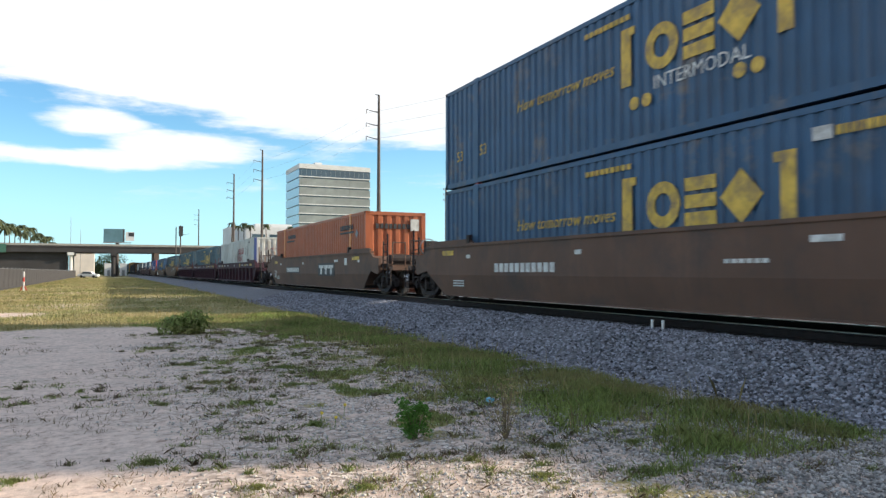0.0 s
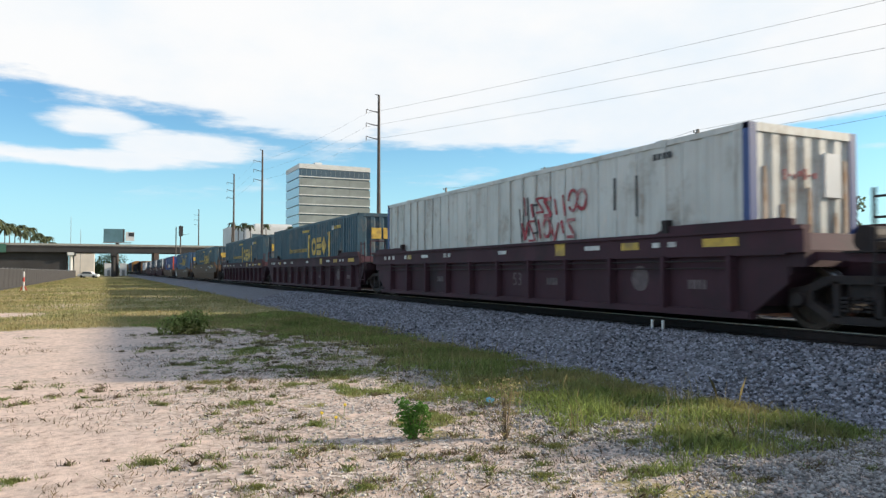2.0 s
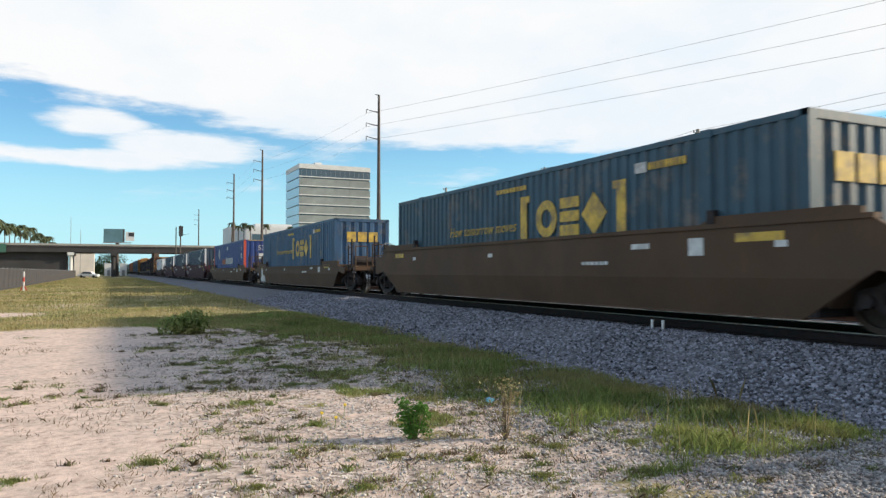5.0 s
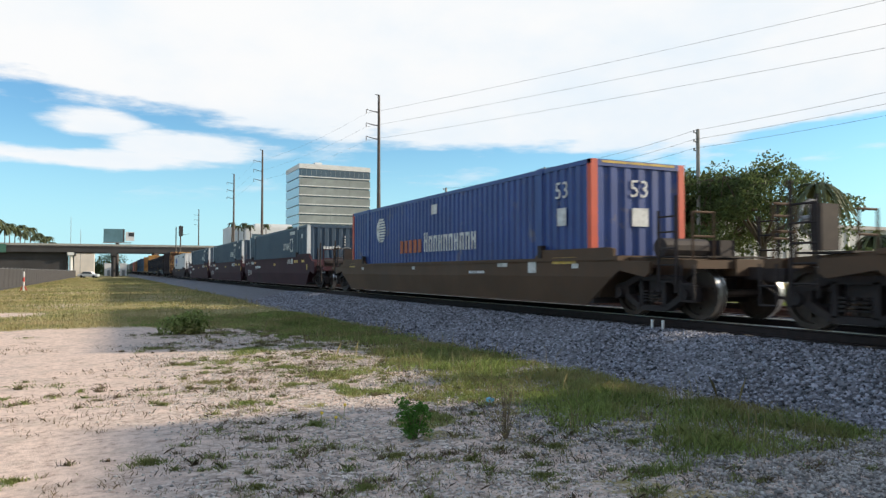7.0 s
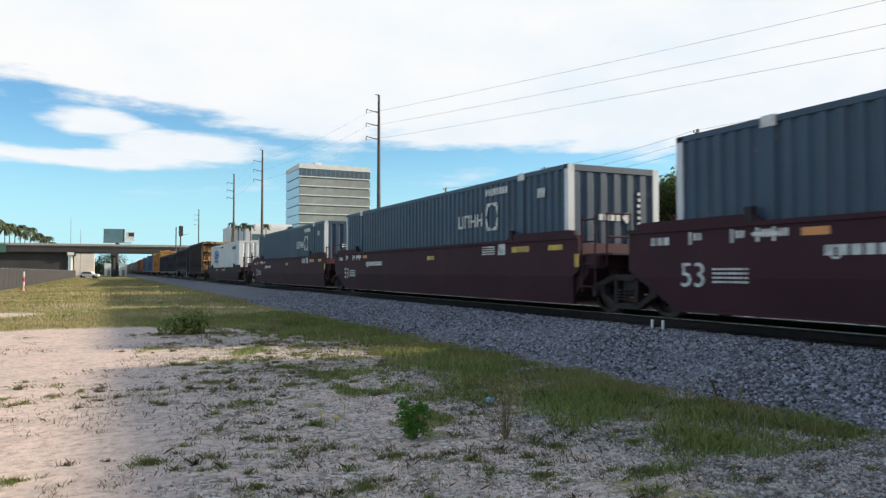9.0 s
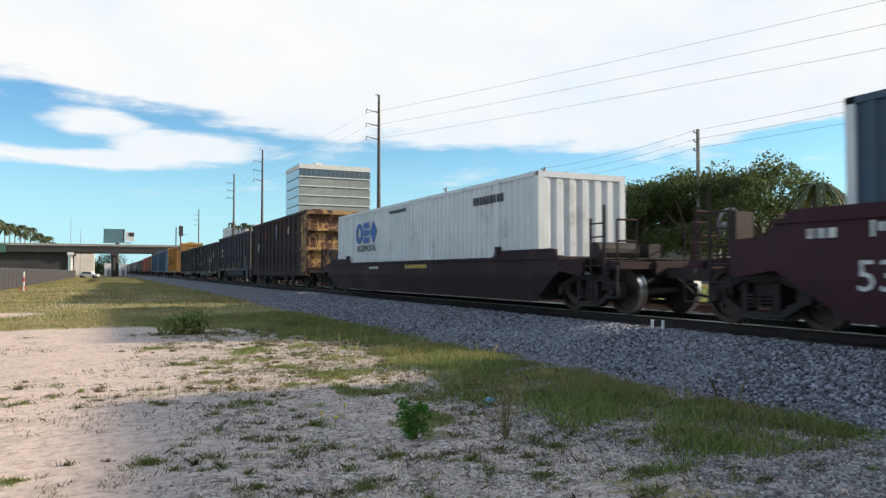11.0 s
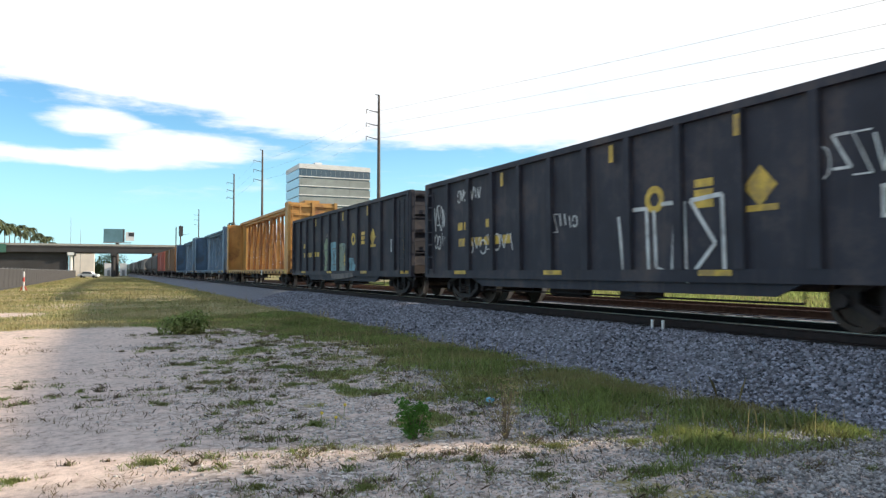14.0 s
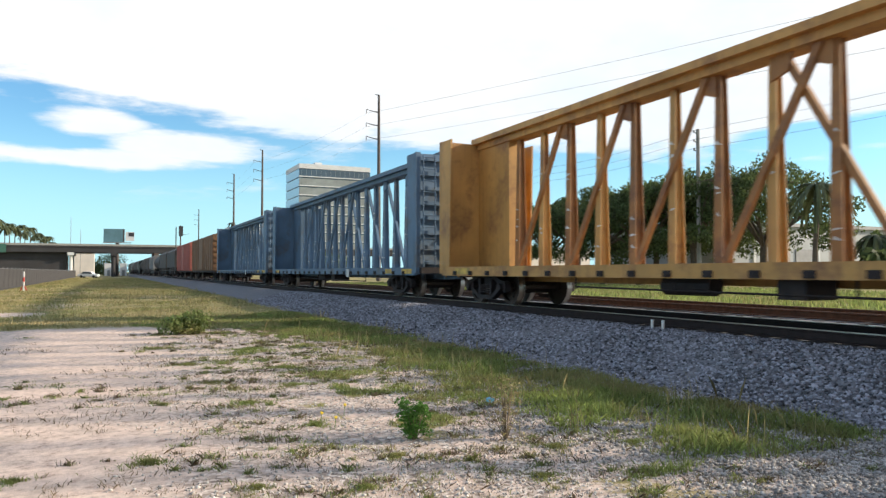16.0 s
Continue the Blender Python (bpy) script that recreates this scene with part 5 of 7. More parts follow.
# ---------------------------------------------------------------- open-top and beam cars
def gondola(label, length, height, bottom, paint, end_paint, ribs, half=1.55, deep=False, shelves=False, tub=False):
    """An open high-sided car; bottom is the height of its side sill."""
    c = thing("gondola", label, "rail car", "open-top cars of the train")
    h = length / 2
    t = 0.06
    for s in (-1, 1):
        w = Build()
        x0, x1 = sorted((s * (half - 0.10), s * (half - 0.16)))
        w.box(x0, x1, -h, h, bottom, height)
        part("side_wall", w, paint, c)
        part("top_chord", Build().box(*sorted((s * half, s * (half - 0.20))), -h - 0.02, h + 0.02, height - 0.13, height), paint, c)
        part("side_sill", Build().box(*sorted((s * (half - 0.02), s * (half - 0.20))), -h, h, bottom - 0.12, bottom + 0.10), paint, c)
        rib = Build()
        a, b = bottom + 0.10, height - 0.13
        if shelves:
            a = bottom - 0.20
            rib.prism([(-0.02, -0.17), (0.12, -0.07), (0.12, 0.07), (-0.02, 0.17)] if s > 0 else [(0.12, -0.17), (-0.02, -0.07), (-0.02, 0.07), (0.12, 0.17)], "z", a, b)
        else:
            rib.prism([(-0.10, a), (0.10, a), (0.075, b), (-0.075, b)], "x", 0.0, 0.10)
        me = rib.mesh("rib")
        places = [4.72 - 1.05 * i for i in range(10)] if shelves else [-h + 0.10 + (length - 0.2) * i / (ribs - 1) for i in range(ribs)]
        for y in places:
            ob = part("rib", me, paint, c, at=(s * (half - 0.10) if s > 0 else -half, y, 0))
    for s in (-1, 1):
        if shelves and s > 0:
            end_paint = paint
        n = 2 if shelves else 4
        if tub:
            part("end_wall", Build().prism([(s * (h - 0.02), height), (s * (h - 0.08), height), (s * (h - 1.40), bottom), (s * (h - 1.34), bottom)], "x", -half + 0.12, half - 0.12), "tub_end", c)
            for z, d in ((2.62, 0.14), (1.86, 0.20)):
                part("end_beam", Build().box(-half + 0.05, half - 0.05, *sorted((s * (h - 0.10), s * (h + 0.12))), z, z + d), "tub_end", c)
            part("brake_platform", Build().box(-0.2, 1.2, *sorted((s * (h - 0.1), s * (h + 0.42))), 1.28, 1.33), "tub_end", c)
            for x in (-0.75, 0.75):
                part("end_brace", Build().bar((x, s * (h + 0.02), 1.05), (x, s * (h - 0.75), 2.7), 0.10, 0.12), "tub_end", c)
                part("side_brace", Build().rod((x * 1.8, s * (h + 0.05), 3.5), (x * 0.7, s * (h + 0.05), 1.3), 0.045, 6), "tub_end", c)
            part("stirrup", Build().rod((-half, s * (h - 0.28), 0.30), (-half, s * (h - 0.28), 0.98), 0.022, 6).rod((-half, s * (h - 0.62), 0.30), (-half, s * (h - 0.62), 0.98), 0.022, 6).rod((-half, s * (h - 0.62), 0.30), (-half, s * (h - 0.28), 0.30), 0.022, 6).rod((-half, s * (h - 0.62), 0.62), (-half, s * (h - 0.28), 0.62), 0.022, 6), "galv", c)
            n = -1
        else:
            part("end_wall", Build().box(-half + 0.12, half - 0.12, *sorted((s * h, s * (h - 0.06))), bottom, height), end_paint, c)
        for i in range(n + 1):
            z = bottom + 0.15 + (height - bottom - 0.35) * i / n
            if shelves:
                z = (1.06, 1.95, 2.92)[i]
            part("end_rib", Build().box(-half + 0.03, half - 0.03, *sorted((s * h, s * (h + (0.34 if shelves else 0.13)))), z, z + 0.13), end_paint, c)
        if shelves:
            lip = Build().prism([(-half, height - 0.10), (-half + 0.3, height + 0.03), (-0.5, height + 0.01), (0.4, height - 0.05), (half, height - 0.07), (half, height - 0.22), (-half, height - 0.22)], "y", *sorted((s * (h - 0.03), s * (h + 0.30))))
            part("end_lip", lip, end_paint, c, "bent corroded top lip")
            for sx in (-1, 1):
                x0, x1 = sorted((sx * (half - 0.075), sx * (half - 0.125)))
                part("corner_panel", Build().box(x0, x1, *sorted((s * (h - 0.12), s * (h - 1.25))), bottom + 0.1, height - 0.14), end_paint, c)
                for z in (1.95, 2.92):
                    part("side_strap", Build().box(*sorted((sx * (half - 0.03), sx * (half - 0.11))), *sorted((s * (h - 1.32), s * (h - 2.52))), z - 0.07, z + 0.10), paint, c)
                    part("corner_gusset", Build().box(*sorted((sx * (half - 0.02), sx * (half - 0.12))), *sorted((s * h, s * (h - 1.25))), z, z + 0.14), end_paint if s < 0 else paint, c)
        for x in (-half + 0.02, half - 0.14):
            part("end_post", Build().box(x, x + 0.12, *sorted((s * (h - 0.05), s * (h + 0.14))), bottom - 0.1, height), end_paint, c)
        part("end_sill", Build().box(-1.45, 1.45, *sorted((s * (h - 0.2), s * (h + 0.30))), 0.82, 1.08).box(-0.3, 0.3, *sorted((s * (h - 3), s * (h + 0.35))), 0.70, 1.0), "truck_steel", c)
        coupler(c, s * (h + 0.1), s)
        truck(c, s * (h - 1.75))
        ladder(c, -half - 0.05, s * (h - 0.45), bottom, height - (0.7 if tub else 0.3), 0.42, "tub_end" if tub else end_paint)
        ladder(c, -half + 0.35, s * (h + 0.18), 0.6, height - 0.05, 0.42, "galv" if tub else end_paint, "x")
    part("floor", Build().box(-half + 0.12, half - 0.12, -h + 0.05, h - 0.05, 1.02, 1.10).box(-0.3, 0.3, -h, h, 0.86, 1.02), "truck_steel", c)
    if tub:
        part("belly", Build().prism([(-1.40, bottom), (-1.30, 0.62), (-0.95, 0.34), (0.95, 0.34), (1.30, 0.62), (1.40, bottom)], "y", -h + 3.3, h - 3.3), paint, c)
    elif deep:
        for y in (-3.75, -2.0, 2.0, 3.75):
            part("chute", Build().prism([(y - 0.55, bottom - 0.1), (y - 0.38, 0.48), (y - 0.15, 0.40), (y + 0.15, 0.40), (y + 0.38, 0.48), (y + 0.55, bottom - 0.1)], "x", -1.35, 1.35), paint, c)
    else:
        for sx in (-1, 1):
            part("deep_sill", Build().prism([(-h + 3.0, bottom - 0.11), (-h + 3.5, 0.50), (h - 3.5, 0.50), (h - 3.0, bottom - 0.11)], "x", *sorted((sx * (half - 0.09), sx * (half - 0.15)))), paint, c)
        part("air_reservoir", Build().rod((-0.9, 0.8, 0.46), (-0.9, 2.0, 0.46), 0.17, 12), "truck_steel", c)
        part("brake_cylinder", Build().box(-1.2, -0.5, -1.2, -0.7, 0.34, 0.90), "truck_steel", c)
        g = Build().rod((-1.2, -h + 3.2, 0.40), (-1.2, h - 3.2, 0.40), 0.02, 5)
        for y in (-h + 3.2, -1.5, 2.5, h - 3.2):
            g.rod((-1.2, y, 0.40), (-1.2, y, 0.9), 0.018, 5)
        part("brake_rigging", g, "truck_steel", c)
    brake_wheel(c, -0.42 if tub else 0.75, -h - 0.30, 2.72 if tub else 2.0)
    return c


def centre_beam(label, paint, pale, aged_paint):
    c = thing("centre_beam_car", label, "rail car", "beam cars of the train")
    h, half, top, deck = 10.95, 1.42, 4.92, 1.02
    head = top - 0.14
    d = Build().box(-half, half, -h, h, deck - 0.08, deck)
    d.box(-half, -half + 0.12, -h, h, deck - 0.26, deck).box(half - 0.12, half, -h, h, deck - 0.26, deck).box(-0.3, 0.3, -h, h, deck - 0.40, deck - 0.08)
    for i in range(16):
        y = -h + 0.8 + (2 * h - 1.6) * i / 15
        d.box(-half, half, y - 0.06, y + 0.06, deck - 0.24, deck - 0.07)
    part("deck", d, paint, c)
    for s in (-1, 1):
        b = Build()
        y0 = s * h
        b.box(-half, half, *sorted((y0, y0 - s * 0.08)), deck, head)
        part("bulkhead", b, paint, c)
        r = Build()
        for k in range(8):
            z = deck + 0.1 + (head - 0.1 - deck) * k / 7.5
            r.box(-half, half, *sorted((y0 - s * 0.08 + s * 0.085, y0 + s * 0.13)), z, z + 0.13)
        for x in (-half, -0.05, half - 0.16):
            r.box(x, x + 0.16, *sorted((y0 + s * 0.006, y0 + s * 0.17)), deck - 0.2, head + 0.02)
        part("bulkhead_frame", r, paint, c)
        for x in (-half, half - 0.05):
            part("bulkhead_cheek", Build().prism([(y0 - s * 0.05, deck), (y0 - s * 0.05, head), (y0 - s * 0.62, head), (y0 - s * 0.50, deck)], "x", x - 0.003, x + 0.05), paint, c)
        # wide sheeted stretch next to each bulkhead
        part("web_sheet", Build().box(-0.20, 0.20, *sorted((y0 - s * 0.08, y0 - s * 1.9)), deck, top - 0.05), paint, c)
        coupler(c, s * (h + 0.05), s)
        part("end_sill", Build().box(-1.3, 1.3, *sorted((y0, y0 + s * 0.35)), 0.82, 1.02), "truck_steel", c)
        truck(c, s * (h - 2.1))
        ladder(c, -half + 0.45, y0 + s * 0.22, 0.7, top - 0.2, 0.42, paint, "x")
    mid = -0.33
    ys = [mid + s * (0.6 + 1.21 * k) for s in (-1, 1) for k in range(8)]
    n = len(ys)
    for i, y in enumerate(ys):
        p = Build()
        w = 0.11
        aged = (i % 8) % 2 == (1 if i >= 8 else 0)
        p.prism([(-0.135, deck), (0.135, deck), (0.066, top - 0.2), (-0.066, top - 0.2)], "y", y - 0.03, y + 0.03)
        o = len(p.v)
        for sx in (-1, 1):
            o = len(p.v)
            p.v += [(sx * 0.14, y - w, deck), (sx * 0.14, y + w, deck), (sx * 0.07, y + w * 0.7, top - 0.2), (sx * 0.07, y - w * 0.7, top - 0.2),
                    (sx * 0.12, y - w, deck), (sx * 0.12, y + w, deck), (sx * 0.05, y + w * 0.7, top - 0.2), (sx * 0.05, y - w * 0.7, top - 0.2)]
            p.f += [(o, o + 1, o + 2, o + 3), (o + 7, o + 6, o + 5, o + 4)] + [(o + k, o + 4 + k, o + 4 + (k + 1) % 4, o + (k + 1) % 4) for k in range(4)]
        part("post", p, (aged_paint if aged else paint), c)
    for k in range(4):
        for s in (-1, 1):
            y = -0.6 + 2.42 * k
            p, q = (-0.13 if s > 0 else -0.02, mid + s * (y + 0.22), top - 0.32), (-0.13 if s > 0 else -0.02, mid + s * (y + 2.22), deck + 0.06)
            part("brace", Build().bar(p, q, 0.10, 0.13), aged_paint, c)
            part("gusset", Build().prism([(mid + s * y, top - 0.30), (mid + s * (y + 0.42), top - 0.30), (mid + s * (y + 0.36), top - 0.62), (mid + s * y, top - 0.75)], "x", -0.12, -0.06), aged_paint, c)
    t = Build().box(-0.42, 0.42, -h, h, top - 0.16, top).box(-0.26, 0.26, -h, h, top - 0.32, top - 0.16)
    part("top_chord", t, paint, c)
    winch = Build().box(-0.03, 0.0, -0.10, 0.10, -0.06, 0.06).rod((-0.05, 0, 0), (0.0, 0, 0), 0.05, 8).mesh("winch")
    for i in range(22):
        part("winch", winch, "truck_steel", c, at=(-half, -h + 0.9 + (2 * h - 1.8) * i / 21, deck - 0.18))
    for y, w in ((-10.3, 0.9), (-8.6, 0.6), (9.6, 0.9)):
        mark(c, -half - 0.002, y, deck - 0.13, w, 0.16, "yellow_mark", "reflector")
    mark(c, -half - 0.03, -3.9, deck - 0.2, 0.4, 0.32, "white_mark", "data_plate")
    for i in range(n):
        for k in range(4):
            z = deck + 0.3 + rng.random() * 2.2
            a, e = -0.10 + 0.06 * rng.random(), 0.02 + 0.07 * rng.random()
            lean = 0.08 * (rng.random() - 0.5)
            part("worn_patch", Build().prism([(ys[i] + a, z), (ys[i] + e, z + lean), (ys[i] + e - 0.02, z + lean + 0.03 + 0.05 * rng.random()), (ys[i] + a + 0.02, z + 0.02)], "x", -0.148 + 0.02 * (z - deck), -0.08), pale, c)
    brake_wheel(c, 0.55, -h - 0.32, 2.1)
    g = Build().rod((-0.9, 0.8, 0.62), (-0.9, 2.0, 0.62), 0.18, 12).box(-1.2, -0.5, -1.2, -0.7, 0.45, 0.8).rod((-1.2, -5.5, 0.5), (-1.2, 4.5, 0.55), 0.02, 5)
    for y in (-5.5, -2.0, 1.5, 4.5):
        g.rod((-1.2, y, 0.5), (-1.2, y, 0.8), 0.02, 5)
    part("brake_gear", g, "truck_steel", c)
    return c


def box_car(label, length, paint):
    c = thing("box_car", label, "rail car", "closed cars of the train")
    h, top = length / 2, 4.6
    part("body", Build().prism([(-1.5, 1.0), (-1.5, top - 0.2), (-0.9, top), (0.9, top), (1.5, top - 0.2), (1.5, 1.0)], "y", -h, h), paint, c)
    rib = Build().box(-1.56, -1.5, -0.06, 0.06, 1.0, top - 0.2).mesh("rib")
    for i in range(13):
        part("rib", rib, paint, c, at=(0, -h + 0.1 + (length - 0.2) * i / 12, 0))
    part("door", Build().box(-1.58, -1.5, -1.5, 1.5, 1.1, top - 0.35), paint, c)
    for k in range(6):
        part("end_rib", Build().box(-1.4, 1.4, -h - 0.10, -h, 1.2 + k * 0.52, 1.36 + k * 0.52), paint, c)
    part("under_frame", Build().box(-1.4, 1.4, -h, h, 0.82, 1.0).box(-0.3, 0.3, -h - 0.3, h + 0.3, 0.7, 1.0), "truck_steel", c)
    for s in (-1, 1):
        truck(c, s * (h - 2.0), False)
        coupler(c, s * (h + 0.1), s)
    return c


def hopper_car(label, length, paint):
    c = thing("hopper_car", label, "rail car", "closed cars of the train")
    h, top = length / 2, 4.5
    part("body", Build().prism([(-1.55, 1.5), (-1.55, top - 0.6), (-1.1, top - 0.15), (-0.4, top), (0.4, top), (1.1, top - 0.15), (1.55, top - 0.6), (1.55, 1.5)], "y", -h + 0.8, h - 0.8), paint, c)
    b = Build()
    for k in (-1, 0, 1):
        b.prism([(k * 4 - 1.9, 1.5), (k * 4 + 1.9, 1.5), (k * 4 + 0.4, 0.45), (k * 4 - 0.4, 0.45)], "x", -1.3, 1.3)
    part("chute", b, paint, c)
    part("under_frame", Build().box(-1.4, 1.4, -h, h, 1.0, 1.2).box(-0.3, 0.3, -h - 0.2, h + 0.2, 0.72, 1.0), "truck_steel", c)
    for s in (-1, 1):
        truck(c, s * (h - 1.5), False)
        coupler(c, s * h, s)
        e = Build()
        for x in (-1.3, 1.3):
            e.bar((x, s * (h - 0.1), 1.2), (x, s * (h - 0.8), top - 0.7), 0.1, 0.1)
        part("end_strut", e, paint, c)
    return c


def tank_car(label, length, paint):
    c = thing("tank_car", label, "rail car", "closed cars of the train")
    h = length / 2
    b = Build().rod((0, -h + 0.9, 2.7), (0, h - 0.9, 2.7), 1.5, 24)
    b.rod((0, -h + 0.9, 2.7), (0, -h + 0.5, 2.7), 1.5, 24, 1.0).rod((0, h - 0.9, 2.7), (0, h - 0.5, 2.7), 1.5, 24, 1.0)
    part("tank", b, paint, c)
    part("dome", Build().rod((0, 0, 4.1), (0, 0, 4.6), 0.45, 14), paint, c)
    part("under_frame", Build().box(-1.3, 1.3, -h, -h + 2.6, 0.95, 1.2).box(-1.3, 1.3, h - 2.6, h, 0.95, 1.2).box(-0.3, 0.3, -h, h, 0.8, 1.2), "truck_steel", c)
    for s in (-1, 1):
        truck(c, s * (h - 1.7), False)
        coupler(c, s * h, s)
    return c


GON = -1.45 - 0.004


def build_freight():
    g = gondola("rusted black high-sided car with a corroded yellow end", 14.4, 3.98, 0.80, "rust_car", "rust_yellow", 15, deep=True, shelves=True)
    moving(g, 274.2)
    mark(g, GON, 5.34, 2.44, 0.90, 0.66, "dark_mark", "number_plate")
    bars(g, GON - 0.007, 5.34, 2.58, 0.6, 0.16, 4, "white_mark")
    bars(g, GON - 0.007, 5.34, 2.33, 0.6, 0.16, 4, "white_mark")
    mark(g, GON, -0.03, 3.17, 0.48, 1.0, "blue_mark", "notice")
    mark(g, GON - 0.006, -0.03, 3.42, 0.34, 0.22, "white_mark", "notice")
    mark(g, GON - 0.006, -0.03, 3.05, 0.30, 0.28, "white_mark", "notice")
    mark(g, GON, -3.07, 3.15, 0.50, 0.40, "red_mark", "notice")
    bars(g, GON - 0.007, -3.07, 3.25, 0.40, 0.10, 5, "white_mark")
    bars(g, GON - 0.007, -3.07, 3.06, 0.34, 0.10, 4, "white_mark")
    mark(g, GON, 3.1, 3.05, 0.50, 0.36, "red_mark", "notice")
    g = gondola("grimy black tub car with a rounded belly", 14.6, 3.76, 1.06, "gon_black", "gon_black", 12, tub=True)
    moving(g, 290.4)
    for y in (-3.62, -0.95, 1.7, 4.4, 7.0):
        mark(g, -1.556, y, 1.30, 0.09, 0.46, "yellow_mark", "reflector")
    mark(g, -1.556, -6.22, 1.50, 0.10, 0.92, "yellow_mark", "reflector")
    bars(g, GON, 5.4, 2.70, 1.0, 0.26, 4, "white_mark")
    bars(g, GON, 5.4, 2.25, 1.0, 0.26, 5, "white_mark")
    bars(g, GON, -3.25, 1.62, 0.42, 0.10, 5, "white_mark")
    bars(g, GON, -3.25, 1.46, 0.42, 0.10, 5, "white_mark")
    for i, (s, lab) in enumerate(((307.4, "blue-black high-sided gondola with white graffiti"), (325.05, "blue-black gondola with yellow letters and pastel graffiti"))):
        g = gondola(lab, 16.2, 3.58, 0.82, "gon_black", "gon_black", 13)
        moving(g, s)
        blocks(g, -3.20, 2.20, 0.52, "yellow_mark", GON, 2.26, 1.25)
        mark(g, GON, -4.36, 1.86, 0.62, 0.10, "yellow_mark", "underline")
        bars(g, GON, 5.75, 2.16, 0.75, 0.22, 2, "yellow_mark")
        bars(g, GON, 4.30, 2.16, 0.34, 0.22, 1, "yellow_mark")
        bars(g, GON, 4.60, 1.70, 3.0, 0.22, 6, "yellow_mark")
        b = Build().box(GON - 0.006, GON + 0.004, -6.7, -6.65, 1.6, 2.0).box(GON - 0.006, GON + 0.004, -6.3, -6.25, 1.6, 2.0).box(GON - 0.006, GON + 0.004, -6.7, -6.25, 1.97, 2.02).box(GON - 0.006, GON + 0.004, -6.7, -6.25, 1.58, 1.63)
        part("data_panel", b, "white_mark", g)
        for y in (-7.7, -3.5, 1.2, 5.8):
            mark(g, -1.535, y, 0.86, 0.7, 0.10, "yellow_mark", "reflector")
        for y in (-4.0, -0.9, 3.4):
            mark(g, -1.556, y, 3.2, 0.12, 0.34, "yellow_mark", "reflector")
        if i == 0:
            tag = Build()
            x = GON - 0.006
            for p in ([(-1.0, 1.95), (-1.15, 0.85), (-1.35, 0.85), (-1.30, 2.05), (-1.80, 2.05), (-1.85, 0.80)], [(-2.0, 2.0), (-2.05, 0.95), (-2.35, 0.85), (-2.45, 0.75), (-2.55, 2.1), (-2.2, 2.1)],
                      [(-2.75, 2.1), (-2.80, 0.70), (-3.45, 1.35), (-2.9, 2.1), (-3.6, 2.15), (-3.65, 0.75), (-3.35, 0.75)]):
                for q, r in zip(p[:-1], p[1:]):
                    tag.bar((x, *q), (x, *r), 0.008, 0.075)
            part("scrawl", tag, "white_mark", g, "bold white spray-painted outline")
            scrawl(g, GON - 0.004, 0.9, 2.0, 0.9, 0.4, 6, "white_mark", 31)
            scrawl(g, GON - 0.004, 5.4, 3.0, 1.2, 0.35, 7, "white_mark", 33)
            scrawl(g, GON - 0.004, 4.2, 1.6, 2.2, 0.5, 7, "white_mark", 35)
            scrawl(g, GON - 0.004, -6.0, 2.45, 1.2, 0.7, 5, "white_mark", 9)
            scrawl(g, GON - 0.004, 7.2, 2.55, 0.8, 0.8, 5, "white_mark", 22)
            scrawl(g, GON - 0.004, 7.1, 1.8, 0.9, 0.5, 5, "white_mark", 27)
        else:
            daubs = (("pastel_green", [(2.33, 2.10), (1.95, 2.38), (1.30, 2.42), (1.26, 1.60), (1.33, 0.84), (2.05, 0.74), (2.22, 0.95), (2.12, 1.5)]),
                     ("pastel_blue", [(1.25, 2.16), (0.62, 2.20), (0.02, 2.08), (-0.03, 0.86), (0.55, 0.82), (1.22, 0.84), (1.10, 1.4)]),
                     ("pastel_olive", [(-0.06, 2.06), (-0.55, 2.10), (-1.05, 2.04), (-0.82, 1.70), (-1.15, 1.42), (-1.36, 0.86), (-0.6, 0.84), (-0.09, 0.86)]),
                     ("pastel_blue", [(-1.42, 1.45), (-2.02, 1.44), (-2.12, 1.22), (-2.32, 1.10), (-2.08, 0.86), (-1.44, 0.86), (-1.56, 1.15)]),
                     ("pastel_brown", [(0.95, 0.80), (0.4, 0.78), (-0.6, 0.80), (-2.05, 0.82), (-2.25, 0.66), (-1.2, 0.60), (0.1, 0.56), (0.81, 0.58)]),
                     ("pastel_brown", [(2.05, 2.44), (1.60, 2.66), (1.25, 2.62), (1.22, 2.45), (1.70, 2.48)]))
            for key, p in daubs:
                part("graffiti", Build().prism(p, "x", *((-1.537, -1.45) if p[0][1] < 0.9 else (GON - 0.006, GON + 0.004))), key, g, "faded pastel graffiti")
            scrawl(g, GON - 0.009, 0.6, 1.6, 3.0, 1.0, 5, "pastel_brown", 3)
            for y in (1.42, -0.85):
                mark(g, GON - 0.006, y, 1.40, 0.12, 0.55, "yellow_mark", "reflector")
            mark(g, -1.556, -7.75, 2.0, 0.1, 1.0, "yellow_mark", "reflector")
    moving(centre_beam("worn yellow centre-beam lumber car, empty", "beam_yellow", "white_mark", "beam_brown"), 345.95)
    moving(centre_beam("faded blue centre-beam lumber car, empty", "beam_blue", "white_mark", "beam_blue"), 370.0)
    moving(centre_beam("faded blue centre-beam lumber car, empty", "beam_blue", "white_mark", "beam_blue"), 394.2)
    moving(box_car("brown box car with ribbed sides", 18.0, "box_brown"), 416.3)
    moving(box_car("faded red box car with ribbed sides", 17.0, "box_red"), 436.6)
    s = 456.0
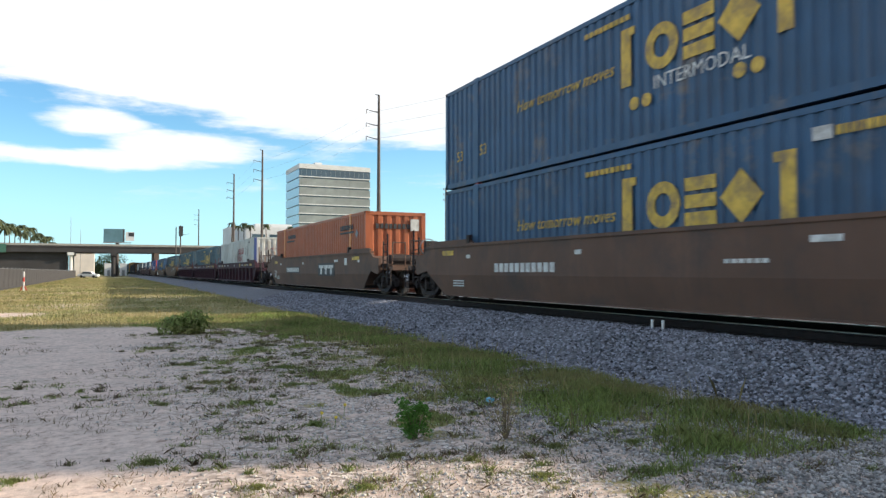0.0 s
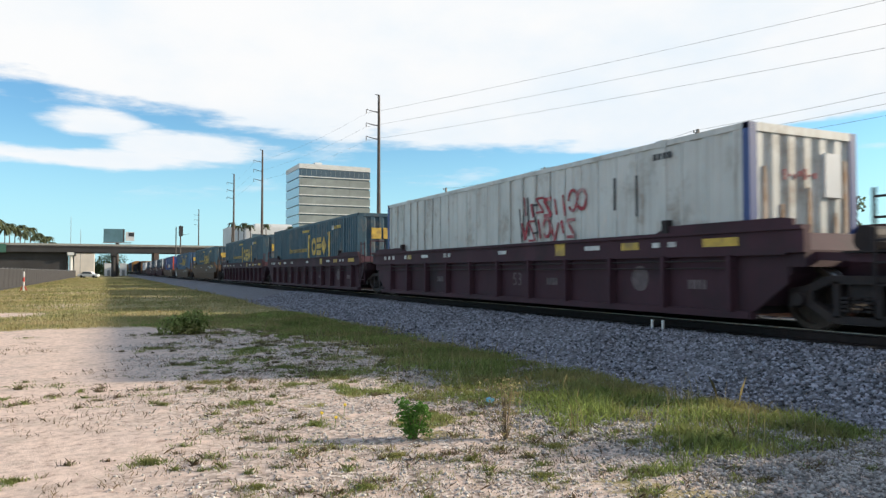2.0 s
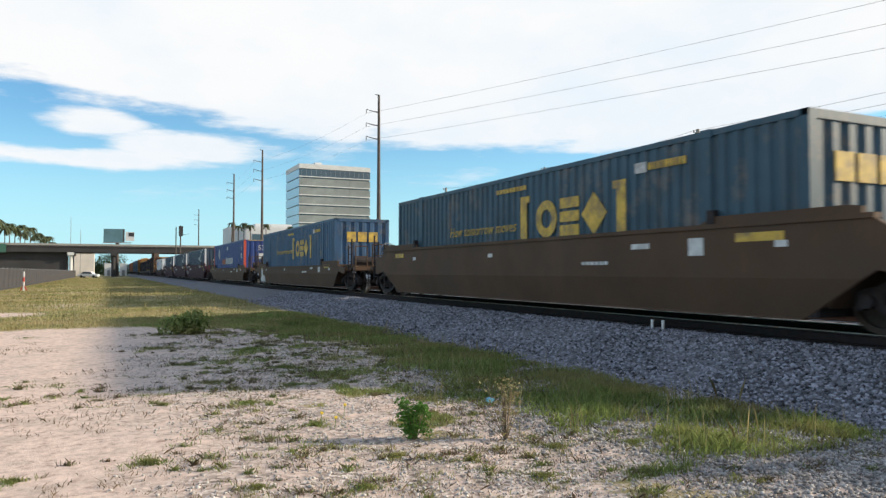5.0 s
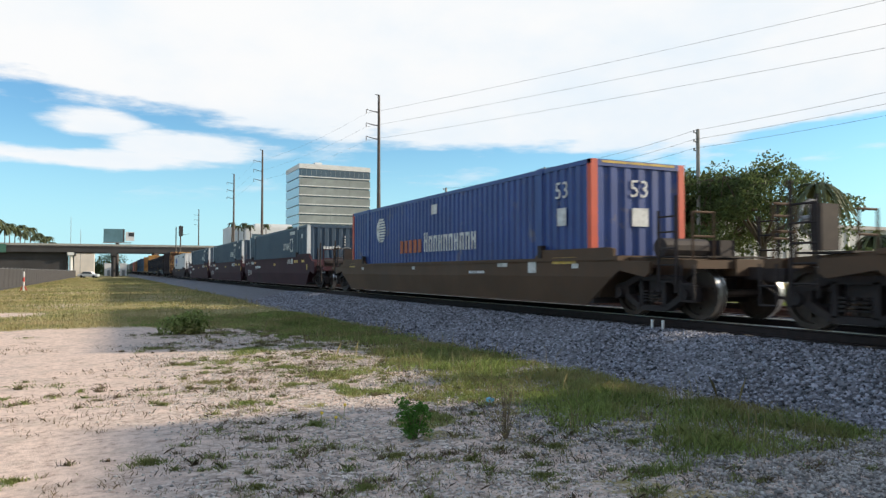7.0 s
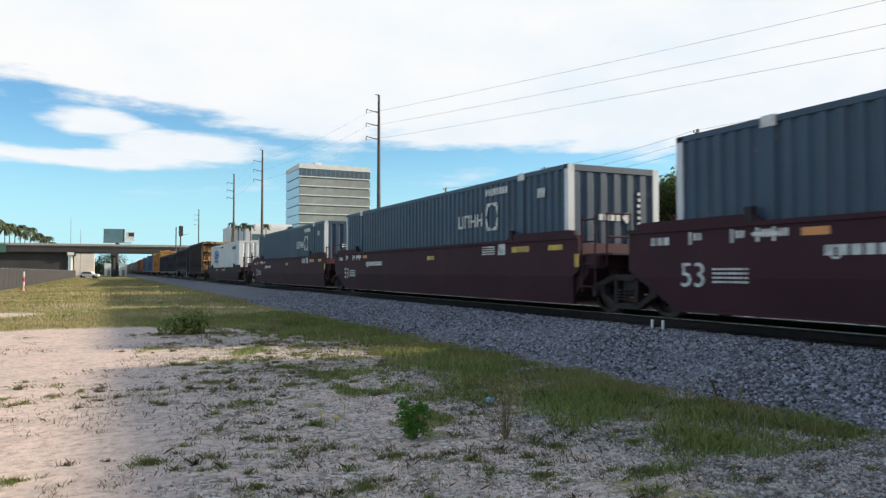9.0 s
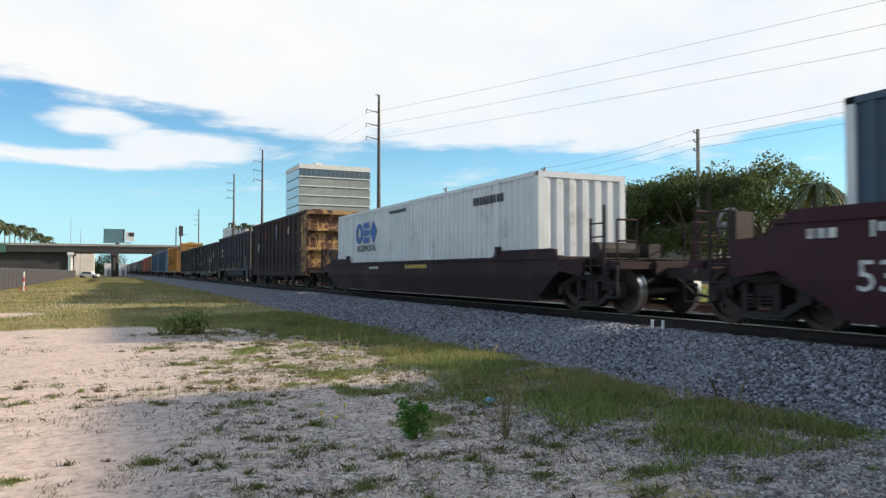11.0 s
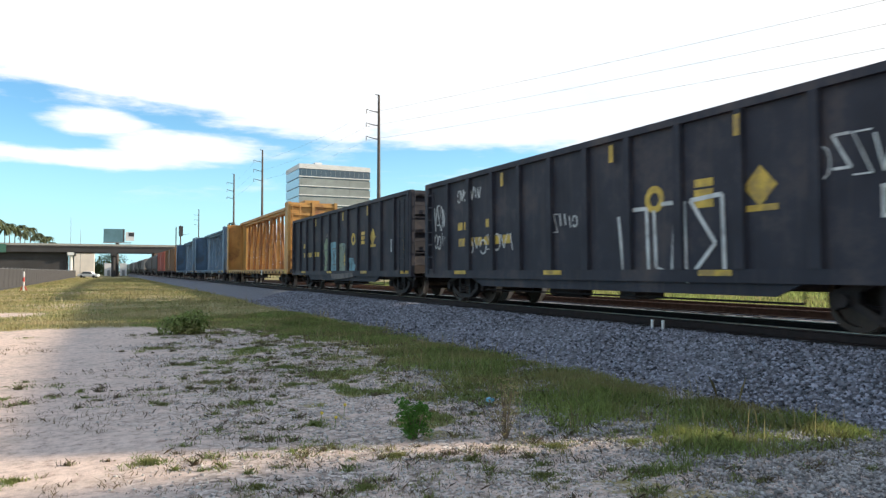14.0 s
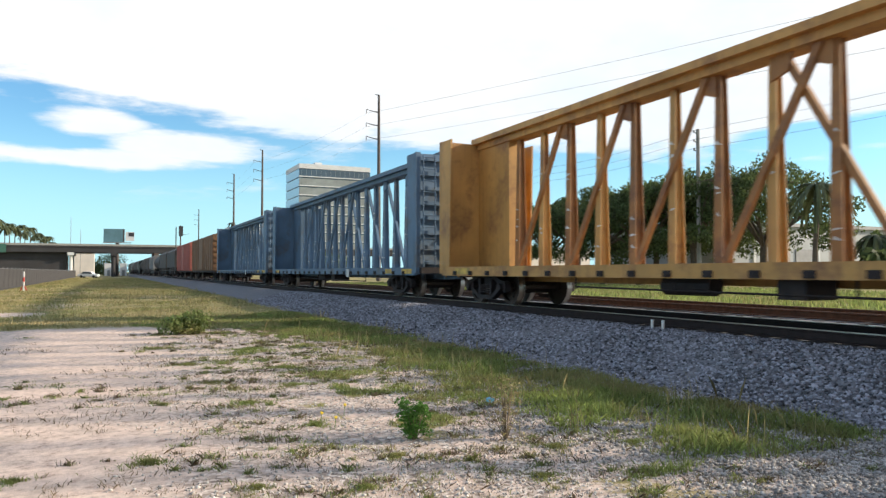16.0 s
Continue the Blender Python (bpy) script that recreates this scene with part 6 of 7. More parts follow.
    for k in range(14):
        if k % 4 in (0, 1):
            c = hopper_car("dark covered hopper car", 17.0, "black_car")
        elif k % 4 == 2:
            c = tank_car("black cylindrical tank car", 17.0, "black_car")
        else:
            c = hopper_car("grey covered hopper car", 17.0, "hopper_grey")
        moving(c, s)
        s += 18.1


MAT["pastel_green"] = material("faded green spray paint", (0.22, 0.28, 0.17), 0.7, 0, 0.25, 3.0, (0.05, 0.05, 0.06), 0.45, 2.0)
MAT["pastel_blue"] = material("faded blue spray paint", (0.16, 0.30, 0.36), 0.7, 0, 0.25, 3.0, (0.05, 0.05, 0.06), 0.45, 2.0)
MAT["pastel_olive"] = material("faded olive spray paint", (0.20, 0.23, 0.17), 0.7, 0, 0.3, 3.0, (0.10, 0.20, 0.22), 0.5, 2.0)
MAT["pastel_brown"] = material("faded brown spray paint", (0.14, 0.115, 0.105), 0.7, 0, 0.25, 3.0, (0.05, 0.05, 0.06), 0.45, 2.0)
build_freight()

# ---------------------------------------------------------------- power lines
def cable(parent, a, b, sag, r, n=14):
    w = Build()
    a, b = Vector(a), Vector(b)
    side = (b - a).cross(Vector((0, 0, 1))).normalized() * r
    for i in range(n + 1):
        t = i / n
        p = a.lerp(b, t) - Vector((0, 0, sag * 4 * t * (1 - t)))
        w.v += [tuple(p + side), tuple(p + Vector((0, 0, r))), tuple(p - side), tuple(p - Vector((0, 0, r)))]
        if i:
            o = 4 * i
            w.f += [(o - 4 + k, o - 4 + (k + 1) % 4, o + (k + 1) % 4, o + k) for k in range(4)]
    w.f += [(0, 1, 2, 3), (4 * n + 3, 4 * n + 2, 4 * n + 1, 4 * n)]
    part("cable", w, "wire", parent)


def steel_pole(x, y, h, next_at=None):
    p = thing("transmission_pole", "tall brown steel power pole with three arms", "power pole", "tall power poles", at=(x, y, 0))
    part("shaft", Build().rod((0, 0, 0), (0, 0, h), 0.32, 10, 0.16), "pole_steel", p)
    ends = []
    for k in range(3):
        z = h - 2.1 - 1.8 * k
        a = Build().rod((0, 0, z - 0.25), (-1.1, 0.55, z + 0.05), 0.07, 6, 0.05).rod((-1.1, 0.55, z + 0.05), (-1.5, 0.75, z + 0.22), 0.05, 6, 0.04)
        part("arm", a, "pole_steel", p)
        part("insulator", Build().rod((-1.5, 0.75, z + 0.2), (-1.5, 0.75, z - 0.35), 0.06, 8), "galv", p)
        ends.append((-1.5, 0.75, z - 0.35))
    part("top_bracket", Build().rod((0, 0, h), (-0.45, 0.2, h + 0.08), 0.05, 6), "pole_steel", p)
    if next_at:
        for k, e in enumerate(ends):
            cable(p, e, (next_at[0] - x + e[0], next_at[1] - y + e[1], e[2]), 0.7, 0.013 if y < 100 else 0.008)
    return p


steel_pole(32.4, 88.7, 25.0, (72.0, -14.0))
steel_pole(26.9, 138.8, 25.0, (32.4, 88.7))
steel_pole(27.4, 176.1, 25.0, (26.9, 138.8))
steel_pole(31.2, 282.7, 25.0)


def wood_pole(x, y, h, next_at):
    p = thing("utility_pole", "grey timber utility pole with side insulators", "power pole", "timber poles", at=(x, y, 0))
    part("shaft", Build().rod((0, 0, 0), (0, 0, h), 0.20, 10, 0.15), "pole_wood", p)
    for k in range(3):
        z = h - 0.35 - 0.75 * k
        part("insulator", Build().rod((-0.12, 0, z), (-0.45, 0, z + 0.05), 0.05, 6).rod((-0.42, 0, z), (-0.42, 0, z + 0.22), 0.07, 8), "galv", p)
        cable(p, (-0.42, 0, z + 0.2), (next_at[0] - x - 0.42, next_at[1] - y, z + 0.2), 0.4, 0.012)


wood_pole(45.1, 45.1, 13.6, (46.0, 8.0))
wood_pole(45.6, 69.2, 13.6, (45.1, 45.1))
wood_pole(43.9, 92.1, 13.6, (45.6, 69.2))


# ---------------------------------------------------------------- far buildings
def office_tower():
    t = thing("office_tower", "tall white office block with banded glass floors", "building", at=(70.2, 286.0, 0))
    w, d, h, fl = 30.5, 24.0, 45.6, 3.78
    part("core", Build().box(0.4, w - 0.4, 0.5, d - 0.4, 0, h - 1.0), "glass", t)
    part("roof", Build().box(0, w, 0, d, h - 1.9, h).box(5, 19, 8, 18, h, h + 1.3).box(9, 12, 9, 14, h + 1.3, h + 2.2), "bldg_white", t)
    top_band = Build().box(0.1, w - 0.1, 0.05, 0.6, 0, 2.85).mesh("window_band")
    band = Build().box(0.1, w - 0.1, 0.05, 0.6, 0, 2.85).mesh("spandrel_band")
    ledge = Build().box(0.0, w, -0.25, 0.7, 0, 0.38).mesh("ledge")
    pane = Build().box(0.03, 0.4, 0, 3.3, 0, 3.25).mesh("window")
    mull = Build().box(0, 0.07, -0.0, 0.08, 0, 2.83).mesh("mullion")
    z = h - 1.9 - fl
    k = 0
    while z > 0:
        part("window_band", band if k else top_band, "spandrel" if k else "glass", t, at=(0, 0, z + 0.70))
        part("ledge", ledge, "bldg_white", t, at=(0, 0, z + 0.30))
        for i in range(7):
            part("window", pane, "sky_glass", t, at=(0, 0.45 + i * 3.36, z + 0.35))
        if k < 6:
            for i in range(15):
                part("mullion", mull, "spandrel", t, at=(1.0 + i * 2.03, 0, z + 0.71))
        z -= fl
        k += 1


# the pale blue is mirrored sky, painted into the base colour of the glazing
MAT["sky_glass"] = material("glazing with sky reflection in its colour", (0.36, 0.54, 0.70), 0.25, 0.0, 0.08, 0.1, spec=0.8)
office_tower()


def low_buildings():
    b = thing("rounded_building", "white low-rise building with a rounded corner", "building", at=(38.5, 252, 0))
    poly = [(6 - 6 * math.cos(math.radians(a)), 6 - 6 * math.sin(math.radians(a))) for a in range(0, 91, 10)] + [(24, 0), (24, 20), (0, 20)]
    part("wall", Build().prism(poly, "z", 0, 17.2), "bldg_white", b)
    part("roof", Build().box(9, 22, 5, 17, 17.2, 18.6), "bldg_white", b)
    for x in (7.0, 13.0):
        part("window", Build().box(x, x + 4.4, -0.12, 0.3, 12.6, 14.6), "glass", b)
    c = thing("cream_building", "cream stucco building seen under the bridge", "building", at=(-11.4, 290, 0))
    part("wall", Build().box(0, 7.2, 0, 12, 0, 8.2), "bldg_cream", c)
    part("roof", Build().box(-0.2, 7.4, -0.2, 12.2, 8.2, 8.6), "bldg_white", c)
    for x, y, w in ((-0.8, 282, 3.1), (4.2, 280, 2.3)):
        s = thing("shed", "small white equipment shed beyond the bridge", "building", "white sheds", at=(x, y, 0))
        part("wall", Build().box(0, w, 0, 3, 0, 4.2), "bldg_white", s)
        part("roof", Build().box(-0.1, w + 0.1, -0.1, 3.1, 4.2, 4.5), "bldg_white", s)
        part("door", Build().box(w * 0.3, w * 0.3 + 0.9, -0.06, 0.02, 0.05, 2.1), "galv", s)
    w = thing("warehouse", "long pale warehouse behind the trees", "building", at=(56, 54, 0))
    part("wall", Build().box(0, 40, 0, 18, 0.2, 6.4), "ware_grey", w)
    part("roof", Build().box(-0.4, 40.4, -0.4, 18.4, 6.4, 6.8), "galv", w)
    for i in range(8):
        part("pilaster", Build().box(0.5 + i * 5, 0.8 + i * 5, -0.15, 0.1, 0.2, 6.4), "bldg_white", w)
    part("loading_door", Build().box(12, 15.5, -0.1, 0.1, 0.2, 4.0), "galv", w)
    h = thing("low_house", "pale low building beyond the far trees", "building", at=(50, 96, 0))
    part("wall", Build().box(0, 22, 0, 10, 0.2, 5.0), "bldg_cream", h)
    part("roof", Build().box(-0.4, 22.4, -0.4, 10.4, 5.0, 5.5), "bldg_white", h)


MAT["ware_grey"] = material("pale grey ribbed wall", (0.42, 0.43, 0.44), 0.8, 0, 0.1, 0.5)
low_buildings()


# ---------------------------------------------------------------- overpass
def overpass():
    o = thing("overpass", "concrete road bridge crossing the tracks", "bridge", kind="structure", at=(0, 232, 0))
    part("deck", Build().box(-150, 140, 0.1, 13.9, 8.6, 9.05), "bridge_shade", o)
    for y in (0.0, 13.6):
        part("parapet", Build().box(-150, 140, y, y + 0.4, 9.054, 9.65), "parapet_pale", o)
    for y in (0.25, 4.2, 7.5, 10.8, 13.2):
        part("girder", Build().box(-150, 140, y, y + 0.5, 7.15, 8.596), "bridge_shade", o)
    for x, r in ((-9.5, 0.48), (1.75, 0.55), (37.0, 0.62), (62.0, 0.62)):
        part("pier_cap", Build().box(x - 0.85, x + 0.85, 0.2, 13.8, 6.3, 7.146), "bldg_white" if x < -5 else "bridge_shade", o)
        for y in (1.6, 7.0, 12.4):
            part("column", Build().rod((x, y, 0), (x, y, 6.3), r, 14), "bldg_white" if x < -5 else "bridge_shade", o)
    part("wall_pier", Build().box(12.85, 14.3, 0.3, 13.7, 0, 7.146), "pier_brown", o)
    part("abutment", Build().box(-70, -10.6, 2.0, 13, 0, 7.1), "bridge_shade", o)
    g = thing("road_sign", "large green sign panel on the bridge parapet", "sign", at=(-46, 231.6, 0))
    part("panel", Build().box(0, 20.5, 0, 0.12, 6.9, 9.3), "shop_green", g)
    part("bracket", Build().box(2, 2.2, 0.12, 0.42, 7.4, 9.2), "galv", g)
    b = thing("billboard", "teal double-faced billboard on a single post", "billboard", at=(2.3, 250.5, 0))
    part("post", Build().rod((0.6, 0, 0), (0.6, 0, 11.0), 0.55, 14), "pole_steel", b)
    part("sign_face", Build().prism([(-3.4, 0.3), (2.2, -0.5), (2.2, -0.1), (-3.4, 0.7)], "z", 11.0, 15.2), "teal_sign", b)
    part("sign_back", Build().prism([(2.3, -0.5), (2.7, -0.4), (-3.2, 2.6), (-3.4, 2.2)], "z", 11.0, 15.2), "wire", b)
    part("catwalk", Build().box(-3.6, 4.6, -0.9, 1.2, 10.7, 10.9), "galv", b)
    part("side_panel", Build().box(3.0, 5.6, 0, 0.3, 11.4, 14.3), "bldg_white", b)
    part("side_face", Build().box(3.9, 5.5, -0.06, 0.02, 12.9, 14.1), "wire", b)
    m = thing("signal_mast", "railway signal mast with two dark heads", "signal", at=(18.6, 212.3, 0))
    part("mast", Build().rod((0, 0, 0), (0, 0, 14.5), 0.18, 8).rod((-1.2, 0, 0), (-1.2, 0, 14.0), 0.14, 8), "pole_steel", m)
    part("signal_head", Build().box(-0.5, 0.6, -0.5, -0.15, 11.5, 14.3), "wire", m)
    part("lamp_arm", Build().rod((0, 0, 11.8), (2.2, 0, 12.2), 0.06, 6), "pole_steel", m)
    for x, y, h in ((-10.5, 255, 19), (-7.6, 252, 15)):
        f = thing("thin_mast", "slender pale mast beyond the bridge", "mast", "thin masts", at=(x, y, 0))
        part("shaft", Build().rod((0, 0, 0), (0, 0, h), 0.10, 6, 0.06), "galv", f)


MAT["pier_brown"] = material("brown stained concrete", (0.12, 0.085, 0.070), 0.9, 0, 0.25, 0.4)
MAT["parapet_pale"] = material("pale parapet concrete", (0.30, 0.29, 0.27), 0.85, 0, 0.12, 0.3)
# shade on deck, girders, columns and abutment is put into this dark colour
MAT["bridge_shade"] = material("bridge concrete with shade in its colour", (0.042, 0.040, 0.043), 0.9, 0, 0.2, 0.3, (0.04, 0.04, 0.04), 0.3, 0.4)
overpass()


# ---------------------------------------------------------------- fence, post, vehicles
def fence():
    f = thing("fence", "chain-link fence covered with dark windscreen fabric", "fence")
    post = Build().rod((0, 0, 0), (0, 0, 1.92), 0.04, 8).mesh("post")
    panel = Build().box(-0.015, 0.015, 0.05, 2.95, 0.06, 1.80).mesh("panel")
    for i in range(62):
        y = 36 + 3.0 * i
        part("post", post, "galv", f, at=(-7.77, y, 0))
        if i < 61:
            part("panel", panel, "fence_fabric", f, at=(-7.7, y, 0))
    part("top_rail", Build().rod((-7.77, 36, 1.80), (-7.77, 219, 1.80), 0.02, 6), "galv", f)
    m = thing("marker_post", "white marker post with a red band", "post", at=(-6.0, 65.9, 0))
    part("post", Build().rod((0, 0, 0), (0, 0, 1.55), 0.07, 10), "bldg_white", m)
    part("band", Build().rod((0, 0, 0.75), (0, 0, 1.10), 0.075, 10), "marker_red", m)
    part("base", Build().rod((-0.25, 0, 0), (0, 0, 0.5), 0.05, 6).rod((0.25, 0, 0), (0, 0, 0.5), 0.05, 6), "marker_red", m)
    for i, (x, y) in enumerate(((9.14, 10.32), (9.16, 10.06))):
        s = solid("track_stake", Build().rod((0, 0, -0.05), (0.01, 0, 0.19), 0.022, 8, 0.03), "bldg_white", "short white stake in the ballast by the rail", "stake", "white stakes", at=(x, y, 0.475))


fence()


def vehicle(x, y, turn, paint, label):
    v = thing("parked_vehicle", label, "car", "parked vehicles", at=(x, y, float(ground_z(x, y))), turn=turn)
    b = Build().prism([(-2.3, 0.35), (-2.35, 0.85), (-1.3, 1.0), (-0.7, 1.55), (1.0, 1.6), (1.7, 1.05), (2.3, 0.95), (2.35, 0.4)], "x", -0.88, 0.88)
    part("body", b, paint, v)
    part("windows", Build().prism([(-1.2, 1.02), (-0.65, 1.48), (0.95, 1.52), (1.5, 1.06)], "x", -0.89, 0.89), "glass", v)
    for sx in (-1, 1):
        for sy in (-1.45, 1.45):
            part("wheel", Build().rod((sx * 0.70, sy, 0.34), (sx * 0.90, sy, 0.34), 0.34, 16), "tyre", v)


vehicle(-4.0, 196.0, 70, "vehicle_white", "white pickup parked by the fence")


# ---------------------------------------------------------------- trees
def leaf_cards(centres, radii, per, size, seed, flat=0.75):
    r = np.random.default_rng(seed)
    n = len(centres) * per
    c = np.repeat(np.asarray(centres), per, axis=0)
    rad = np.repeat(np.asarray(radii), per)
    d = r.normal(size=(n, 3))
    d /= np.linalg.norm(d, axis=1, keepdims=True)
    d[:, 2] *= flat
    p = c + d * (rad * (0.55 + 0.5 * r.random(n)))[:, None]
    u = r.normal(size=(n, 3))
    u /= np.linalg.norm(u, axis=1, keepdims=True)
    v = np.cross(u, r.normal(size=(n, 3)))
    v /= np.linalg.norm(v, axis=1, keepdims=True)
    s = (size * (0.6 + 0.8 * r.random(n)))[:, None]
    q = np.stack([p - u * s, p + v * s * 0.5, p + u * s, p - v * s * 0.5], 1)
    return q.reshape(-1, 3), n


def oak(label, h, spread, seed, at, turn=0):
    r = random.Random(seed)
    t = thing("oak_tree", label, "tree", "row of broad trees", at=(at[0], at[1], float(ground_z(at[0], at[1]))), turn=turn)
    b = Build()
    top = h * 0.38
    b.rod((0, 0, -0.1), (0.15, 0.1, top), 0.34, 10, 0.24)
    cs, rs = [], []
    for i in range(9):
        a = math.tau * i / 9 + r.random() * 0.5
        l = spread * (0.45 + 0.4 * r.random())
        z = h * (0.50 + 0.32 * r.random())
        e = (l * math.cos(a), l * math.sin(a), z)
        b.rod((0.15, 0.1, top * (0.75 + 0.25 * r.random())), e, 0.15, 7, 0.05)
        for k in range(5):
            c = (e[0] + r.gauss(0, spread * 0.20), e[1] + r.gauss(0, spread * 0.20), e[2] + r.gauss(0, h * 0.09) + h * 0.03)
            c = (max(-spread, min(spread, c[0])), max(-spread, min(spread, c[1])), min(c[2], h * (0.93 - 0.25 * math.hypot(c[0], c[1]) / spread)))
            cs.append(c)
            rs.append(spread * (0.16 + 0.15 * r.random()))
            b.rod(e, c, 0.05, 5, 0.015)
    for k in range(12):
        a, l = r.random() * math.tau, spread * 0.5 * r.random()
        cs.append((l * math.cos(a), l * math.sin(a), h * (0.78 + 0.12 * r.random())))
        rs.append(spread * (0.14 + 0.14 * r.random()))
    for k in range(12):
        a, l = r.random() * math.tau, spread * (0.55 + 0.4 * r.random())
        cs.append((l * math.cos(a), l * math.sin(a), h * (0.30 + 0.18 * r.random())))
        rs.append(spread * (0.12 + 0.12 * r.random()))
    part("trunk", b, "bark", t)
    q, n = leaf_cards(cs, rs, 230, 0.135, seed)
    part("crown", flat_mesh("crown", q, n, 4), "leaf_oak", t)
    return t


OAKS = [oak("broad dark green oak with a dense crown", 10.2, 5.2, 3, (44.6, 52.0)), oak("spreading green oak with an uneven crown", 10.9, 5.4, 8, (48.6, 41.6)),
        oak("dark green oak with a low crown", 9.2, 5.0, 15, (44.2, 61.0))]
for (x, y, turn, src) in ((46.5, 47.0, 70, 1), (44.0, 56.5, 140, 0), (44.5, 67.0, 200, 2), (43.5, 74.0, 15, 2), (52.0, 49.0, 250, 0), (51.0, 57.0, 300, 1)):
    copy_thing(OAKS[src], pose(x, y, 0.30, 0, 0, turn))


def palm(h, fronds, length, seed, droop=1.0, leaf=0.17):
    r = random.Random(seed)
    t = thing("palm_tree", "slender palm with a tuft of arching fronds", "tree", "palms")
    b = Build()
    last = Vector((0, 0, -0.2))
    for k in range(1, 6):
        p = Vector((0.12 * math.sin(k * 0.8 + seed), 0.1 * math.cos(k + seed), h * k / 5))
        b.rod(last, p, 0.20 - 0.012 * k, 8, 0.19 - 0.012 * k)
        last = p
    part("trunk", b, "bark", t)
    verts, n = [], 0
    for i in range(fronds):
        a = math.tau * i / fronds + r.random() * 0.4
        up = 0.9 - 1.5 * r.random()
        d = Vector((math.cos(a), math.sin(a), 0))
        side = Vector((-math.sin(a), math.cos(a), 0))
        p0 = last.copy()
        for k in range(9):
            f = (k + 1) / 9
            p1 = last + d * (length * f * (1 - 0.15 * f)) + Vector((0, 0, length * (0.55 * up * f - 0.75 * droop * f * f)))
            for s in (-1, 1):
                wdt = length * leaf * (1 - 0.5 * f)
                verts += [p0, p1, p1 + side * s * wdt + d * 0.15 - Vector((0, 0, wdt * 0.55)), p0 + side * s * wdt * 0.95 + d * 0.05 - Vector((0, 0, wdt * 0.5))]
                n += 1
            p0 = p1
    part("crown", flat_mesh("fronds", np.array([tuple(v) for v in verts]), n, 4), "leaf_palm", t)
    return t


P1, P2 = palm(18.0, 26, 3.0, 1), palm(16.5, 24, 2.8, 5)
P3 = palm(17.4, 20, 1.9, 9)
P3.location = (36.6, 238, 0)
P1.location, P2.location = (-36.0, 262, 0), (-39.0, 270, 0)
for k, (x, y, z) in enumerate(((38.8, 239, -0.9), (40.6, 239, 0.0), (42.4, 238, -0.6), (47.4, 238, -0.2), (55.6, 238, -0.8))):
    copy_thing(P3, pose(x, y, z, 0, 0, 70 * k))
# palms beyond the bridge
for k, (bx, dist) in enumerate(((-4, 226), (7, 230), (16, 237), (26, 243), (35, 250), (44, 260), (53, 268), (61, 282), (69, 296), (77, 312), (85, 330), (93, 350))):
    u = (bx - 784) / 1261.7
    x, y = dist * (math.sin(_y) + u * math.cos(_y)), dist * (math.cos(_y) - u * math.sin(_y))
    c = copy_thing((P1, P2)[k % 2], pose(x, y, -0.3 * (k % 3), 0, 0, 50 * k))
PR = palm(7.4, 34, 2.7, 11, 1.3, 0.08)
PR.location = (45.2, 34.2, 0.3)
copy_thing(PR, pose(52.5, 34.6, -3.2, 0, 0, 80))


def shrub(label, at, spread, h, seed, leaf, material_key, per=60, name="shrub"):
    s = thing(name, label, "shrub", at=(at[0], at[1], float(ground_z(at[0], at[1]))))
    r = random.Random(seed)
    cs = [(r.gauss(0, spread * 0.4), r.gauss(0, spread * 0.4), h * (0.10 + 0.75 * r.random())) for k in range(34)]
    b = Build()
    for c in cs:
        b.rod((0, 0, -0.02), c, max(0.004, spread * 0.02), 5, 0.002)
    part("stems", b, "twig", s)
    q, n = leaf_cards(cs, [spread * 0.46] * len(cs), per, leaf, seed)
    part("leaves", flat_mesh("leaves", q, n, 4), material_key, s)


for k, (x, y, sp, h) in enumerate(((1.0, 330.0, 9.0, 9.0), (-4.0, 325.0, 6.0, 6.0), (34.0, 120.0, 4.0, 4.0), (36.0, 150.0, 5.0, 5.0), (53.5, 33.5, 2.4, 3.6), (58.0, 36.0, 3.0, 4.6))):
    shrub("dark green shrub in the distance", (x, y), sp, h, 40 + k, 0.35, "leaf_oak")
shrub("bright green weed growing from sand", (2.56, 6.05), 0.13, 0.40, 2, 0.013, "weed_leaf", 80, "weed")
shrub("leggy pale weed in the gravel", (3.35, 5.75), 0.20, 0.62, 6, 0.016, "dry_blade", 10, "weed")
shrub("low dark weed at the edge of the sand", (1.7, 18.6), 0.55, 0.5, 12, 0.05, "grass_blade", 50, "weed")
shrub("reddish weed on pale sand", (-3.9, 15.4), 0.35, 0.30, 14, 0.03, "twig", 20, "weed")


# ---------------------------------------------------------------- grass and weeds
def blades(name, x, y, h, w, key, label, lean=0.5):
    n = len(x)
    a = rng.random(n) * math.tau
    b = rng.random(n) * math.tau
    z = ground_z(x, y) - 0.01
    l = lean * h * rng.random(n)
    base = np.stack([x, y, z], 1)
    side = np.stack([np.cos(a) * w, np.sin(a) * w, np.zeros(n)], 1)
    mid = base + np.stack([np.cos(b) * l * 0.35, np.sin(b) * l * 0.35, h * 0.6], 1)
    tip = base + np.stack([np.cos(b) * l, np.sin(b) * l, h], 1)
    v = np.stack([base - side, base + side, mid + side * 0.7, tip, mid - side * 0.7], 1)
    me = flat_mesh(name, v.reshape(-1, 3), n, 5)
    solid(name, me, key, label, "grass", kind="stuff")


def scatter(n, x0, x1, y0, y1, power=1.0):
    return x0 + (x1 - x0) * rng.random(n), y0 + (y1 - y0) * rng.random(n) ** power


MAT["mat_brown"] = leaf_material("olive brown weed", (0.155, 0.115, 0.075), 0.3, 0.5, 0.3)


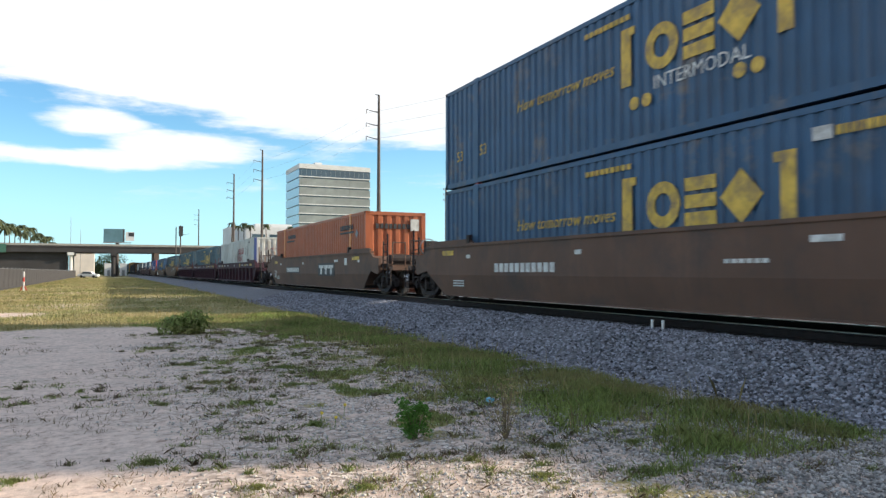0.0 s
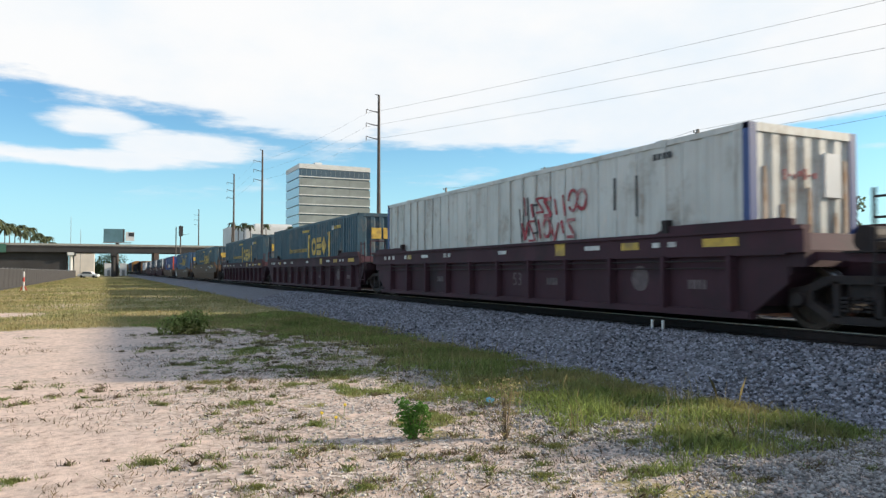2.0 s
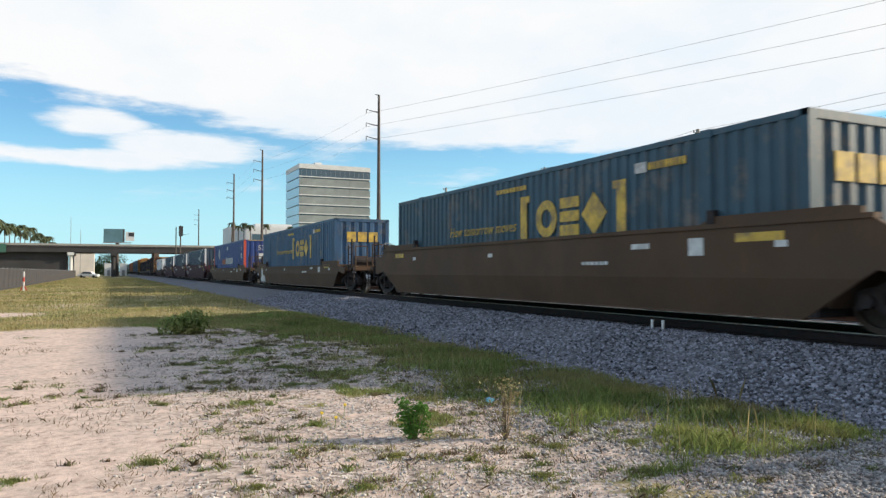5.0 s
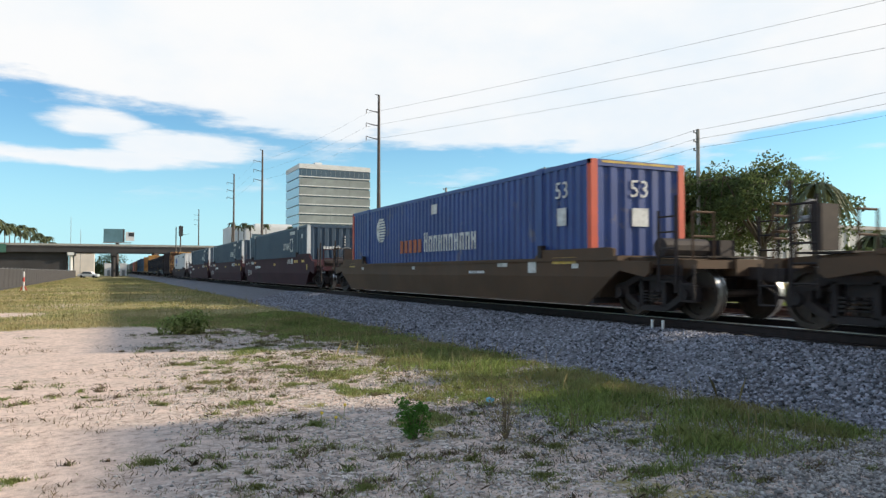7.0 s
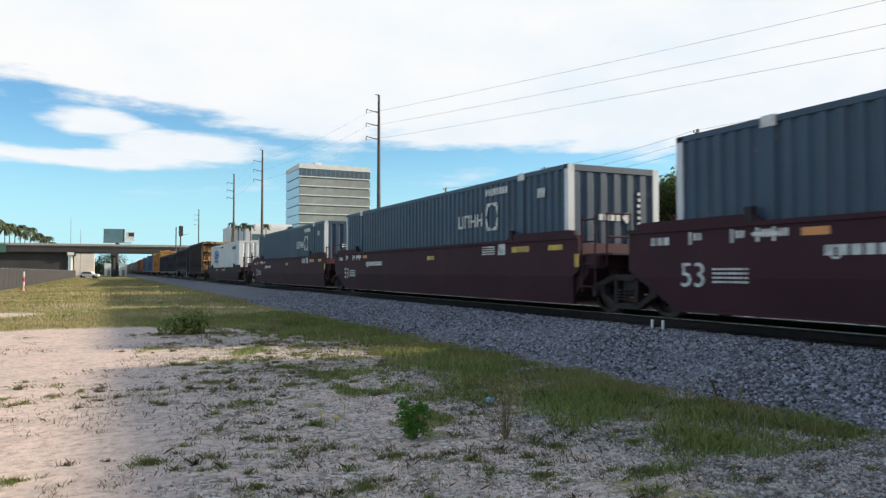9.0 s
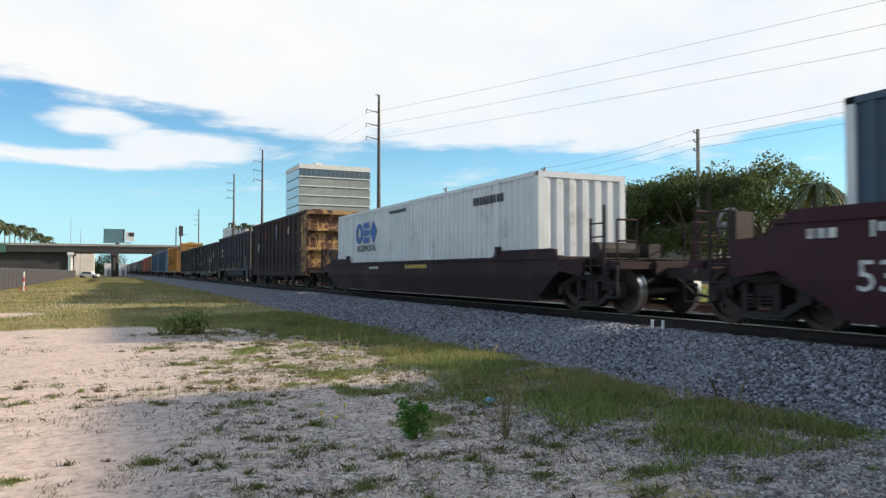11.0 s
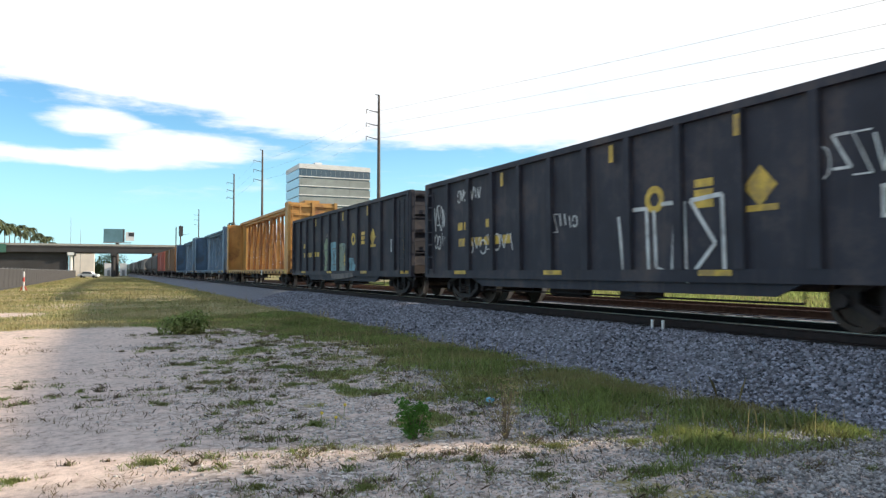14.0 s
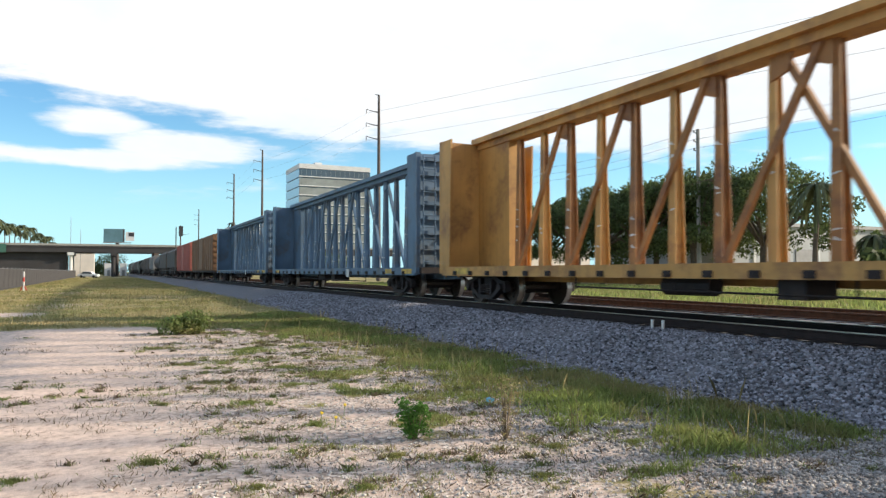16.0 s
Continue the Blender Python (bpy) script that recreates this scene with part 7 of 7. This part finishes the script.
def grow():
    # green strip along the ballast
    x, y = scatter(260000, 0.6, 7.4, 4.2, 26, 1.5)
    n = vnoise(x, y, 0.5)
    keep = turf_at(x, y) * (0.30 + 1.0 * n) > 0.30 + 0.45 * rng.random(len(x))
    x, y, n = x[keep], y[keep], n[keep]
    tall = np.exp(-((x - 5.4) / 1.2) ** 2)
    h = (0.03 + 0.115 * rng.random(len(x)) ** 1.5) * (0.45 + 0.60 * tall) * (0.6 + 0.7 * n)
    blades("verge_grass", x, y, h, 0.0036 + 0.0003 * y, "grass_blade", "green grass strip between sand and ballast", 1.0)
    # the meadow past the sand
    x, y = scatter(230000, -11, 7.0, 17.5, 190, 2.3)
    keep = turf_at(x, y) > 0.35 + 0.5 * rng.random(len(x))
    x, y = x[keep], y[keep]
    n = vnoise(x, y, 3.0)
    h = (0.025 + 0.10 * rng.random(len(x)) ** 2) * (0.3 + 1.1 * n)
    blades("meadow_grass", x, y, h, 0.004 + 0.0004 * y, "meadow_blade", "meadow of mixed green and dry grass", 0.9)
    x, y = scatter(1600, -9, 6.4, 17.5, 60, 1.4)
    keep = (turf_at(x, y) > 0.4) & (vnoise(x, y, 2.2) > 0.45)
    x, y = x[keep], y[keep]
    blades("seed_stalks", x, y, 0.18 + 0.30 * rng.random(len(x)), 0.002 + 0.0003 * y, "dry_blade", "dry straw-coloured seed stalks", 0.6)
    x, y = scatter(700, 3.2, 6.6, 4.5, 18, 1.2)
    keep = turf_at(x, y) > 0.4
    x, y = x[keep], y[keep]
    blades("tall_stalks", x, y, 0.14 + 0.26 * rng.random(len(x)), 0.002 + 0.0003 * y, "dry_blade", "dry stalks above the green strip", 0.7)
    # grass beyond the tracks
    x, y = scatter(45000, 18.4, 40, 6, 70, 1.2)
    blades("far_verge_grass", x, y, 0.06 + 0.2 * rng.random(len(x)), 0.02 + 0.0008 * y, "grass_blade", "sunny grass beyond the second track")
    # low tufts on the sand: place, reach
    tufts = [(0.32, 6.25, 0.30), (-3.6, 12.6, 0.45), (-3.4, 9.2, 0.2), (-0.6, 6.1, 0.16), (1.5, 8.5, 0.30), (1.9, 7.0, 0.28), (2.2, 5.6, 0.20), (1.7, 4.9, 0.22), (2.7, 5.2, 0.14),
             (2.3, 9.6, 0.45), (2.6, 11.5, 0.6), (1.2, 12.5, 0.35), (3.2, 6.8, 0.3), (3.6, 5.3, 0.3), (1.35, 10.3, 0.4), (3.1, 8.6, 0.5), (3.9, 7.6, 0.4), (0.9, 15.5, 0.5), (2.6, 14.5, 0.8),
             (-3.2, 14.0, 0.4), (4.3, 5.1, 0.3), (3.0, 4.6, 0.25), (1.0, 5.2, 0.12), (0.6, 8.8, 0.1), (-1.5, 8.0, 0.1)]
    xs, ys = [], []
    for tx, ty, r in tufts:
        k = int(300 + 2600 * r)
        a, d = rng.random(k) * math.tau, r * np.abs(rng.normal(0, 0.5, k))
        lump = 0.7 + 0.5 * np.sin(a * 3 + tx * 9)
        xs.append(tx + d * lump * np.cos(a))
        ys.append(ty + d * lump * np.sin(a) * 0.8)
    x, y = np.concatenate(xs), np.concatenate(ys)
    blades("sand_tufts", x, y, 0.010 + 0.042 * rng.random(len(x)) ** 1.5, 0.0026 + 0.0002 * y, "grass_blade", "low green tufts spreading on pale sand", 1.2)
    # many small olive mats, thicker towards the tracks
    mx, my = scatter(3000, -4.5, 6.8, 3.6, 20.5, 1.1)
    keep = vnoise(mx, my, 1.5) + 0.10 * np.minimum(mx, 3.5) + 0.20 * (mx > 0.7 + 0.4 * vnoise(mx, my, 2.0)) > 0.62 + 0.25 * rng.random(len(mx))
    mx, my = mx[keep], my[keep]
    k = 95
    a, d = rng.random(len(mx) * k) * math.tau, np.abs(rng.normal(0, 0.5, len(mx) * k)) * np.repeat(0.05 + 0.24 * rng.random(len(mx)) ** 1.6, k)
    x, y = np.repeat(mx, k) + d * np.cos(a) * 1.3, np.repeat(my, k) + d * np.sin(a) * 0.8
    h = (0.010 + 0.040 * rng.random(len(x)) ** 2) * np.repeat(0.5 + 1.2 * rng.random(len(mx)), k)
    half = rng.random(len(x)) < np.repeat(np.where(rng.random(len(mx)) < 0.5, 0.2, 0.8), k)
    blades("olive_mats", x[half], y[half], h[half], 0.0028 + 0.0002 * y[half], "grass_blade", "thin olive weeds matted on the sand", 1.5)
    blades("brown_mats", x[~half], y[~half], h[~half], 0.0024 + 0.0002 * y[~half], "mat_brown", "dull brown weeds matted on the sand", 1.5)
    # sprigs of dead weed everywhere on the sand
    x, y = scatter(3200, -5, 6.0, 3.8, 19, 1.4)
    n = vnoise(x, y, 1.3)
    keep = n + 0.10 * x > 0.55
    x, y = x[keep], y[keep]
    k = 9
    x, y = np.repeat(x, k) + rng.normal(0, 0.05, len(x) * k), np.repeat(y, k) + rng.normal(0, 0.05, len(y) * k)
    blades("dead_sprigs", x, y, 0.01 + 0.06 * rng.random(len(x)) ** 1.6, 0.0022 + 0.0002 * y, "twig", "brown dead sprigs scattered over sand", 1.6)
    # a few plants with yellow flowers and a scrap of litter
    for fx, fy in ((2.02, 6.75), (2.30, 7.35), (1.95, 7.0)):
        f = thing("flower", "small yellow wildflower on a thin stem", "flower", "yellow flowers", at=(fx, fy, float(ground_z(fx, fy))))
        part("stem", Build().rod((0, 0, -0.01), (0.01, 0, 0.11), 0.003, 5), "weed_leaf", f)
        part("petals", Build().rod((0.01, 0, 0.105), (0.01, -0.01, 0.12), 0.013, 8, 0.017), "flower", f)
    solid("litter", Build().prism([(-0.04, 0), (0.03, -0.01), (0.05, 0.03), (0.0, 0.05), (-0.035, 0.035)], "y", 0.0, 0.05), "blue_litter", "scrap of pale blue plastic litter", "litter", at=(4.0, 7.2, 0.06))


grow()

# ---------------------------------------------------------------- motion
def run(t):
    return SPEED * t + GAIN * t * t


def motions():
    times = [0.0, 2.0, 4.0, 6.0, 8.0, 10.0, 12.0, 14.0, 16.0]
    for ob, s, z in MOVING:
        walk(ob, [(t, pose(XC, s - run(t), z)) for t in times])
    n = int(DUR * FPS)
    turns = [(i / FPS, Matrix.Rotation(run(i / FPS) / WHEEL_R, 4, "X")) for i in range(n + 1)]
    for w in WHEELS:
        at = Matrix.Translation(w.location)
        walk(w, [(t, at @ m) for t, m in turns])


motions()
